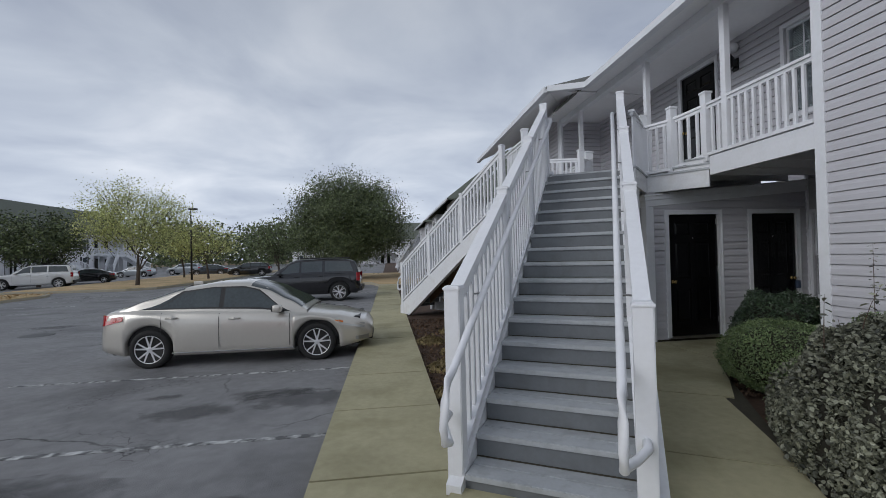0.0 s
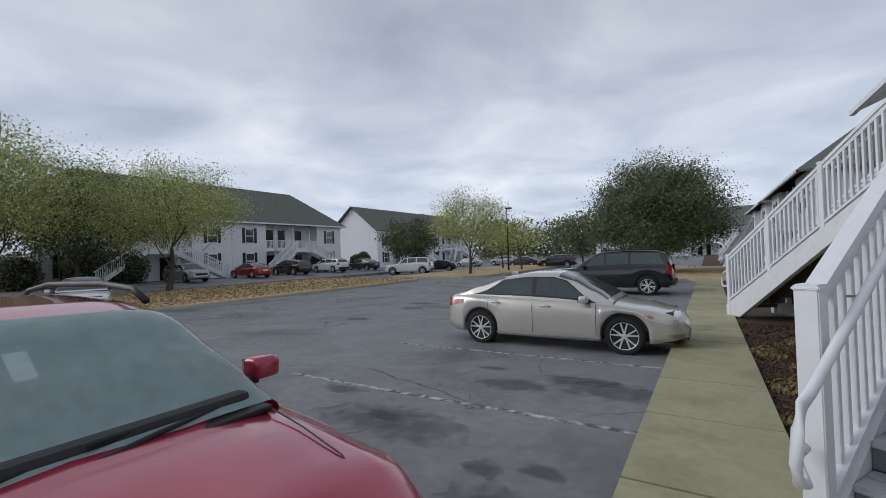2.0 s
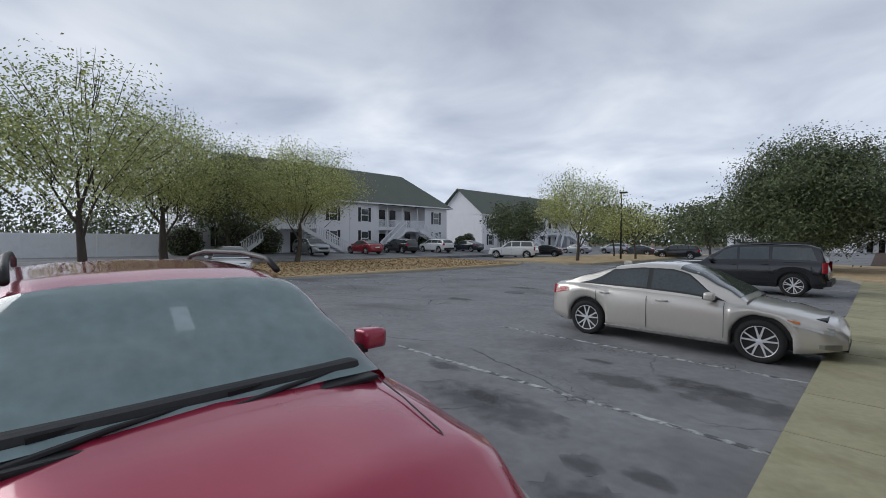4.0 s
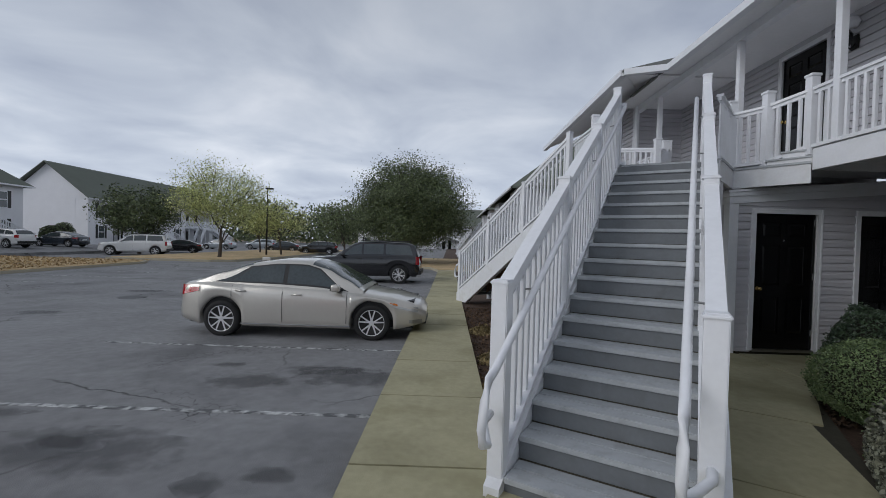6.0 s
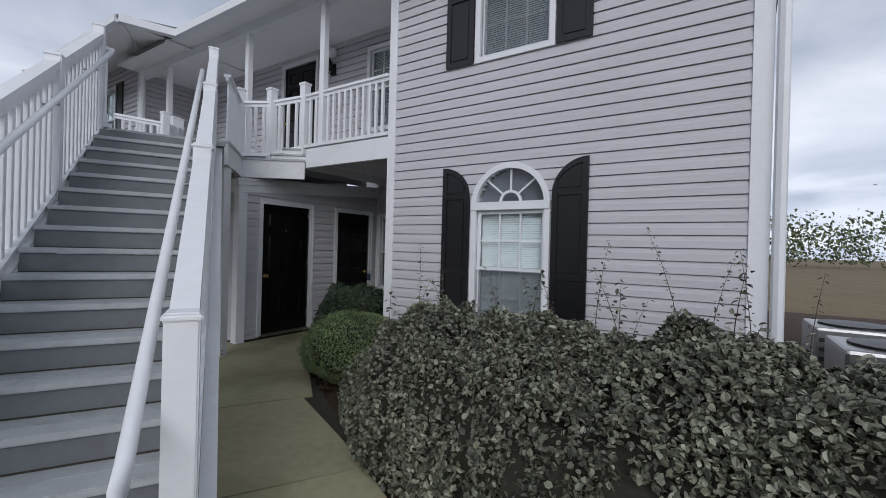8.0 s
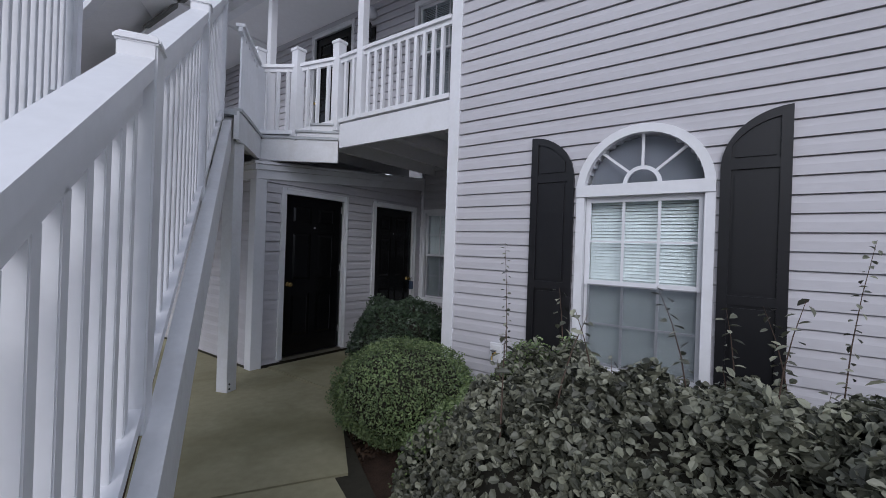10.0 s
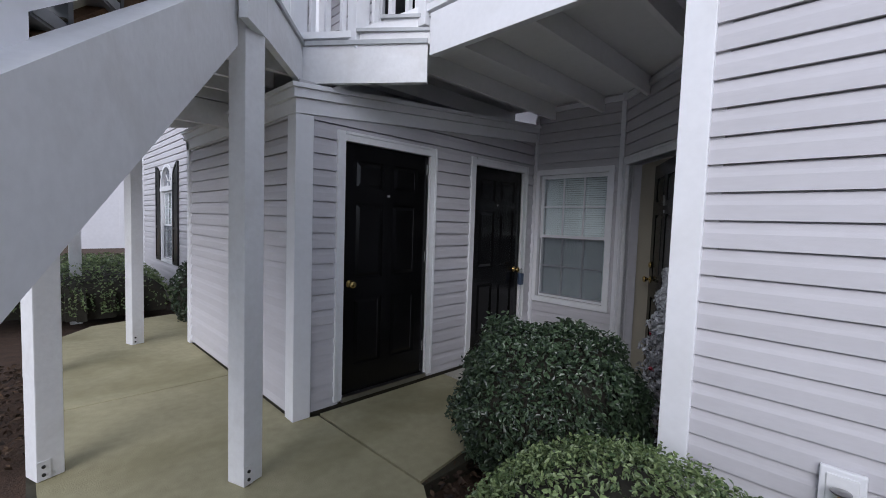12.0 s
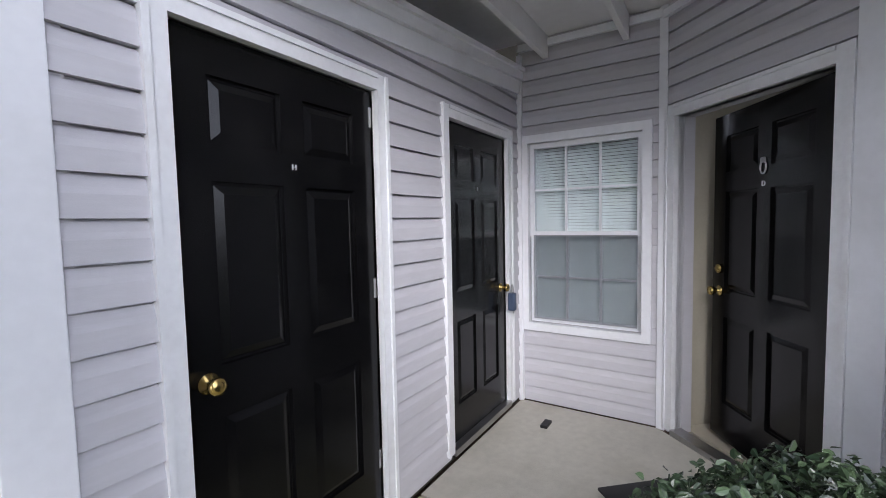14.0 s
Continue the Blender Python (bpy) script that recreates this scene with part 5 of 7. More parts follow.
    for a in ax:
        part("wheel_well", boxed(a - arch + 0.02, a + arch - 0.02, -hw + 0.13, hw - 0.13, R * 1.2, R * 2.25), M_BLACKPLASTIC, root)
        for sg in (1, -1):
            yo = sg * (w(a) - 0.03)
            bm = bmesh.new()
            lathe(bm, [(R * 0.70, -0.20), (R * 0.93, -0.20), (R, -0.17), (R, -0.03), (R * 0.95, -0.003), (R * 0.72, 0.0), (R * 0.70, -0.012)], (a, yo, R), (0, sg, 0), 36)
            wh = part("wheel", bm, M_RUBBER, root, "", True)
            bm = bmesh.new()
            lathe(bm, [(R * 0.60, -0.12), (R * 0.70, -0.12), (R * 0.725, -0.004), (R * 0.69, 0.0), (R * 0.665, -0.03), (R * 0.64, -0.10)], (a, yo, R), (0, sg, 0), 36)
            part("rim", bm, M_ALLOY, wh, "bright alloy rim", True)
            part("brake_disc", (lambda b_: (lathe(b_, [(R * 0.12, -0.115), (R * 0.62, -0.115), (R * 0.62, -0.11), (R * 0.1, -0.11)], (a, yo, R), (0, sg, 0), 24), b_)[1])(bmesh.new()), M_BLACKPLASTIC, wh)
            nsp = spec["spokes"]
            for k in range(nsp):
                t = 2 * math.pi * (k + 0.25) / nsp
                bm = bmesh.new()
                for off in (-0.24, 0.24) if nsp == 5 else (-0.16, 0.16):
                    p = Vector((a + math.cos(t) * R * 0.10, yo - sg * 0.008, R + math.sin(t) * R * 0.10))
                    q = Vector((a + math.cos(t + off) * R * 0.68, yo - sg * 0.006, R + math.sin(t + off) * R * 0.68))
                    d = (q - p).normalized()
                    s_ = d.cross(Vector((0, 1, 0)))
                    hwid = R * 0.036
                    vs = [bm.verts.new(c + s_ * e * hwid * f_ + Vector((0, sg * o, 0))) for c, f_ in ((p, 1.3), (q, 1.0)) for e in (-1, 1) for o in (0.0, -0.02)]
                    for fc in ((0, 2, 6, 4), (1, 3, 7, 5), (0, 1, 5, 4), (2, 3, 7, 6)):
                        bm.faces.new([vs[i] for i in fc])
                bmesh.ops.recalc_face_normals(bm, faces=bm.faces[:])
                part("spoke", bm, M_ALLOY, wh)
            bm = bmesh.new(); lathe(bm, [(R * 0.15, -0.03), (R * 0.14, -0.008), (R * 0.08, -0.003)], (a, yo, R), (0, sg, 0), 16)
            part("hub", bm, M_ALLOY, wh)
    # lamps, mirrors, handles, seams
    for sg in (1, -1):
        def skin(x, z, out):
            t = interp(belt, x)
            return (x, sg * (w(x) * (1.0 if z < t - 0.08 else 0.955) + out), z)
        for nm, x0, x1, z0, z1, m_ in spec["lamps"]:
            bm = bmesh.new()
            n_ = 8
            top_, bot_ = [], []
            for k in range(n_ + 1):
                u = k / n_
                x = x0 + (x1 - x0) * u
                za, zc = z0[0] + (z0[1] - z0[0]) * u, z1[0] + (z1[1] - z1[0]) * u
                top_.append([bm.verts.new(skin(x, zc, 0.006)), bm.verts.new(skin(x, zc, -0.03))])
                bot_.append([bm.verts.new(skin(x, za, 0.008)), bm.verts.new(skin(x, za, -0.03))])
            for k in range(n_):
                bm.faces.new((bot_[k][0], bot_[k + 1][0], top_[k + 1][0], top_[k][0]))
                bm.faces.new((top_[k][0], top_[k + 1][0], top_[k + 1][1], top_[k][1]))
                bm.faces.new((bot_[k][0], bot_[k][1], bot_[k + 1][1], bot_[k + 1][0]))
            bm.faces.new((bot_[0][0], top_[0][0], top_[0][1], bot_[0][1])); bm.faces.new((bot_[-1][0], bot_[-1][1], top_[-1][1], top_[-1][0]))
            bmesh.ops.recalc_face_normals(bm, faces=bm.faces[:])
            part(nm, bm, m_, root)
        mx, mz = spec["mirror"]
        bm = bmesh.new()
        vs0 = box(bm, mx - 0.07, mx + 0.07, sg * (w(mx) + 0.03) if sg > 0 else sg * (w(mx) + 0.19), sg * (w(mx) + 0.19) if sg > 0 else sg * (w(mx) + 0.03), mz - 0.06, mz + 0.06, 0.035)
        mi = part("wing_mirror", bm, paint, root, "", True)
        bm = boxed(mx - 0.082, mx - 0.074, min(sg * (w(mx) + 0.05), sg * (w(mx) + 0.17)), max(sg * (w(mx) + 0.05), sg * (w(mx) + 0.17)), mz - 0.045, mz + 0.045)
        part("mirror_glass", bm, M_CARGLASS, mi)
        bm = bmesh.new(); beam(bm, (mx + 0.02, sg * (w(mx) - 0.09), mz - 0.05), (mx, sg * (w(mx) + 0.06), mz - 0.05), 0.09, 0.045)
        part("mirror_stalk", bm, M_BLACKPLASTIC, mi)
        for x in spec["handles"]:
            z = interp(belt, x) - 0.11
            bm = bmesh.new(); beam(bm, skin(x - 0.09, z, 0.012), skin(x + 0.09, z, 0.012), 0.02, 0.028)
            part("door_handle", bm, paint, root, "", True)
        for x, z0, z1 in spec["seams"]:
            bm = bmesh.new()
            pts = [skin(x, z0 + (z1 - z0) * k / 6, -0.001 if (z0 + (z1 - z0) * k / 6) < interp(belt, x) - 0.1 else -0.008) for k in range(7)]
            for a_, b_ in zip(pts, pts[1:]):
                beam(bm, a_, b_, 0.006, 0.006)
            part("door_seam", bm, M_BLACKPLASTIC, root)
    for nm, q, m_ in spec["extras"]:
        part(nm, boxed(*q, 0.012), m_, root)
    return root


def put_car(ob, x, y, z, heading):
    ob.matrix_world = pose(x, y, z, 0, 0, heading)
    return ob


def paint(name, color, metal=0.35, rough=0.28):
    return mat(name, color, rough, metal=metal, var=0.03, scale=2, coat=1.0)


P_GOLD = paint("champagne_metallic", (0.62, 0.59, 0.535), 0.5, 0.3)
P_RED = paint("dark_red_metallic", (0.43, 0.03, 0.075), 0.3, 0.25)
P_BLACK = paint("black_gloss", (0.008, 0.008, 0.01), 0.1, 0.15)
P_WHITE = paint("white_gloss", (0.78, 0.78, 0.78), 0.0, 0.25)
P_SILVER = paint("silver_metallic", (0.40, 0.43, 0.46), 0.6, 0.3)
P_BRIGHTRED = paint("bright_red", (0.32, 0.02, 0.03), 0.2, 0.25)
P_NAVY = paint("dark_blue_grey", (0.03, 0.04, 0.055), 0.3, 0.25)

SEDAN = dict(name="sedan", tail=-2.12, nose=2.22, half=0.86, wheel=0.315, axles=(1.31, -1.31), low=0.20, crown=0.035, tumble=0.42, cabin_h=0.48,
             belt=[(-2.12, 0.55), (-2.09, 0.86), (-1.95, 0.93), (-1.5, 0.955), (-0.7, 0.915), (0.3, 0.875), (1.05, 0.83), (1.55, 0.765), (1.95, 0.68), (2.13, 0.61), (2.22, 0.48)],
             roof=[(-1.80, 0.945), (-1.35, 1.12), (-0.85, 1.29), (-0.35, 1.355), (0.10, 1.355), (0.45, 1.26), (0.85, 1.05), (1.15, 0.86)],
             plan=[(-2.12, 0.72), (-2.0, 0.86), (-1.6, 0.96), (-0.5, 1.0), (1.0, 1.0), (1.6, 0.94), (2.0, 0.84), (2.22, 0.64)],
             surround=[((-1.50, 0.08), (0.90, 0.08), (0.36, 0.62), (-0.86, 0.62))],
             side_glass=[((-1.22, 0.12), (-0.26, 0.12), (-0.26, 0.585), (-0.82, 0.575)), ((-0.19, 0.12), (0.82, 0.13), (0.35, 0.575), (-0.19, 0.585)), ((-1.45, 0.12), (-1.26, 0.12), (-0.92, 0.50), (-1.02, 0.48))],
             screen=(0.20, 1.06), rear=(-1.66, -0.85), spokes=5, mirror=(0.72, 0.92), handles=(-0.95, 0.02),
             seams=[(-0.23, 0.30, 0.86), (0.88, 0.30, 0.82), (-1.12, 0.55, 0.90)],
             lamps=[("tail_lamp", -2.08, -1.70, (0.70, 0.79), (0.88, 0.88), M_REDLAMP), ("headlamp", 1.66, 2.10, (0.60, 0.50), (0.68, 0.585), M_HEADLAMP), ("side_marker", 1.62, 1.75, (0.665, 0.62), (0.69, 0.655), M_AMBER), ("fog_lamp", 1.95, 2.17, (0.32, 0.30), (0.37, 0.38), M_METAL)],
             extras=[("grille", (2.10, 2.215, -0.28, 0.28, 0.40, 0.50), M_METAL), ("lower_grille", (2.12, 2.225, -0.36, 0.36, 0.25, 0.34), M_BLACKPLASTIC), ("roof_fin", (-0.95, -0.80, -0.02, 0.02, 1.28, 1.36), P_GOLD), ("rear_plate", (-2.135, -2.1, -0.25, 0.25, 0.60, 0.72), M_WHITE), ("sill_strip", (-0.95, 0.95, -0.862, -0.83, 0.245, 0.265), M_METAL), ("sill_strip", (-0.95, 0.95, 0.83, 0.862, 0.245, 0.265), M_METAL)])
SUV = dict(name="large_suv", tail=-2.55, nose=2.55, half=0.98, wheel=0.39, axles=(1.62, -1.65), low=0.30, crown=0.03, tumble=0.22, cabin_h=0.62,
           belt=[(-2.55, 0.70), (-2.52, 1.15), (-2.4, 1.20), (-1.0, 1.20), (0.9, 1.16), (1.4, 1.12), (2.3, 1.04), (2.48, 0.85), (2.55, 0.55)],
           roof=[(-2.48, 1.19), (-2.30, 1.70), (-2.0, 1.80), (-0.8, 1.83), (0.1, 1.80), (0.35, 1.72), (0.8, 1.42), (1.15, 1.14)],
           plan=[(-2.55, 0.88), (-2.4, 0.97), (-1.5, 1.0), (1.5, 1.0), (2.2, 0.95), (2.55, 0.72)],
           side_glass=[((-2.25, 0.1), (-1.05, 0.1), (-1.05, 0.60), (-2.1, 0.60)), ((-0.95, 0.1), (-0.08, 0.1), (-0.08, 0.60), (-0.95, 0.60)), ((0.0, 0.1), (0.98, 0.12), (0.42, 0.58), (0.0, 0.60))],
           screen=(0.22, 1.08), rear=(-2.46, -2.28), spokes=6, mirror=(0.78, 1.22), handles=(-0.85, 0.1),
           seams=[(-0.05, 0.45, 1.15), (1.0, 0.45, 1.10), (-1.0, 0.75, 1.15)],
           lamps=[("tail_lamp", -2.53, -2.38, (0.85, 0.85), (1.2, 1.2), M_REDLAMP), ("headlamp", 2.2, 2.5, (0.80, 0.78), (0.98, 0.92), M_HEADLAMP)],
           extras=[("grille", (2.5, 2.56, -0.5, 0.5, 0.65, 0.95), M_METAL), ("rear_bumper", (-2.62, -2.5, -0.9, 0.9, 0.42, 0.60), M_BLACKPLASTIC), ("roof_rail", (-2.0, 0.0, -0.70, -0.66, 1.82, 1.87), M_BLACKPLASTIC), ("roof_rail", (-2.0, 0.0, 0.66, 0.70, 1.82, 1.87), M_BLACKPLASTIC), ("window_strip", (-0.9, 1.0, -0.90, -0.86, 1.165, 1.18), M_METAL)])
CROSS = dict(name="crossover", tail=-2.2, nose=2.2, half=0.86, wheel=0.34, axles=(1.3, -1.3), low=0.24, crown=0.05, tumble=0.34, cabin_h=0.50,
             belt=[(-2.2, 0.6), (-2.17, 0.98), (-2.0, 1.04), (-0.8, 1.04), (0.5, 1.02), (1.0, 1.00), (1.35, 0.965), (1.9, 0.90), (2.12, 0.76), (2.2, 0.5)],
             roof=[(-2.1, 1.03), (-1.85, 1.36), (-1.5, 1.45), (-0.6, 1.50), (0.25, 1.48), (0.55, 1.43), (0.85, 1.24), (1.22, 1.00)],
             plan=[(-2.2, 0.86), (-2.0, 0.95), (-1.2, 1.0), (1.2, 1.0), (1.75, 0.95), (2.05, 0.82), (2.2, 0.6)],
             side_glass=[((-1.85, 0.1), (-1.15, 0.1), (-1.15, 0.60), (-1.65, 0.58)), ((-1.08, 0.1), (-0.15, 0.1), (-0.15, 0.60), (-1.08, 0.60)), ((-0.07, 0.1), (0.98, 0.12), (0.55, 0.57), (-0.07, 0.60))],
             screen=(0.50, 1.20), rear=(-2.06, -1.83), spokes=5, mirror=(0.80, 1.07), handles=(-0.9, 0.05),
             seams=[(-0.1, 0.35, 1.0), (1.0, 0.35, 0.95)],
             lamps=[("tail_lamp", -2.18, -1.95, (0.8, 0.8), (1.02, 1.03), M_REDLAMP), ("headlamp", 1.75, 2.13, (0.70, 0.62), (0.84, 0.74), M_HEADLAMP)],
             extras=[("grille", (2.14, 2.21, -0.45, 0.45, 0.52, 0.70), M_BLACKPLASTIC), ("rear_bumper", (-2.25, -2.15, -0.75, 0.75, 0.35, 0.55), M_BLACKPLASTIC)])
# Pale base and part opacity put the sky's reflection into the glass colour.
M_REDSCREEN = mat("green_windscreen_painted_haze", (0.40, 0.54, 0.54), 0.04, var=0.22, scale=1.3, spec=0.9, coat=1.0)
M_REDSCREEN.node_tree.nodes["Principled BSDF"].inputs["Alpha"].default_value = 0.6
M_TRIM = mat("dark_grey_cabin_trim", (0.035, 0.036, 0.038), 0.6, var=0.15, scale=8, bump=0.1, bump_scale=200)
M_SEAT = mat("grey_seat_cloth", (0.22, 0.22, 0.225), 0.85, var=0.15, scale=9, bump=0.2, bump_scale=150)
RED = dict(CROSS, name="red_crossover", screen_mat=M_REDSCREEN, see_in=True, nose=2.36,
           belt=CROSS["belt"][:7] + [(1.9, 0.915), (2.2, 0.80), (2.36, 0.5)], plan=CROSS["plan"][:4] + [(1.85, 0.96), (2.15, 0.85), (2.36, 0.62)],
           lamps=[CROSS["lamps"][0], ("headlamp", 1.86, 2.26, (0.70, 0.62), (0.85, 0.75), M_HEADLAMP)],
           extras=[("grille", (2.30, 2.37, -0.45, 0.45, 0.52, 0.70), M_BLACKPLASTIC), CROSS["extras"][1]])

put_car(car(SEDAN, P_GOLD, "champagne metallic sedan parked nose to the pavement", "car"), -2.33, 8.52, lot_z(8.3), 0)
put_car(car(SUV, P_BLACK, "long black sport utility vehicle parked tail to the pavement", "car"), -3.55, 19.95, lot_z(19), 180)
red = put_car(car(RED, P_RED, "dark red crossover parked nose to the pavement", "car"), -2.78, 0.77, LOT, 0)
for sg in (1, -1):
    bm = bmesh.new()
    tube(bm, [(0.38, sg * 0.58, 1.47), (0.22, sg * 0.585, 1.535), (-0.2, sg * 0.59, 1.56), (-1.1, sg * 0.59, 1.55), (-1.5, sg * 0.58, 1.50), (-1.6, sg * 0.58, 1.45)], 0.019, 8)
    part("roof_rail", bm, M_BLACKPLASTIC, red, "black roof rail", True)
for y0, y1 in ((-0.05, 0.60), (-0.62, -0.02)):
    bm = bmesh.new()
    tube(bm, [(1.24, y0, 1.00), (1.20, (y0 + y1) / 2, 1.035), (1.15, y1, 1.045)], [0.016, 0.011, 0.006], 8)
    beam(bm, (1.13, y1, 1.055), (1.17, y0 + 0.1, 1.05), 0.012, 0.018)
    part("wiper", bm, M_BLACKPLASTIC, red, "black wiper arm")
# cabin seen through the windscreen
part("dashboard", boxed(0.62, 1.17, -0.66, 0.66, 0.99, 1.075, 0.03), M_TRIM, red, "dark grey dashboard")
part("cabin_floor", boxed(-1.95, 0.62, -0.70, 0.70, 1.02, 1.04), M_TRIM, red)
for y in (0.36, -0.36):
    st_ = part("front_seat", boxed(-0.32, -0.14, y - 0.24, y + 0.24, 1.04, 1.24, 0.06), M_SEAT, red, "grey cloth seat back")
    part("headrest", boxed(-0.30, -0.19, y - 0.12, y + 0.12, 1.25, 1.40, 0.04), M_SEAT, st_)
bm = bmesh.new()
tube(bm, [(0.42 + 0.07 * math.sin(t), 0.36 + 0.17 * math.cos(t), 1.12 + 0.13 * math.sin(t)) for t in [2 * math.pi * k / 24 for k in range(25)]], 0.014, 8)
beam(bm, (0.42, 0.20, 1.12), (0.42, 0.52, 1.12), 0.03, 0.03)
part("steering_wheel", bm, M_BLACKPLASTIC, red, "black steering wheel", True)
rvm = part("rear_view_mirror", boxed(0.50, 0.53, -0.10, 0.10, 1.325, 1.39, 0.012), M_BLACKPLASTIC, red, "dark rear-view mirror")
part("mirror_mount", boxed(0.53, 0.58, -0.02, 0.02, 1.37, 1.395, 0.005), M_BLACKPLASTIC, rvm)
part("cowl", boxed(1.16, 1.27, -0.70, 0.70, 0.985, 1.012, 0.01), M_BLACKPLASTIC, red, "black plastic cowl")
for sg in (1, -1):
    bm = bmesh.new()
    pts = [(1.20, sg * 0.70, 1.005), (1.5, sg * 0.66, 0.975), (1.8, sg * 0.60, 0.94), (2.05, sg * 0.50, 0.86)]
    tube(bm, [(a, b, c - 0.002) for a, b, c in pts], 0.0035, 6)
    part("bonnet_seam", bm, M_BLACKPLASTIC, red)
bm = bmesh.new(); slab3(bm, [(0.70, 0.02, 1.345), (0.70, -0.05, 1.345), (0.84, -0.05, 1.26), (0.84, 0.02, 1.26)], 0.004)
part("paper_tag", bm, M_WHITE, red, "white paper tag behind the windscreen")

far_cars = [
    (CROSS, P_SILVER, "silver-blue minivan parked in the far row", -35, 18.3, 0.08, 0), (SEDAN, P_BRIGHTRED, "bright red saloon parked in the far row", -35, 23.9, 0.08, 180),
    (CROSS, P_BLACK, "black crossover parked in the far row", -35, 28.3, 0.08, 180), (CROSS, P_WHITE, "white crossover parked in the far row", -35, 33.4, 0.08, 180),
    (SEDAN, P_NAVY, "dark saloon parked in the far row", -35, 38.7, 0.08, 180), (SUV, P_WHITE, "white boxy off-roader beside the island", -27, 37.2, -0.4, 200),
    (SEDAN, P_BLACK, "black saloon behind the off-roader", -27.5, 44, -0.4, 200), (SEDAN, P_WHITE, "white saloon at the island kerb", -20.6, 7.0, -0.23, -20),
    (SEDAN, P_NAVY, "dark saloon parked beyond the island", -21.5, 56, -0.4, 190), (CROSS, P_BLACK, "dark crossover parked beyond the island", -15, 50, -0.4, 190),
    (SEDAN, P_WHITE, "white saloon far across the car park", -11, 58, -0.4, 190), (SEDAN, P_BRIGHTRED, "red saloon beyond the black vehicle", -4.0, 47, -0.4, 90),
    (CROSS, P_SILVER, "grey crossover far across the car park", -27, 62, -0.4, 180), (SEDAN, P_SILVER, "silver saloon far across the car park", -31, 58, -0.4, 180),
    (SEDAN, P_NAVY, "dark saloon by the white fence", -47, 9.2, 0.08, 90)]
made_cars = {}
for spec, pm, lab, x, y, z, hd in far_cars:
    key = (spec["name"], pm.name)
    if key in made_cars:
        c = copy_thing(made_cars[key], pose(x, y, z, 0, 0, hd))
        c["label"] = lab
    else:
        c = put_car(car(spec, pm, lab, "car", "parked cars"), x, y, z, hd)
        made_cars[key] = c


# ---- plants ----
M_LEAF_LORO = leaf_mat("grey_purple_leaf", (0.02, 0.023, 0.016), (0.29, 0.30, 0.222), 0.5)
M_LEAF_LIME = leaf_mat("fresh_green_leaf", (0.06, 0.13, 0.025), (0.17, 0.28, 0.06), 0.45)
M_LEAF_BOX = leaf_mat("boxwood_leaf", (0.055, 0.10, 0.035), (0.27, 0.35, 0.15), 0.4)
M_LEAF_DARK = leaf_mat("dark_glossy_leaf", (0.008, 0.018, 0.010), (0.075, 0.115, 0.06), 0.3, 0.6)
M_LEAF_OAK = leaf_mat("live_oak_leaf", (0.026, 0.042, 0.016), (0.17, 0.21, 0.085), 0.5)
M_LEAF_YEL = leaf_mat("yellow_green_leaf", (0.23, 0.27, 0.085), (0.62, 0.64, 0.26), 0.55)
M_LEAF_SILVER = leaf_mat("silver_leaf", (0.30, 0.31, 0.32), (0.75, 0.76, 0.78), 0.35)
M_LEAF_PURPLE = leaf_mat("wine_purple_leaf", (0.035, 0.018, 0.02), (0.12, 0.05, 0.055), 0.45)
# Dark tone of the solid cores: the shade inside the foliage put into colour.
M_CORE = mat("painted_inner_shade", (0.03, 0.028, 0.02), 0.95, var=0.4, scale=8)
M_TWIG = mat("brown_twig", (0.09, 0.06, 0.045), 0.8, var=0.2, scale=20)
rng = np.random.default_rng(5)


def leaf_mesh(name, pts, dirs, size, material, parent, label="", jitter=0.35, rich=True, wd=0.30):
    """Many small folded leaves in one mesh: pts and the ways they face, sizes in metres."""
    n = len(pts)
    pts, dirs = np.asarray(pts, float), np.asarray(dirs, float)
    nor = dirs + rng.normal(0, jitter, (n, 3))
    nor /= np.linalg.norm(nor, axis=1)[:, None] + 1e-9
    ax = rng.normal(0, 1, (n, 3))
    ax -= nor * (ax * nor).sum(1)[:, None]
    ax /= np.linalg.norm(ax, axis=1)[:, None] + 1e-9
    sd = np.cross(nor, ax)
    s = (size[0] + (size[1] - size[0]) * rng.random(n))[:, None]
    if rich:
        offs = [(-0.5, 0, 0), (-0.2, wd * 0.85, 0.10), (0.2, wd * 0.75, 0.10), (0.55, 0, -0.05), (0.2, -wd * 0.75, 0.10), (-0.2, -wd * 0.85, 0.10)]
        faces = ((0, 1, 2, 3), (0, 3, 4, 5))
    else:
        offs = [(-0.5, 0, 0), (0.0, wd, 0.10), (0.5, 0, 0), (0.0, -wd, 0.10)]
        faces = ((0, 1, 2), (0, 2, 3))
    k = len(offs)
    vs = np.stack([pts + ax * s * a + sd * s * b + nor * s * c for a, b, c in offs], 1).reshape(-1, 3)
    base = (np.arange(n) * k)[:, None]
    fs = np.concatenate([base + np.array(f)[None, :] for f in faces], 0)
    me = bpy.data.meshes.new(name)
    me.from_pydata(vs.tolist(), [], fs.tolist())
    me.materials.append(material)
    ob = new(name, me)
    ob.parent = parent
    if label:
        ob["label"] = label
    return ob


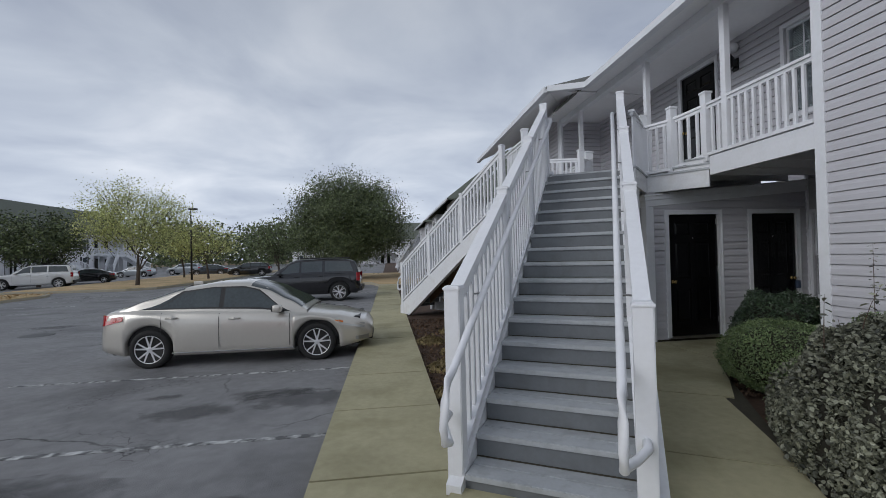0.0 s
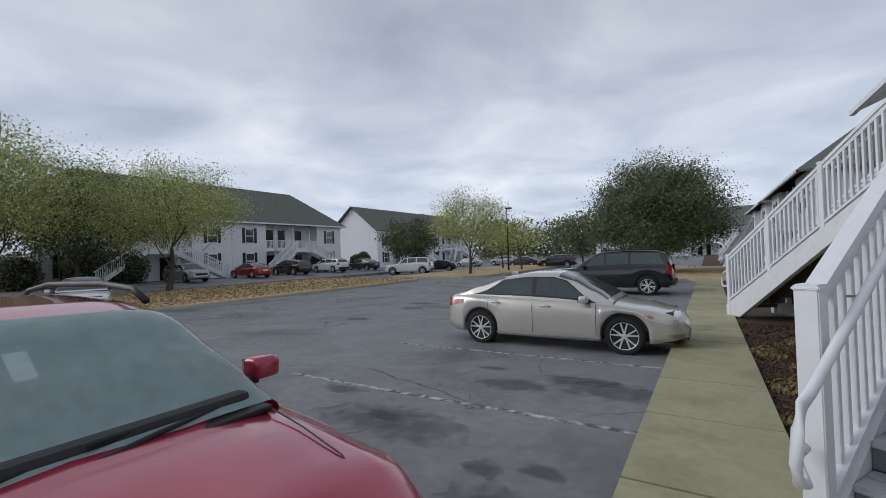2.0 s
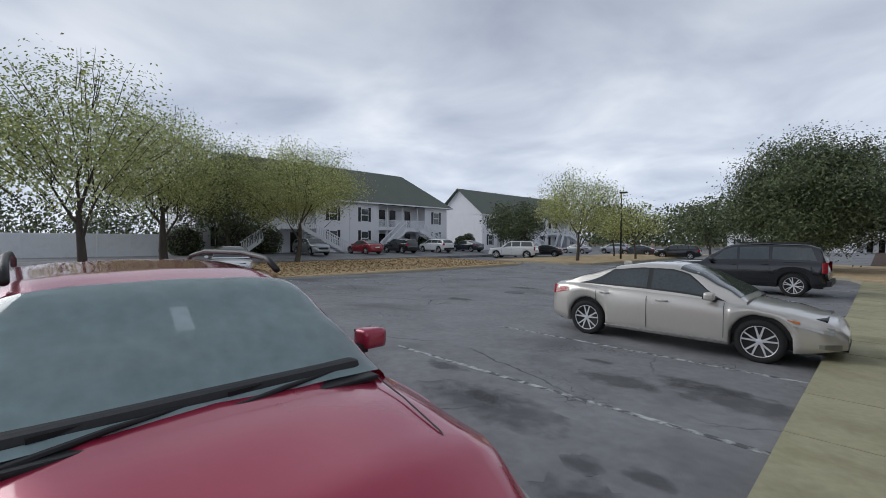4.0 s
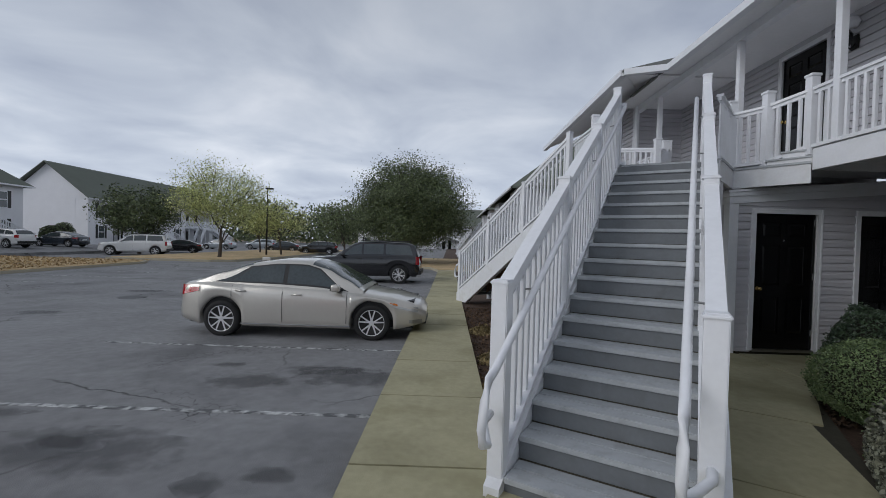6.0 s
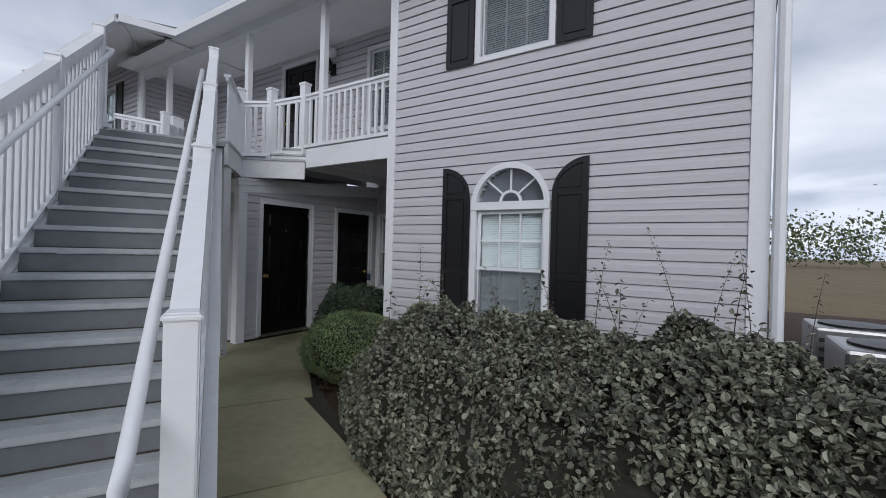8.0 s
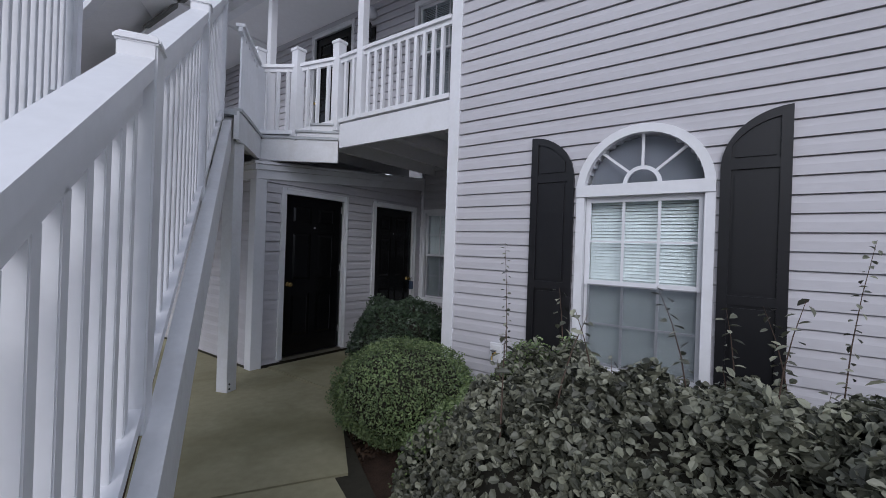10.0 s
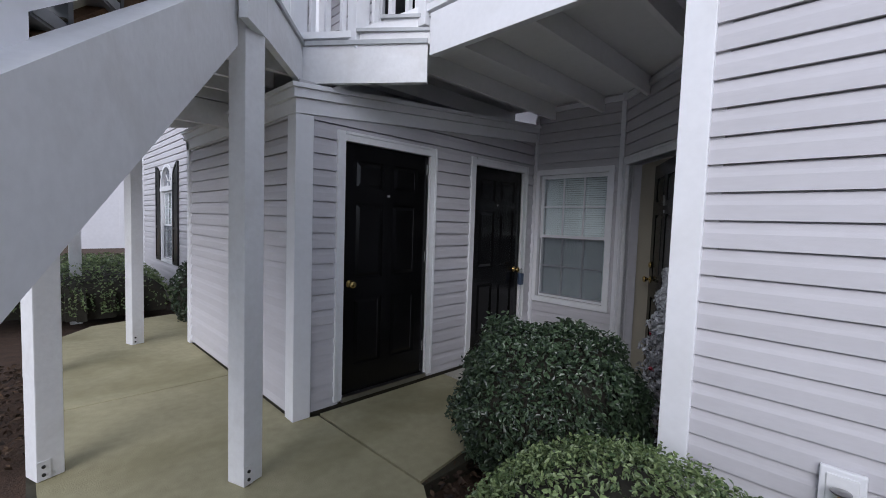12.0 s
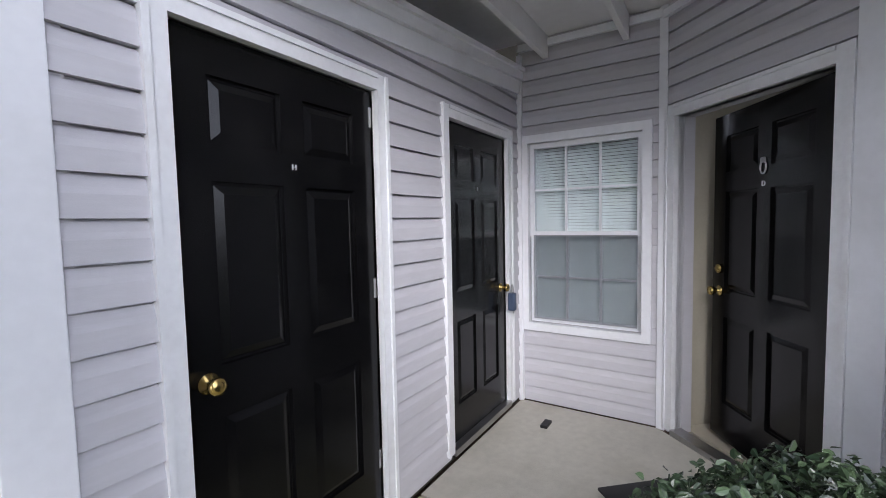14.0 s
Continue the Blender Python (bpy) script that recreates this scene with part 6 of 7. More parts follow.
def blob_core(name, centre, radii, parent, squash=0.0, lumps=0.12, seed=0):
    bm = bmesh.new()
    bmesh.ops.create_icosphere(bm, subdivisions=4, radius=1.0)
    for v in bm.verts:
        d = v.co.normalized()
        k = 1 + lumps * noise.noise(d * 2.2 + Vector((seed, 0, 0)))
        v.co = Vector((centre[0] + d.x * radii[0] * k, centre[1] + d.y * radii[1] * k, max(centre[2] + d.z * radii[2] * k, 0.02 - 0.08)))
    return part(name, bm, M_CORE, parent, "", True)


def round_bush(name, x, y, z, r, h, n, size, material, label, category="shrub", lumps=0.12, seed=0, flat=0.75, group=""):
    """A clipped round shrub: a solid core, coloured dark for the inner shade, under a thick skin of leaves."""
    b = empty(name, pose(x, y, z), label, category, group)
    c = (0, 0, h * 0.48)
    rr = (r, r * 0.95, h * 0.52)
    blob_core("shade_core", c, [q * 0.84 for q in rr], b, 0, lumps, seed)
    d = rng.normal(0, 1, (n, 3))
    d /= np.linalg.norm(d, axis=1)[:, None]
    k = np.array([1 + lumps * noise.noise(Vector(v) * 2.2 + Vector((seed, 0, 0))) + 0.07 * noise.noise(Vector(v) * 7) + 0.05 * noise.noise(Vector(v) * 13) for v in d])
    depth = 1.0 - np.abs(rng.normal(0, 0.07, n)) + 0.04 + 0.05 * (rng.random(n) < 0.06)
    p = d * (k * depth)[:, None] * np.array(rr) + np.array(c)
    keep = p[:, 2] > -0.02
    leaf_mesh("foliage", p[keep], d[keep] * 0.7 + np.array((0, 0, 0.4)), size, material, b, "", 0.8)
    return b


def in_poly(x, y, poly):
    c = False
    for (x0, y0), (x1, y1) in zip(poly, poly[1:] + poly[:1]):
        if (y0 > y) != (y1 > y) and x < (x1 - x0) * (y - y0) / (y1 - y0) + x0:
            c = not c
    return c


def edge_dist(x, y, poly):
    best = 9
    for (x0, y0), (x1, y1) in zip(poly, poly[1:] + poly[:1]):
        dx, dy = x1 - x0, y1 - y0
        t = min(max(((x - x0) * dx + (y - y0) * dy) / (dx * dx + dy * dy), 0), 1)
        best = min(best, math.hypot(x - x0 - t * dx, y - y0 - t * dy))
    return best


def hedge(name, poly, top, n, size, material, label, second=None, shoots=0, rough=0.10, seed=0, base=-0.06, drop=0.0):
    """A loose hedge over a plan polygon with a lumpy top, leafy sides and long shoots."""
    hd = empty(name, pose(poly[0][0], poly[0][1], 0), label, "hedge")
    ox, oy = poly[0]
    xs, ys = [p[0] for p in poly], [p[1] for p in poly]

    def height(x, y):
        e = edge_dist(x, y, poly)
        rim = 1 - math.exp(-e / 0.17)
        low = (1 - drop * 1.35 * min(max((x - 3.45) / 1.1, 0.0), 1.0)) * (1 - drop * 1.0 * min(max((y - 2.9) / 0.55, 0.0), 1.0))
        return (top * low + rough * noise.noise(Vector((x * 1.7 + seed, y * 1.7, 0))) * 1.6 + rough * 0.95 * noise.noise(Vector((x * 5, y * 5, seed)))) * (0.35 + 0.65 * rim)
    bm = bmesh.new()
    grid = {}
    step = 0.11
    nx, ny = int((max(xs) - min(xs)) / step) + 2, int((max(ys) - min(ys)) / step) + 2
    for i in range(nx):
        for j in range(ny):
            x, y = min(xs) + i * step, min(ys) + j * step
            if in_poly(x, y, poly) and edge_dist(x, y, poly) > 0.05:
                grid[i, j] = bm.verts.new((x - ox, y - oy, max(height(x, y) - 0.13, 0.02)))
    for (i, j), v in grid.items():
        q = [(i, j), (i + 1, j), (i + 1, j + 1), (i, j + 1)]
        if all(c in grid for c in q):
            bm.faces.new([grid[c] for c in q])
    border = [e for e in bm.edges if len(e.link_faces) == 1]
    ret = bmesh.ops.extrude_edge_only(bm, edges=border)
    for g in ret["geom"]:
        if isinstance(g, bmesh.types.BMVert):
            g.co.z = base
    # Dark shell below the leaves stands in for the hedge's inner shade.
    part("shade_core", bm, M_CORE, hd, "", False)
    pts, dirs = [], []
    while len(pts) < n:
        x, y = random.uniform(min(xs), max(xs)), random.uniform(min(ys), max(ys))
        if not in_poly(x, y, poly):
            continue
        e = edge_dist(x, y, poly)
        h = height(x, y)
        c = noise.noise(Vector((x * 7.5, y * 7.5, seed + 0.5)))
        if c < -0.08 and random.random() < 0.72:
            continue
        h += 0.07 * c
        if e < 0.16 and random.random() < 0.85:
            for _ in range(4):
                zz = random.uniform(0.03, h)
                if noise.noise(Vector((x * 8, y * 8, zz * 8))) < -0.05 and random.random() < 0.8:
                    continue
                pts.append((x - ox, y - oy, zz))
                dirs.append((random.uniform(-1, 1), random.uniform(-1, 1), 0.5))
        else:
            pts.append((x - ox, y - oy, h - abs(random.gauss(0, 0.075)) + 0.03))
            dirs.append((random.uniform(-0.7, 0.7), random.uniform(-0.7, 0.7), 1))
    pts, dirs = np.array(pts), np.array(dirs)
    if second:
        cx, cy, rad, m2 = second
        far = np.hypot(pts[:, 0] + ox - cx, pts[:, 1] + oy - cy) > rad * (0.6 + 0.8 * rng.random(len(pts)))
        leaf_mesh("foliage", pts[far], dirs[far], size, material, hd, "", 0.85, True, 0.42)
        near_p = np.repeat(pts[~far], 3, 0)
        near_p = near_p + rng.normal(0, 0.014, near_p.shape)
        leaf_mesh("young_foliage", near_p, np.repeat(dirs[~far], 3, 0), (size[0] * 0.6, size[1] * 0.62), m2, hd, "fresh green young leaves", 0.55)
    else:
        leaf_mesh("foliage", pts, dirs, size, material, hd, "", 0.55)
    for s in range(shoots):
        while True:
            x, y = random.uniform(min(xs), max(xs)), random.uniform(min(ys), max(ys))
            if in_poly(x, y, poly) and edge_dist(x, y, poly) > 0.2:
                break
        shoot(hd, x - ox, y - oy, height(x, y) - 0.15, random.uniform(0.18, 0.6), material, size[1] * 1.15)
    return hd


def shoot(parent, x, y, z, length, material, leaf):
    bend = Vector((random.uniform(-0.25, 0.25), random.uniform(-0.25, 0.25), 0))
    pts = [Vector((x, y, z)) + Vector((0, 0, length * k)) + bend * (k * k) * length for k in (0, 0.25, 0.5, 0.75, 1.0)]
    bm = bmesh.new()
    tube(bm, pts, [0.004, 0.0035, 0.003, 0.002, 0.001], 5)
    part("shoot", bm, M_TWIG, parent)
    p, d = [], []
    m = int(length / 0.045) * 2
    for k in range(m):
        u = (k + 0.5) / m * 4
        i = min(int(u), 3)
        c = pts[i].lerp(pts[i + 1], u - i)
        a = k * 2.4
        p.append((c.x + math.cos(a) * leaf * 0.6, c.y + math.sin(a) * leaf * 0.6, c.z))
        d.append((math.cos(a) * 0.4, math.sin(a) * 0.4, 0.9))
    leaf_mesh("shoot_leaves", p, d, (leaf * 0.7, leaf * 1.1), material, parent, "", 0.3)


def tree(name, x, y, z, h, crown_r, crown_z0, n, size, material, label, seed, gaps=0.45, bare=0.0, trunk_r=0.14, lean=0.0):
    """A tapered trunk that forks into limbs and twigs, with clumps of leaves round the twigs' ends."""
    rnd = random.Random(seed)
    t = empty(name, pose(x, y, z), label, "tree")
    bm = bmesh.new()
    tips = []

    def grow(p, d, length, r, depth):
        pts, rad = [p], [r]
        steps = 4
        for k in range(1, steps + 1):
            d = (d + Vector((rnd.uniform(-0.16, 0.16), rnd.uniform(-0.16, 0.16), rnd.uniform(-0.02, 0.12)))).normalized()
            pts.append(pts[-1] + d * length / steps)
            rad.append(r * (1 - 0.5 * k / steps))
        tube(bm, pts, rad, 8 if depth < 2 else 5, False)
        if depth >= 3:
            tips.append(pts[-1]); tips.append(pts[2])
            return
        for k in range(rnd.randint(3, 4) if depth else rnd.randint(4, 6)):
            a = rnd.uniform(0, 2 * math.pi)
            tilt = rnd.uniform(0.45, 1.05)
            nd = Vector((math.cos(a) * math.sin(tilt), math.sin(a) * math.sin(tilt), math.cos(tilt) * (0.85 if depth else 1.0)))
            start = pts[-1] if k < 2 else pts[rnd.randint(2, 4)]
            grow(start, (d * 0.45 + nd).normalized(), length * rnd.uniform(0.55, 0.78), rad[-1] * 0.72, depth + 1)
    grow(Vector((0, 0, -0.1)), Vector((lean, 0, 1)).normalized(), crown_z0 * 1.05, trunk_r, 0)
    cz, ch = (h + crown_z0) / 2, (h - crown_z0) / 2
    part("trunk", bm, M_BARK, t, "", True)
    pts, dirs = [], []
    clumps = []
    for _ in range(int(330 * gaps) + 60):
        d = Vector((rnd.gauss(0, 1), rnd.gauss(0, 1), rnd.gauss(0, 1))).normalized()
        k = rnd.uniform(0.25, 1.0) ** 0.6 * (1 + 0.22 * noise.noise(d * 1.8 + Vector((seed, 0, 0))))
        zz = d.z * ch * k
        clumps.append((Vector((d.x * crown_r * k, d.y * crown_r * k, cz + zz)), d))
    per = max(6, n // len(clumps))
    cr = crown_r * 0.20
    for c, d in clumps:
        thin = 1.0 - bare * max(0.0, (c.z - cz) / ch) ** 0.7 if c.z > cz else 1.0
        for _ in range(int(per * thin)):
            o = Vector((rnd.gauss(0, 1), rnd.gauss(0, 1), rnd.gauss(0, 0.7))) * cr * 0.62
            pts.append(tuple(c + o)); dirs.append(tuple(d + Vector((0, 0, 0.6))))
    leaf_mesh("crown", pts, dirs, size, material, t, "", 0.8, False)
    if clumps:
        bm = bmesh.new()
        for c, d in clumps:
            if rnd.random() < 0.4:
                p0 = Vector((c.x * 0.7, c.y * 0.7, max(crown_z0 * 0.9, c.z - crown_r * 0.28)))
                p1 = c + (d + Vector((rnd.uniform(-0.6, 0.6), rnd.uniform(-0.6, 0.6), 0.4))) * crown_r * (0.05 + 0.12 * bare)
                m_ = (p0 + p1) / 2 + Vector((rnd.uniform(-1, 1), rnd.uniform(-1, 1), 0)) * 0.1
                tube(bm, [p0, m_, p1], [0.022, 0.014, 0.004], 4, False)
        part("branchwork", bm, M_BARK, t)["kind"] = "stuff"
    return t


tree("live_oak", -2.9, 34.5, -0.25, 7.9, 4.6, 1.0, 90000, (0.10, 0.18), M_LEAF_OAK, "dense dark evergreen oak on the island", 3, 0.9, 0.0, 0.26)
tree("oak_tree", -18.0, 34.1, -0.25, 7.7, 3.4, 2.2, 15000, (0.10, 0.18), M_LEAF_YEL, "thin yellow-green oak with bare upper twigs", 11, 0.6, 0.45, 0.16, 0.1)
tree("oak_tree", -30.0, 14.6, -0.1, 8.7, 4.5, 2.7, 36000, (0.09, 0.16), M_LEAF_YEL, "yellow-green oak with bare upper twigs", 23, 0.65, 0.5, 0.22)
tree("oak_tree", -33.0, 6.8, 0.05, 9.4, 5.2, 2.9, 38000, (0.10, 0.17), M_LEAF_YEL, "broad yellow-green oak with bare upper twigs", 37, 0.65, 0.5, 0.28)
tree("oak_tree", -26.0, 2.2, -0.2, 10.0, 4.2, 3.0, 14000, (0.12, 0.2), M_LEAF_YEL, "thin yellow-green oak, half bare", 41, 0.6, 0.6, 0.22)
tree("oak_tree", -36.5, 12.0, 0.08, 8.5, 4.4, 1.6, 7000, (0.2, 0.3), M_LEAF_OAK, "dark green oak before the flats", 47, 0.6, 0.2, 0.22)
tree("oak_tree", -28.2, 39.2, -0.3, 5.9, 3.3, 1.6, 10000, (0.17, 0.27), M_LEAF_OAK, "small dense dark green oak", 53, 0.8, 0.0, 0.16)
tree("oak_tree", -16.2, 42.0, -0.25, 5.4, 2.8, 1.8, 2600, (0.16, 0.26), M_LEAF_YEL, "small thin yellow-green oak tree", 59, 0.5, 0.4, 0.12)
tree("oak_tree", -20.5, 47.0, -0.25, 5.2, 2.6, 1.8, 2600, (0.16, 0.26), M_LEAF_YEL, "small thin yellow-green oak tree", 61, 0.5, 0.4, 0.12)
tree("oak_tree", -12.6, 53.0, -0.3, 6.4, 3.4, 1.6, 4500, (0.2, 0.3), M_LEAF_OAK, "dark green oak beyond the black vehicle", 67, 0.7, 0.2, 0.16)
tree("oak_tree", 7.2, -2.2, -0.08, 3.4, 1.3, 0.3, 16000, (0.07, 0.12), M_LEAF_DARK, "dark glossy evergreen at the building's end", 71, 0.8, 0.0, 0.08)

hedge("loropetalum_hedge", [(2.47, 1.75), (2.84, 2.86), (3.36, 3.55), (3.9, 3.85), (4.78, 3.75), (4.82, -1.4), (2.75, -1.4), (2.3, 0.4)], 0.95, 170000, (0.02, 0.042), M_LEAF_LORO, "loose grey-purple leafed hedge below the window", (4.15, 3.5, 0.62, M_LEAF_BOX), 46, 0.14, 3, drop=0.26)
tall = empty("tall_shoots", pose(4.2, 3.3, 0), "long leafy shoots rising before the shutter", "shrub")
for x, y, L in ((0.1, 0.12, 0.75), (0.25, -1.55, 0.8), (0.1, -2.2, 0.9), (0.3, -2.35, 0.7), (-0.1, -2.6, 0.75), (0.2, -2.9, 0.6), (-0.4, -1.9, 0.6)):
    shoot(tall, x, y, 0.55, L + 0.2, M_LEAF_LORO, 0.038)
hedge("purple_hedge", [(3.3, -0.9), (4.9, -0.9), (6.2, -2.4), (3.6, -2.6)], 1.05, 7000, (0.03, 0.055), M_LEAF_PURPLE, "wine-purple shrub past the building's corner", None, 8, 0.2, 9)
round_bush("boxwood_bush", 4.30, 4.31, -0.03, 0.56, 0.72, 24000, (0.014, 0.025), M_LEAF_BOX, "clipped rounded light green boxwood", seed=2, lumps=0.06)
round_bush("evergreen_bush", 5.08, 5.07, -0.02, 0.53, 0.93, 21000, (0.02, 0.036), M_LEAF_DARK, "dark glossy broad-leafed evergreen bush by the doors", seed=7, lumps=0.22)
hedge("green_hedge", [(3.5, 11.2), (4.7, 11.6), (4.8, 15), (2.6, 15), (2.4, 12.2)], 0.62, 9000, (0.03, 0.05), M_LEAF_BOX, "low clipped green hedge by the far stair", None, 0, 0.05, 13)
round_bush("evergreen_bush", 4.75, 10.35, -0.05, 0.35, 0.9, 2500, (0.035, 0.06), M_LEAF_DARK, "dark evergreen bush at the closet's far corner", seed=4)
for x, y, r, h in ((-40.2, 36.5, 1.0, 2.2), (-41.5, 46, 1.0, 2.4), (-39.5, 16, 1.6, 2.9), (-39.5, 13.4, 1.8, 3.2), (-39.6, 42.5, 0.9, 2.0), (-39.8, 9.5, 1.5, 2.6)):
    round_bush("rounded_shrub", x, y, 0.0, r, h, 1600, (0.12, 0.2), M_LEAF_OAK, "dark clipped shrub before the flats", seed=x, group="far shrubs")

# mulch and straw litter in the bed beside the stairs
litter = tagged(new("mulch_litter"), "loose brown bark chips and dry tufts on the bed", "mulch", kind="stuff")
pts, dirs = [], []
while len(pts) < 5200:
    x, y = random.uniform(0.64, 1.9), random.uniform(3.3, 11.5)
    s_, v_ = x * SU.x + y * SU.y, x * SV.x + y * SV.y
    if v_ < -0.9 or y > 7:
        pts.append((x, y, lot_z(y, -0.075) + random.uniform(0, 0.03))); dirs.append((random.uniform(-0.5, 0.5), random.uniform(-0.5, 0.5), 1))
leaf_mesh("chips", pts, dirs, (0.03, 0.07), leaf_mat("bark_chip", (0.03, 0.018, 0.012), (0.15, 0.09, 0.05), 0.9), litter, "", 0.5, False)
pts, dirs = [], []
for cx, cy, cr in ((0.9, 5.0, 0.22), (0.95, 6.2, 0.25), (1.3, 7.2, 0.3), (0.95, 8.2, 0.3), (1.5, 9.2, 0.3), (0.85, 4.2, 0.15), (1.0, 3.9, 0.12)):
    for _ in range(420):
        a, r = random.uniform(0, 2 * math.pi), cr * math.sqrt(random.random())
        pts.append((cx + r * math.cos(a), cy + r * math.sin(a), lot_z(cy, -0.06) + random.uniform(0, 0.16 * (1 - r / cr) + 0.02))); dirs.append((math.cos(a), math.sin(a), 0.6))
leaf_mesh("dry_tufts", pts, dirs, (0.04, 0.09), leaf_mat("dry_tuft", (0.10, 0.075, 0.03), (0.26, 0.20, 0.09), 0.8), litter, "dry yellow tufts", 0.6, False)
pts = [(random.uniform(3.6, 5.0), random.uniform(4.2, 5.6), random.uniform(-0.06, -0.02)) for _ in range(1600)] + [(random.uniform(2.4, 3.0), random.uniform(7.2, 9.5), random.uniform(-0.06, 0.0)) for _ in range(1200)]
leaf_mesh("dead_leaves", pts, [(0, 0, 1)] * len(pts), (0.03, 0.06), leaf_mat("dead_leaf", (0.02, 0.013, 0.01), (0.10, 0.06, 0.035), 0.9), litter, "", 0.5, False)
straw = tagged(new("pine_straw_litter"), "tufts of dry straw and leaves on the island", "straw", kind="stuff")
pts = [(random.uniform(-30.5, -18.9), random.uniform(-5, 28), -0.23 + random.uniform(0, 0.03)) for _ in range(9000)]
leaf_mesh("straw", pts, [(0, 0, 1)] * len(pts), (0.08, 0.2), leaf_mat("straw_bit", (0.22, 0.14, 0.06), (0.55, 0.40, 0.20), 0.9), straw, "", 0.5, False)
# far tree line; clumps from 150 on are unseen, added for reflections
woods = tagged(new("far_woods"), "line of dark pines and oaks beyond the car park", "woods", kind="stuff")
pts, dirs = [], []
for k in range(290):
    a = radians(random.uniform(-5, 100) if k < 150 else random.uniform(100, 320))
    R_ = random.uniform(115, 160)
    x, y = -R_ * math.sin(a), R_ * math.cos(a)
    hh = random.uniform(6, 13)
    for _ in range(240):
        pts.append((x + random.gauss(0, 2.6), y + random.gauss(0, 2.6), random.uniform(0.5, hh) * 1.0 + random.gauss(0, 0.5))); dirs.append((random.uniform(-1, 1), -1, 0.6))
leaf_mesh("far_foliage", pts, dirs, (0.6, 1.2), M_LEAF_OAK, woods, "", 0.8, False)


# ---- far apartment buildings ----
def apartment(name, modules, m, label, gable=False, detail=True):
    """Two-storey flats: bays with shuttered windows, balconies between them, slanting stairs; front towards local +x."""
    b = empty(name, m, label, "building", "far flats")
    P_, W_ = 15.2, modules * 15.2
    part("wall", boxed(-10, -1.6, 0, W_, -0.3, 5.6), M_FAR, b)
    for k in range(modules):
        y0 = k * P_
        for by in (y0, y0 + P_ - 4.0):
            part("bay_wall", boxed(-1.6, 0, by + 0.02, by + 3.98, -0.3, 5.6), M_FAR, b)
            for z0, z1 in ((0.7, 2.3), (3.4, 4.9)):
                wy = by + 2.0
                wn_ = part("window", boxed(-0.01, 0.05, wy - 0.5, wy + 0.5, z0, z1), M_WHITE, b)
                for j in (0, 1):
                    part("pane", boxed(0.05, 0.056, wy - 0.43, wy + 0.43, z0 + 0.06 + j * (z1 - z0) / 2, z0 - 0.04 + (j + 1) * (z1 - z0) / 2), M_CARGLASS, wn_)
                for s_ in (-1, 1):
                    yy = wy + s_ * 0.68
                    part("shutter", boxed(0.0, 0.04, yy - 0.16, yy + 0.16, z0, z1 + 0.1), M_SHUTTER, b)
        r0, r1 = y0 + 4.0, y0 + P_ - 4.0
        part("balcony", boxed(-1.6, 0.0, r0, r1, 2.5, 2.9), M_WHITE, b)
        for yy in (r0 + 1.2, (r0 + r1) / 2, r1 - 1.2):
            part("post", boxed(-0.12, 0.0, yy - 0.06, yy + 0.06, -0.3, 5.3), M_WHITE, b)
        rl_ = part("railing", boxed(-0.08, -0.02, r0, r1, 3.68, 3.75), M_WHITE, b)
        bm = bmesh.new()
        for q in range(int((r1 - r0) / 0.16)):
            yy = r0 + 0.08 + q * 0.16
            box(bm, -0.07, -0.03, yy - 0.03, yy + 0.03, 2.9, 3.7)
        part("balusters", bm, M_WHITE, rl_)
        for yy in (r0 + 1.6, r0 + 3.2, r1 - 1.6):
            part("door", boxed(-1.6, -1.55, yy - 0.45, yy + 0.45, 2.9, 5.0), M_DOOR, b)
            part("door", boxed(-1.6, -1.55, yy - 0.45, yy + 0.45, 0.0, 2.1), M_DOOR, b)
        mid = (r0 + r1) / 2
        part("landing", boxed(0.0, 1.7, mid - 1.2, mid + 1.2, 2.35, 2.62), M_WHITE, b)
        for s_ in (-1, 1):
            bm = bmesh.new()
            for off in (0.9, 2.0):
                beam(bm, (off, mid + s_ * 1.1, 2.5), (off + 1.6, mid + s_ * 5.2, 0.0), 0.08, 0.34)
                beam(bm, (off, mid + s_ * 1.1, 3.5), (off + 1.6, mid + s_ * 5.2, 1.05), 0.08, 0.09)
                for q in range(26):
                    u = q / 26
                    x_, y_, z_ = off + 1.6 * u, mid + s_ * (1.1 + 4.1 * u), 2.5 - 2.5 * u
                    box(bm, x_ - 0.025, x_ + 0.025, y_ - 0.03, y_ + 0.03, z_ + 0.1, z_ + 0.98)
            part("stair_rail", bm, M_WHITE, b)
            bm = bmesh.new()
            for q in range(14):
                u = (q + 0.5) / 14
                box(bm, 0.94 + 1.6 * u, 1.96 + 1.6 * u, mid + s_ * (1.1 + 4.1 * u) - 0.15, mid + s_ * (1.1 + 4.1 * u) + 0.15, 2.45 - 2.5 * u, 2.5 - 2.5 * u)
            part("stair_treads", bm, M_TREAD, b)
    bm = bmesh.new()
    e0, e1 = -0.6, W_ + 0.6
    hip = 0.0 if gable else 4.5
    slab3(bm, [(0.6, e0, 5.6), (0.6, e1, 5.6), (-5, e1 - hip, 10.0), (-5, e0 + hip, 10.0)], 0.12)
    slab3(bm, [(-10.6, e1, 5.6), (-10.6, e0, 5.6), (-5, e0 + hip, 10.0), (-5, e1 - hip, 10.0)], 0.12)
    for ee, hh in ((e0, e0 + hip), (e1, e1 - hip)):
        slab3(bm, [(0.6, ee, 5.6), (-5, hh, 10.0), (-10.6, ee, 5.6)], 0.12) if not gable else None
    part("roof", bm, M_ROOF_FAR, b)
    part("gutter", boxed(0.5, 0.62, e0, e1, 5.48, 5.62), M_WHITE, b)
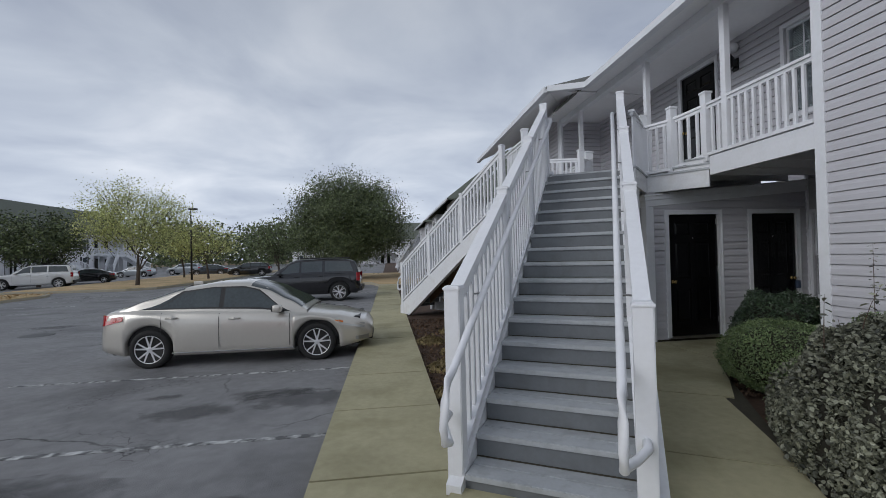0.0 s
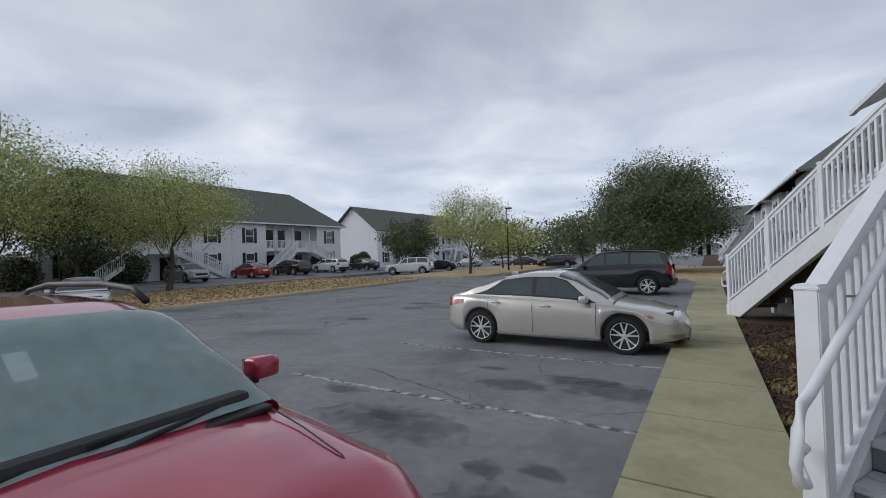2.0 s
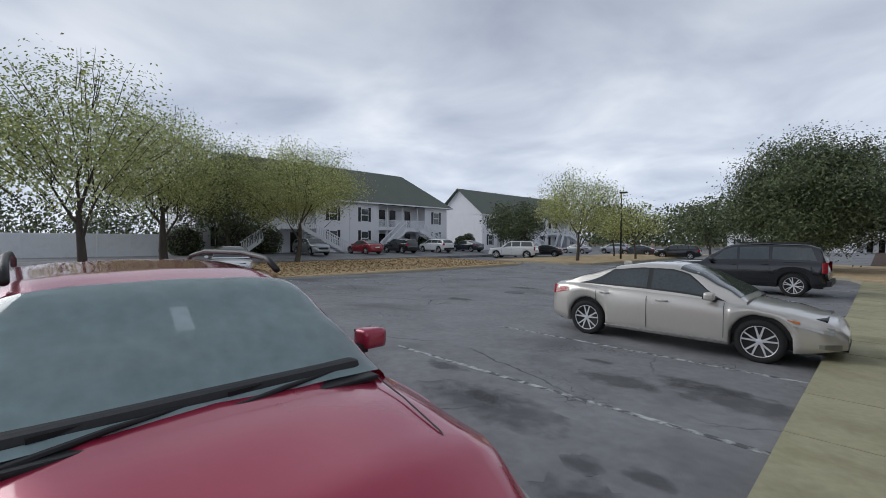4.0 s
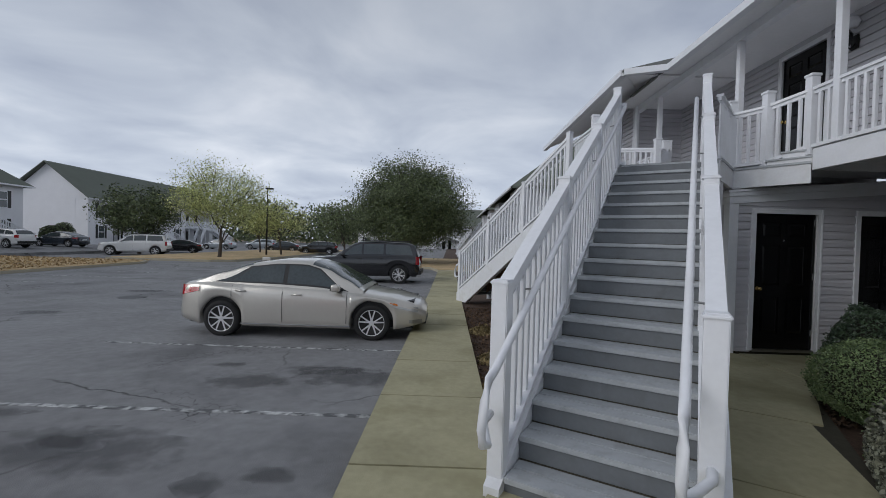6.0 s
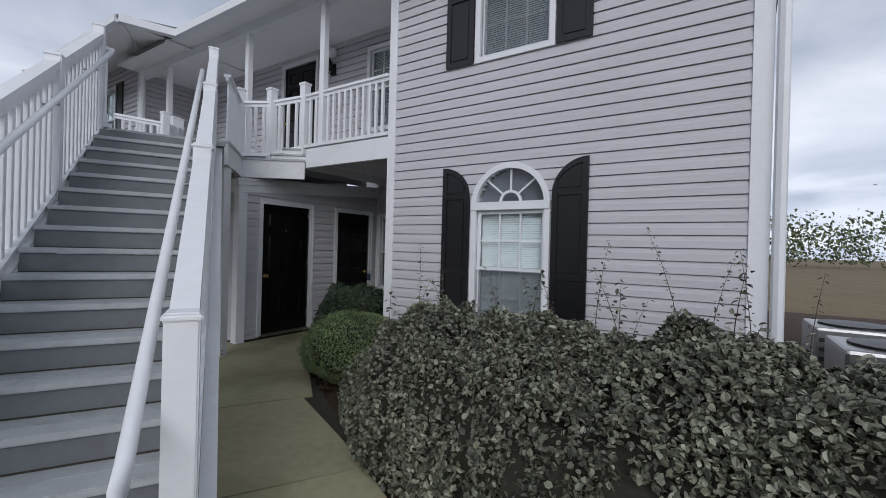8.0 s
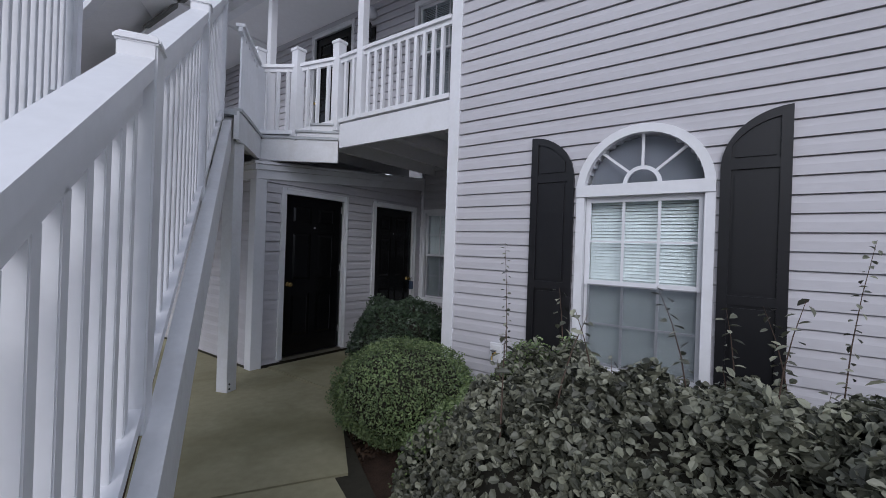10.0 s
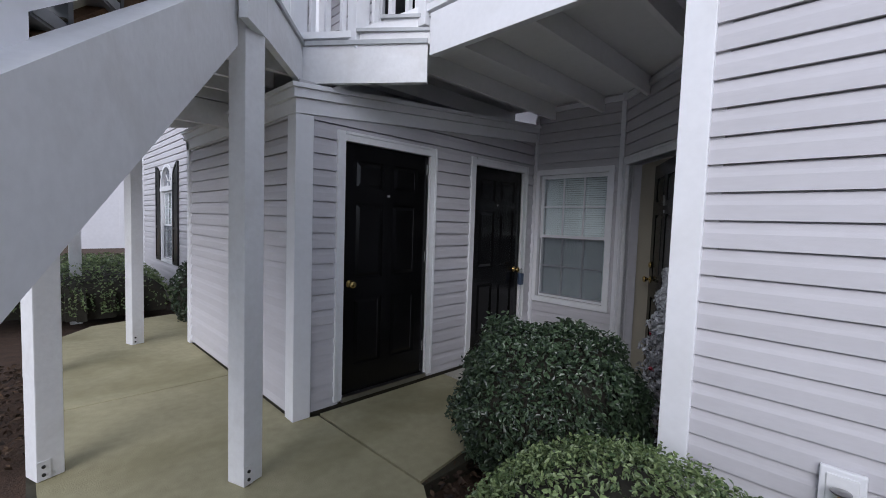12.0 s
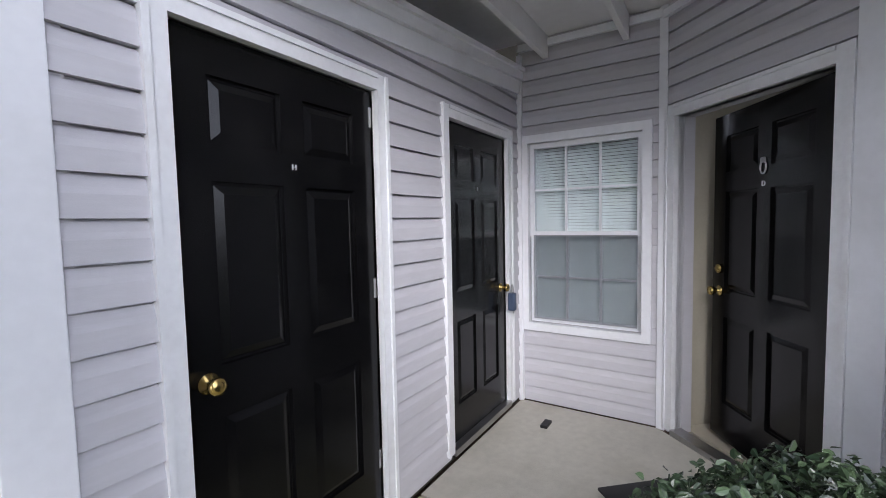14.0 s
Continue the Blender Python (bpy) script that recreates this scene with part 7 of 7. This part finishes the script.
    if gable:
        for ee in (0.0, W_):
            bm = bmesh.new()
            slab_pts = [(0.0, 5.6), (-5.0, 9.9), (-10.0, 5.6)]
            va = [bm.verts.new((x_, ee - 0.02, z_)) for x_, z_ in slab_pts]
            vb = [bm.verts.new((x_, ee + 0.02, z_)) for x_, z_ in slab_pts]
            bm.faces.new(va); bm.faces.new(vb[::-1])
            for i in range(3):
                bm.faces.new((va[i], vb[i], vb[(i + 1) % 3], va[(i + 1) % 3]))
            bmesh.ops.recalc_face_normals(bm, faces=bm.faces[:])
            part("gable_wall", bm, M_FAR, b)
    return b


M_FAR = mat("pale_grey_siding", (0.76, 0.76, 0.79), 0.6, var=0.05, scale=1.0)
M_ROOF_FAR = mat("grey_green_roof", (0.135, 0.15, 0.125), 0.9, var=0.10, scale=0.6)
apartment("apartment_building", 2, pose(-41, 10.7, 0.1), "long pale two-storey flats with white stairs")
apartment("apartment_building", 2, pose(-44, 52, 0.0), "pale gabled flats with white stairs beyond the island", True)
apartment("apartment_building", 2, pose(-22, 104, -0.3, 0, 0, -90), "distant pale two-storey flats", True)
apartment("apartment_building", 1, pose(FX - 0.1, 44.6, -0.3, 0, 0, 180), "next pale flats along the pavement", False)
apartment("apartment_building", 1, pose(FX - 0.1, 64.0, -0.3, 0, 0, 180), "further pale flats along the pavement", False)
fence = empty("vinyl_fence", pose(-40, -4, 0.05), "white vinyl screen fence", "fence")
for k in range(6):
    part("panel", boxed(0, 0.05, k * 2.0 + 0.05, k * 2.0 + 1.95, 0.05, 1.75, 0.01), M_WHITE, fence)
    part("post", boxed(-0.04, 0.09, k * 2.0 - 0.06, k * 2.0 + 0.05, 0, 1.9, 0.01), M_WHITE, fence)

# ---- small things ----
lampost = empty("street_lamp", pose(-17.0, 40.5, -0.3), "tall slim grey street lamp on the island", "street lamp")
bm = bmesh.new(); tube(bm, [(0, 0, 0), (0, 0, 3), (0, 0, 6.3)], [0.09, 0.07, 0.05], 10); part("pole", bm, M_BLACKMETAL, lampost, "", True)
part("lamp_head", boxed(-0.15, 0.55, -0.14, 0.14, 6.25, 6.4, 0.03), M_BLACKMETAL, lampost)

# wall lantern by the entrance, on the bay's side wall
lan = empty("wall_lantern", pose(5.60, CORNER + 0.02, 2.05), "black iron wall lantern with clear glass", "wall lamp")
part("back_plate", boxed(-0.05, 0.05, 0.0, 0.02, -0.09, 0.12, 0.008), M_BLACKMETAL, lan)
bm = bmesh.new(); tube(bm, [(0, 0.02, 0.08), (0, 0.06, 0.13), (0, 0.12, 0.13), (0, 0.12, 0.09)], 0.008, 8); part("arm", bm, M_BLACKMETAL, lan)
bm = bmesh.new(); lathe(bm, [(0.012, 0.12), (0.02, 0.10), (0.085, 0.045), (0.09, 0.035), (0.07, 0.03)], (0, 0.12, 0), (0, 0, 1), 6); part("roof_cap", bm, M_BLACKMETAL, lan)
bm = bmesh.new(); lathe(bm, [(0.068, 0.03), (0.045, -0.12)], (0, 0.12, 0), (0, 0, 1), 6); g = part("lantern_glass", bm, M_GLASS, lan); g.visible_shadow = False
bm = bmesh.new()
for k in range(6):
    a = math.pi / 3 * k
    beam(bm, (math.cos(a) * 0.07, 0.12 + math.sin(a) * 0.07, 0.03), (math.cos(a) * 0.046, 0.12 + math.sin(a) * 0.046, -0.12), 0.008, 0.008)
lathe(bm, [(0.05, -0.118), (0.05, -0.135), (0.02, -0.15), (0.008, -0.175)], (0, 0.12, 0), (0, 0, 1), 12)
part("lantern_frame", bm, M_BLACKMETAL, lan)
up = empty("wall_lantern", pose(6.08, 6.72, 4.55), "black iron wall lantern on the balcony wall", "wall lamp")
part("back_plate", boxed(-0.02, 0.0, -0.06, 0.06, -0.10, 0.10, 0.006), M_BLACKMETAL, up)
bm = bmesh.new(); lathe(bm, [(0.02, 0.16), (0.07, 0.08), (0.055, -0.06), (0.02, -0.09)], (-0.13, 0, 0.02), (0, 0, 1), 8); part("lantern_body", bm, M_BLACKMETAL, up)
bm = bmesh.new(); tube(bm, [(-0.01, 0, -0.02), (-0.08, 0, -0.1), (-0.13, 0, -0.06)], 0.01, 6); part("arm", bm, M_BLACKMETAL, up)
bm = bmesh.new(); lathe(bm, [(0.07, 0), (0.10, 0.06), (0.07, 0.13), (0.02, 0.15)], (-0.06, 0.0, 0.22), (0, 0, 1), 12); part("sensor_head", bm, M_WHITE, up, "pale sensor head", True)

# garden tap box on the bay
tap = empty("wall_tap", pose(FX - 0.016, 3.84, 0.585), "brass garden tap in a white siding block", "tap")
part("siding_block", boxed(-0.02, 0.0, -0.06, 0.06, -0.082, 0.082, 0.006), M_WHITE, tap)
part("inner_plate", boxed(-0.024, -0.019, -0.042, 0.042, -0.062, 0.062, 0.004), M_WHITE_WORN, tap)
bm = bmesh.new(); tube(bm, [(-0.028, 0, 0.0), (-0.07, 0, 0.0), (-0.085, 0, -0.02), (-0.09, 0, -0.05)], 0.009, 8); part("spout", bm, M_BRASS, tap)
bm = bmesh.new(); lathe(bm, [(0.026, 0), (0.028, 0.006), (0.012, 0.012)], (-0.066, 0, 0.022), (0, 0, 1), 12); part("handle", bm, M_METAL, tap)

# lockbox on the second storage door, door knocker, doormat, a scrap on the floor
lb = empty("key_lockbox", pose(6.985, BOXY - 0.055, 0.88), "blue-grey key lockbox hanging from a door knob", "lockbox")
part("box", boxed(-0.028, 0.028, -0.03, 0.02, -0.10, 0.03, 0.01), M_BLUEBOX, lb)
bm = bmesh.new(); tube(bm, [(-0.018, -0.005, 0.025), (-0.018, -0.005, 0.07), (0, -0.005, 0.09), (0.018, -0.005, 0.07), (0.018, -0.005, 0.025)], 0.005, 6); part("shackle", bm, M_METAL, lb)
tagged(mesh_object("doormat", (lambda b_: (prism(b_, [(6.25, 5.12), (6.65, 5.52), (6.35, 5.85), (5.95, 5.45)], 0.001, 0.016), b_)[1])(bmesh.new()), M_BLACKPLASTIC), "black rubber doormat before the open door", "doormat")
tagged(mesh_object("plastic_scrap", boxed(6.86, 6.97, 6.30, 6.35, 0.001, 0.022, 0.006), M_BLACKPLASTIC), "small black plastic scrap on the concrete", "debris")
kn = empty("door_knocker", pose(0, 0, 0), "silver ring knocker on the open door", "door knocker")
kc = fo.at(0.44, 0.006, 1.72)
bm = bmesh.new()
rp = [(kc[0] + fo.ex.x * 0.022 * math.cos(t), kc[1] + fo.ex.y * 0.022 * math.cos(t), kc[2] - 0.02 + 0.034 * math.sin(t)) for t in [2 * math.pi * k / 16 for k in range(17)]]
tube(bm, rp, 0.005, 6); part("ring", bm, M_METAL, kn)
bm = bmesh.new(); lathe(bm, [(0.016, -0.004), (0.014, 0.008), (0.006, 0.012)], (kc[0], kc[1], kc[2] + 0.02), (fo.ey.x, fo.ey.y, 0), 12); part("boss", bm, M_METAL, kn)

# potted frosted tree with red berries
pt = empty("potted_tree", pose(5.70, 4.66, 0.0), "small frosted silver tree with red berries in a dark pot", "potted plant")
bm = bmesh.new(); lathe(bm, [(0.09, 0.0), (0.12, 0.16), (0.135, 0.17), (0.13, 0.19), (0.11, 0.18)], (0, 0, 0), (0, 0, 1), 20); part("pot", bm, M_BLACKPLASTIC, pt, "dark pot", True)
bm = bmesh.new(); tube(bm, [(0, 0, 0.15), (0.01, 0, 0.6), (0, 0, 1.1)], [0.018, 0.012, 0.004], 6); part("stem", bm, M_TWIG, pt)
pts, dirs = [], []
for _ in range(3400):
    z_ = random.random() ** 0.8
    r_ = (0.19 * (1 - z_) + 0.025) * math.sqrt(random.random()) * (1 + 0.3 * math.sin(z_ * 40))
    a = random.uniform(0, 2 * math.pi)
    pts.append((r_ * math.cos(a), r_ * math.sin(a), 0.24 + z_ * 0.98)); dirs.append((math.cos(a), math.sin(a), 0.4))
leaf_mesh("frosted_leaves", pts, dirs, (0.02, 0.04), M_LEAF_SILVER, pt, "frosted silver leaves", 0.6)
M_BERRY = mat("red_berry", (0.35, 0.01, 0.03), 0.3, var=0.1)
for k in range(9):
    a, z_ = k * 2.3, 0.3 + k * 0.085
    bm = bmesh.new(); bmesh.ops.create_icosphere(bm, subdivisions=2, radius=0.012)
    bmesh.ops.translate(bm, verts=bm.verts, vec=((0.20 * (1.2 - z_) + 0.02) * math.cos(a), (0.20 * (1.2 - z_) + 0.02) * math.sin(a), z_))
    part("berry", bm, M_BERRY, pt, "", True)

# air conditioners and a meter at the end of the building
for k, x in enumerate((5.4, 6.6)):
    ac = empty("air_conditioner", pose(x, -0.25, -0.07), "grey outdoor air-conditioning unit by the end wall", "air conditioner", "air conditioners")
    part("casing", boxed(-0.36, 0.36, -0.36, 0.36, 0.0, 0.85, 0.03), M_METAL, ac)
    for j in range(8):
        part("louvre", boxed(-0.365, -0.36, -0.32, 0.32, 0.08 + j * 0.09, 0.12 + j * 0.09), M_BLACKPLASTIC, ac)
    bm = bmesh.new(); lathe(bm, [(0.28, 0.85), (0.28, 0.87), (0.05, 0.88)], (0, 0, 0), (0, 0, 1), 20); part("fan_guard", bm, M_BLACKMETAL, ac)
# posts under the next stair along the pavement
for x, y in ((3.55, 12.1), (3.2, 13.4), (2.9, 14.6), (2.7, 16.2)):
    tagged(mesh_object("support_post", boxed(x - 0.07, x + 0.07, y - 0.07, y + 0.07, -0.25, 2.5, 0.006), M_WHITE_WORN), "square white post under the far stair", "post", "landing posts")
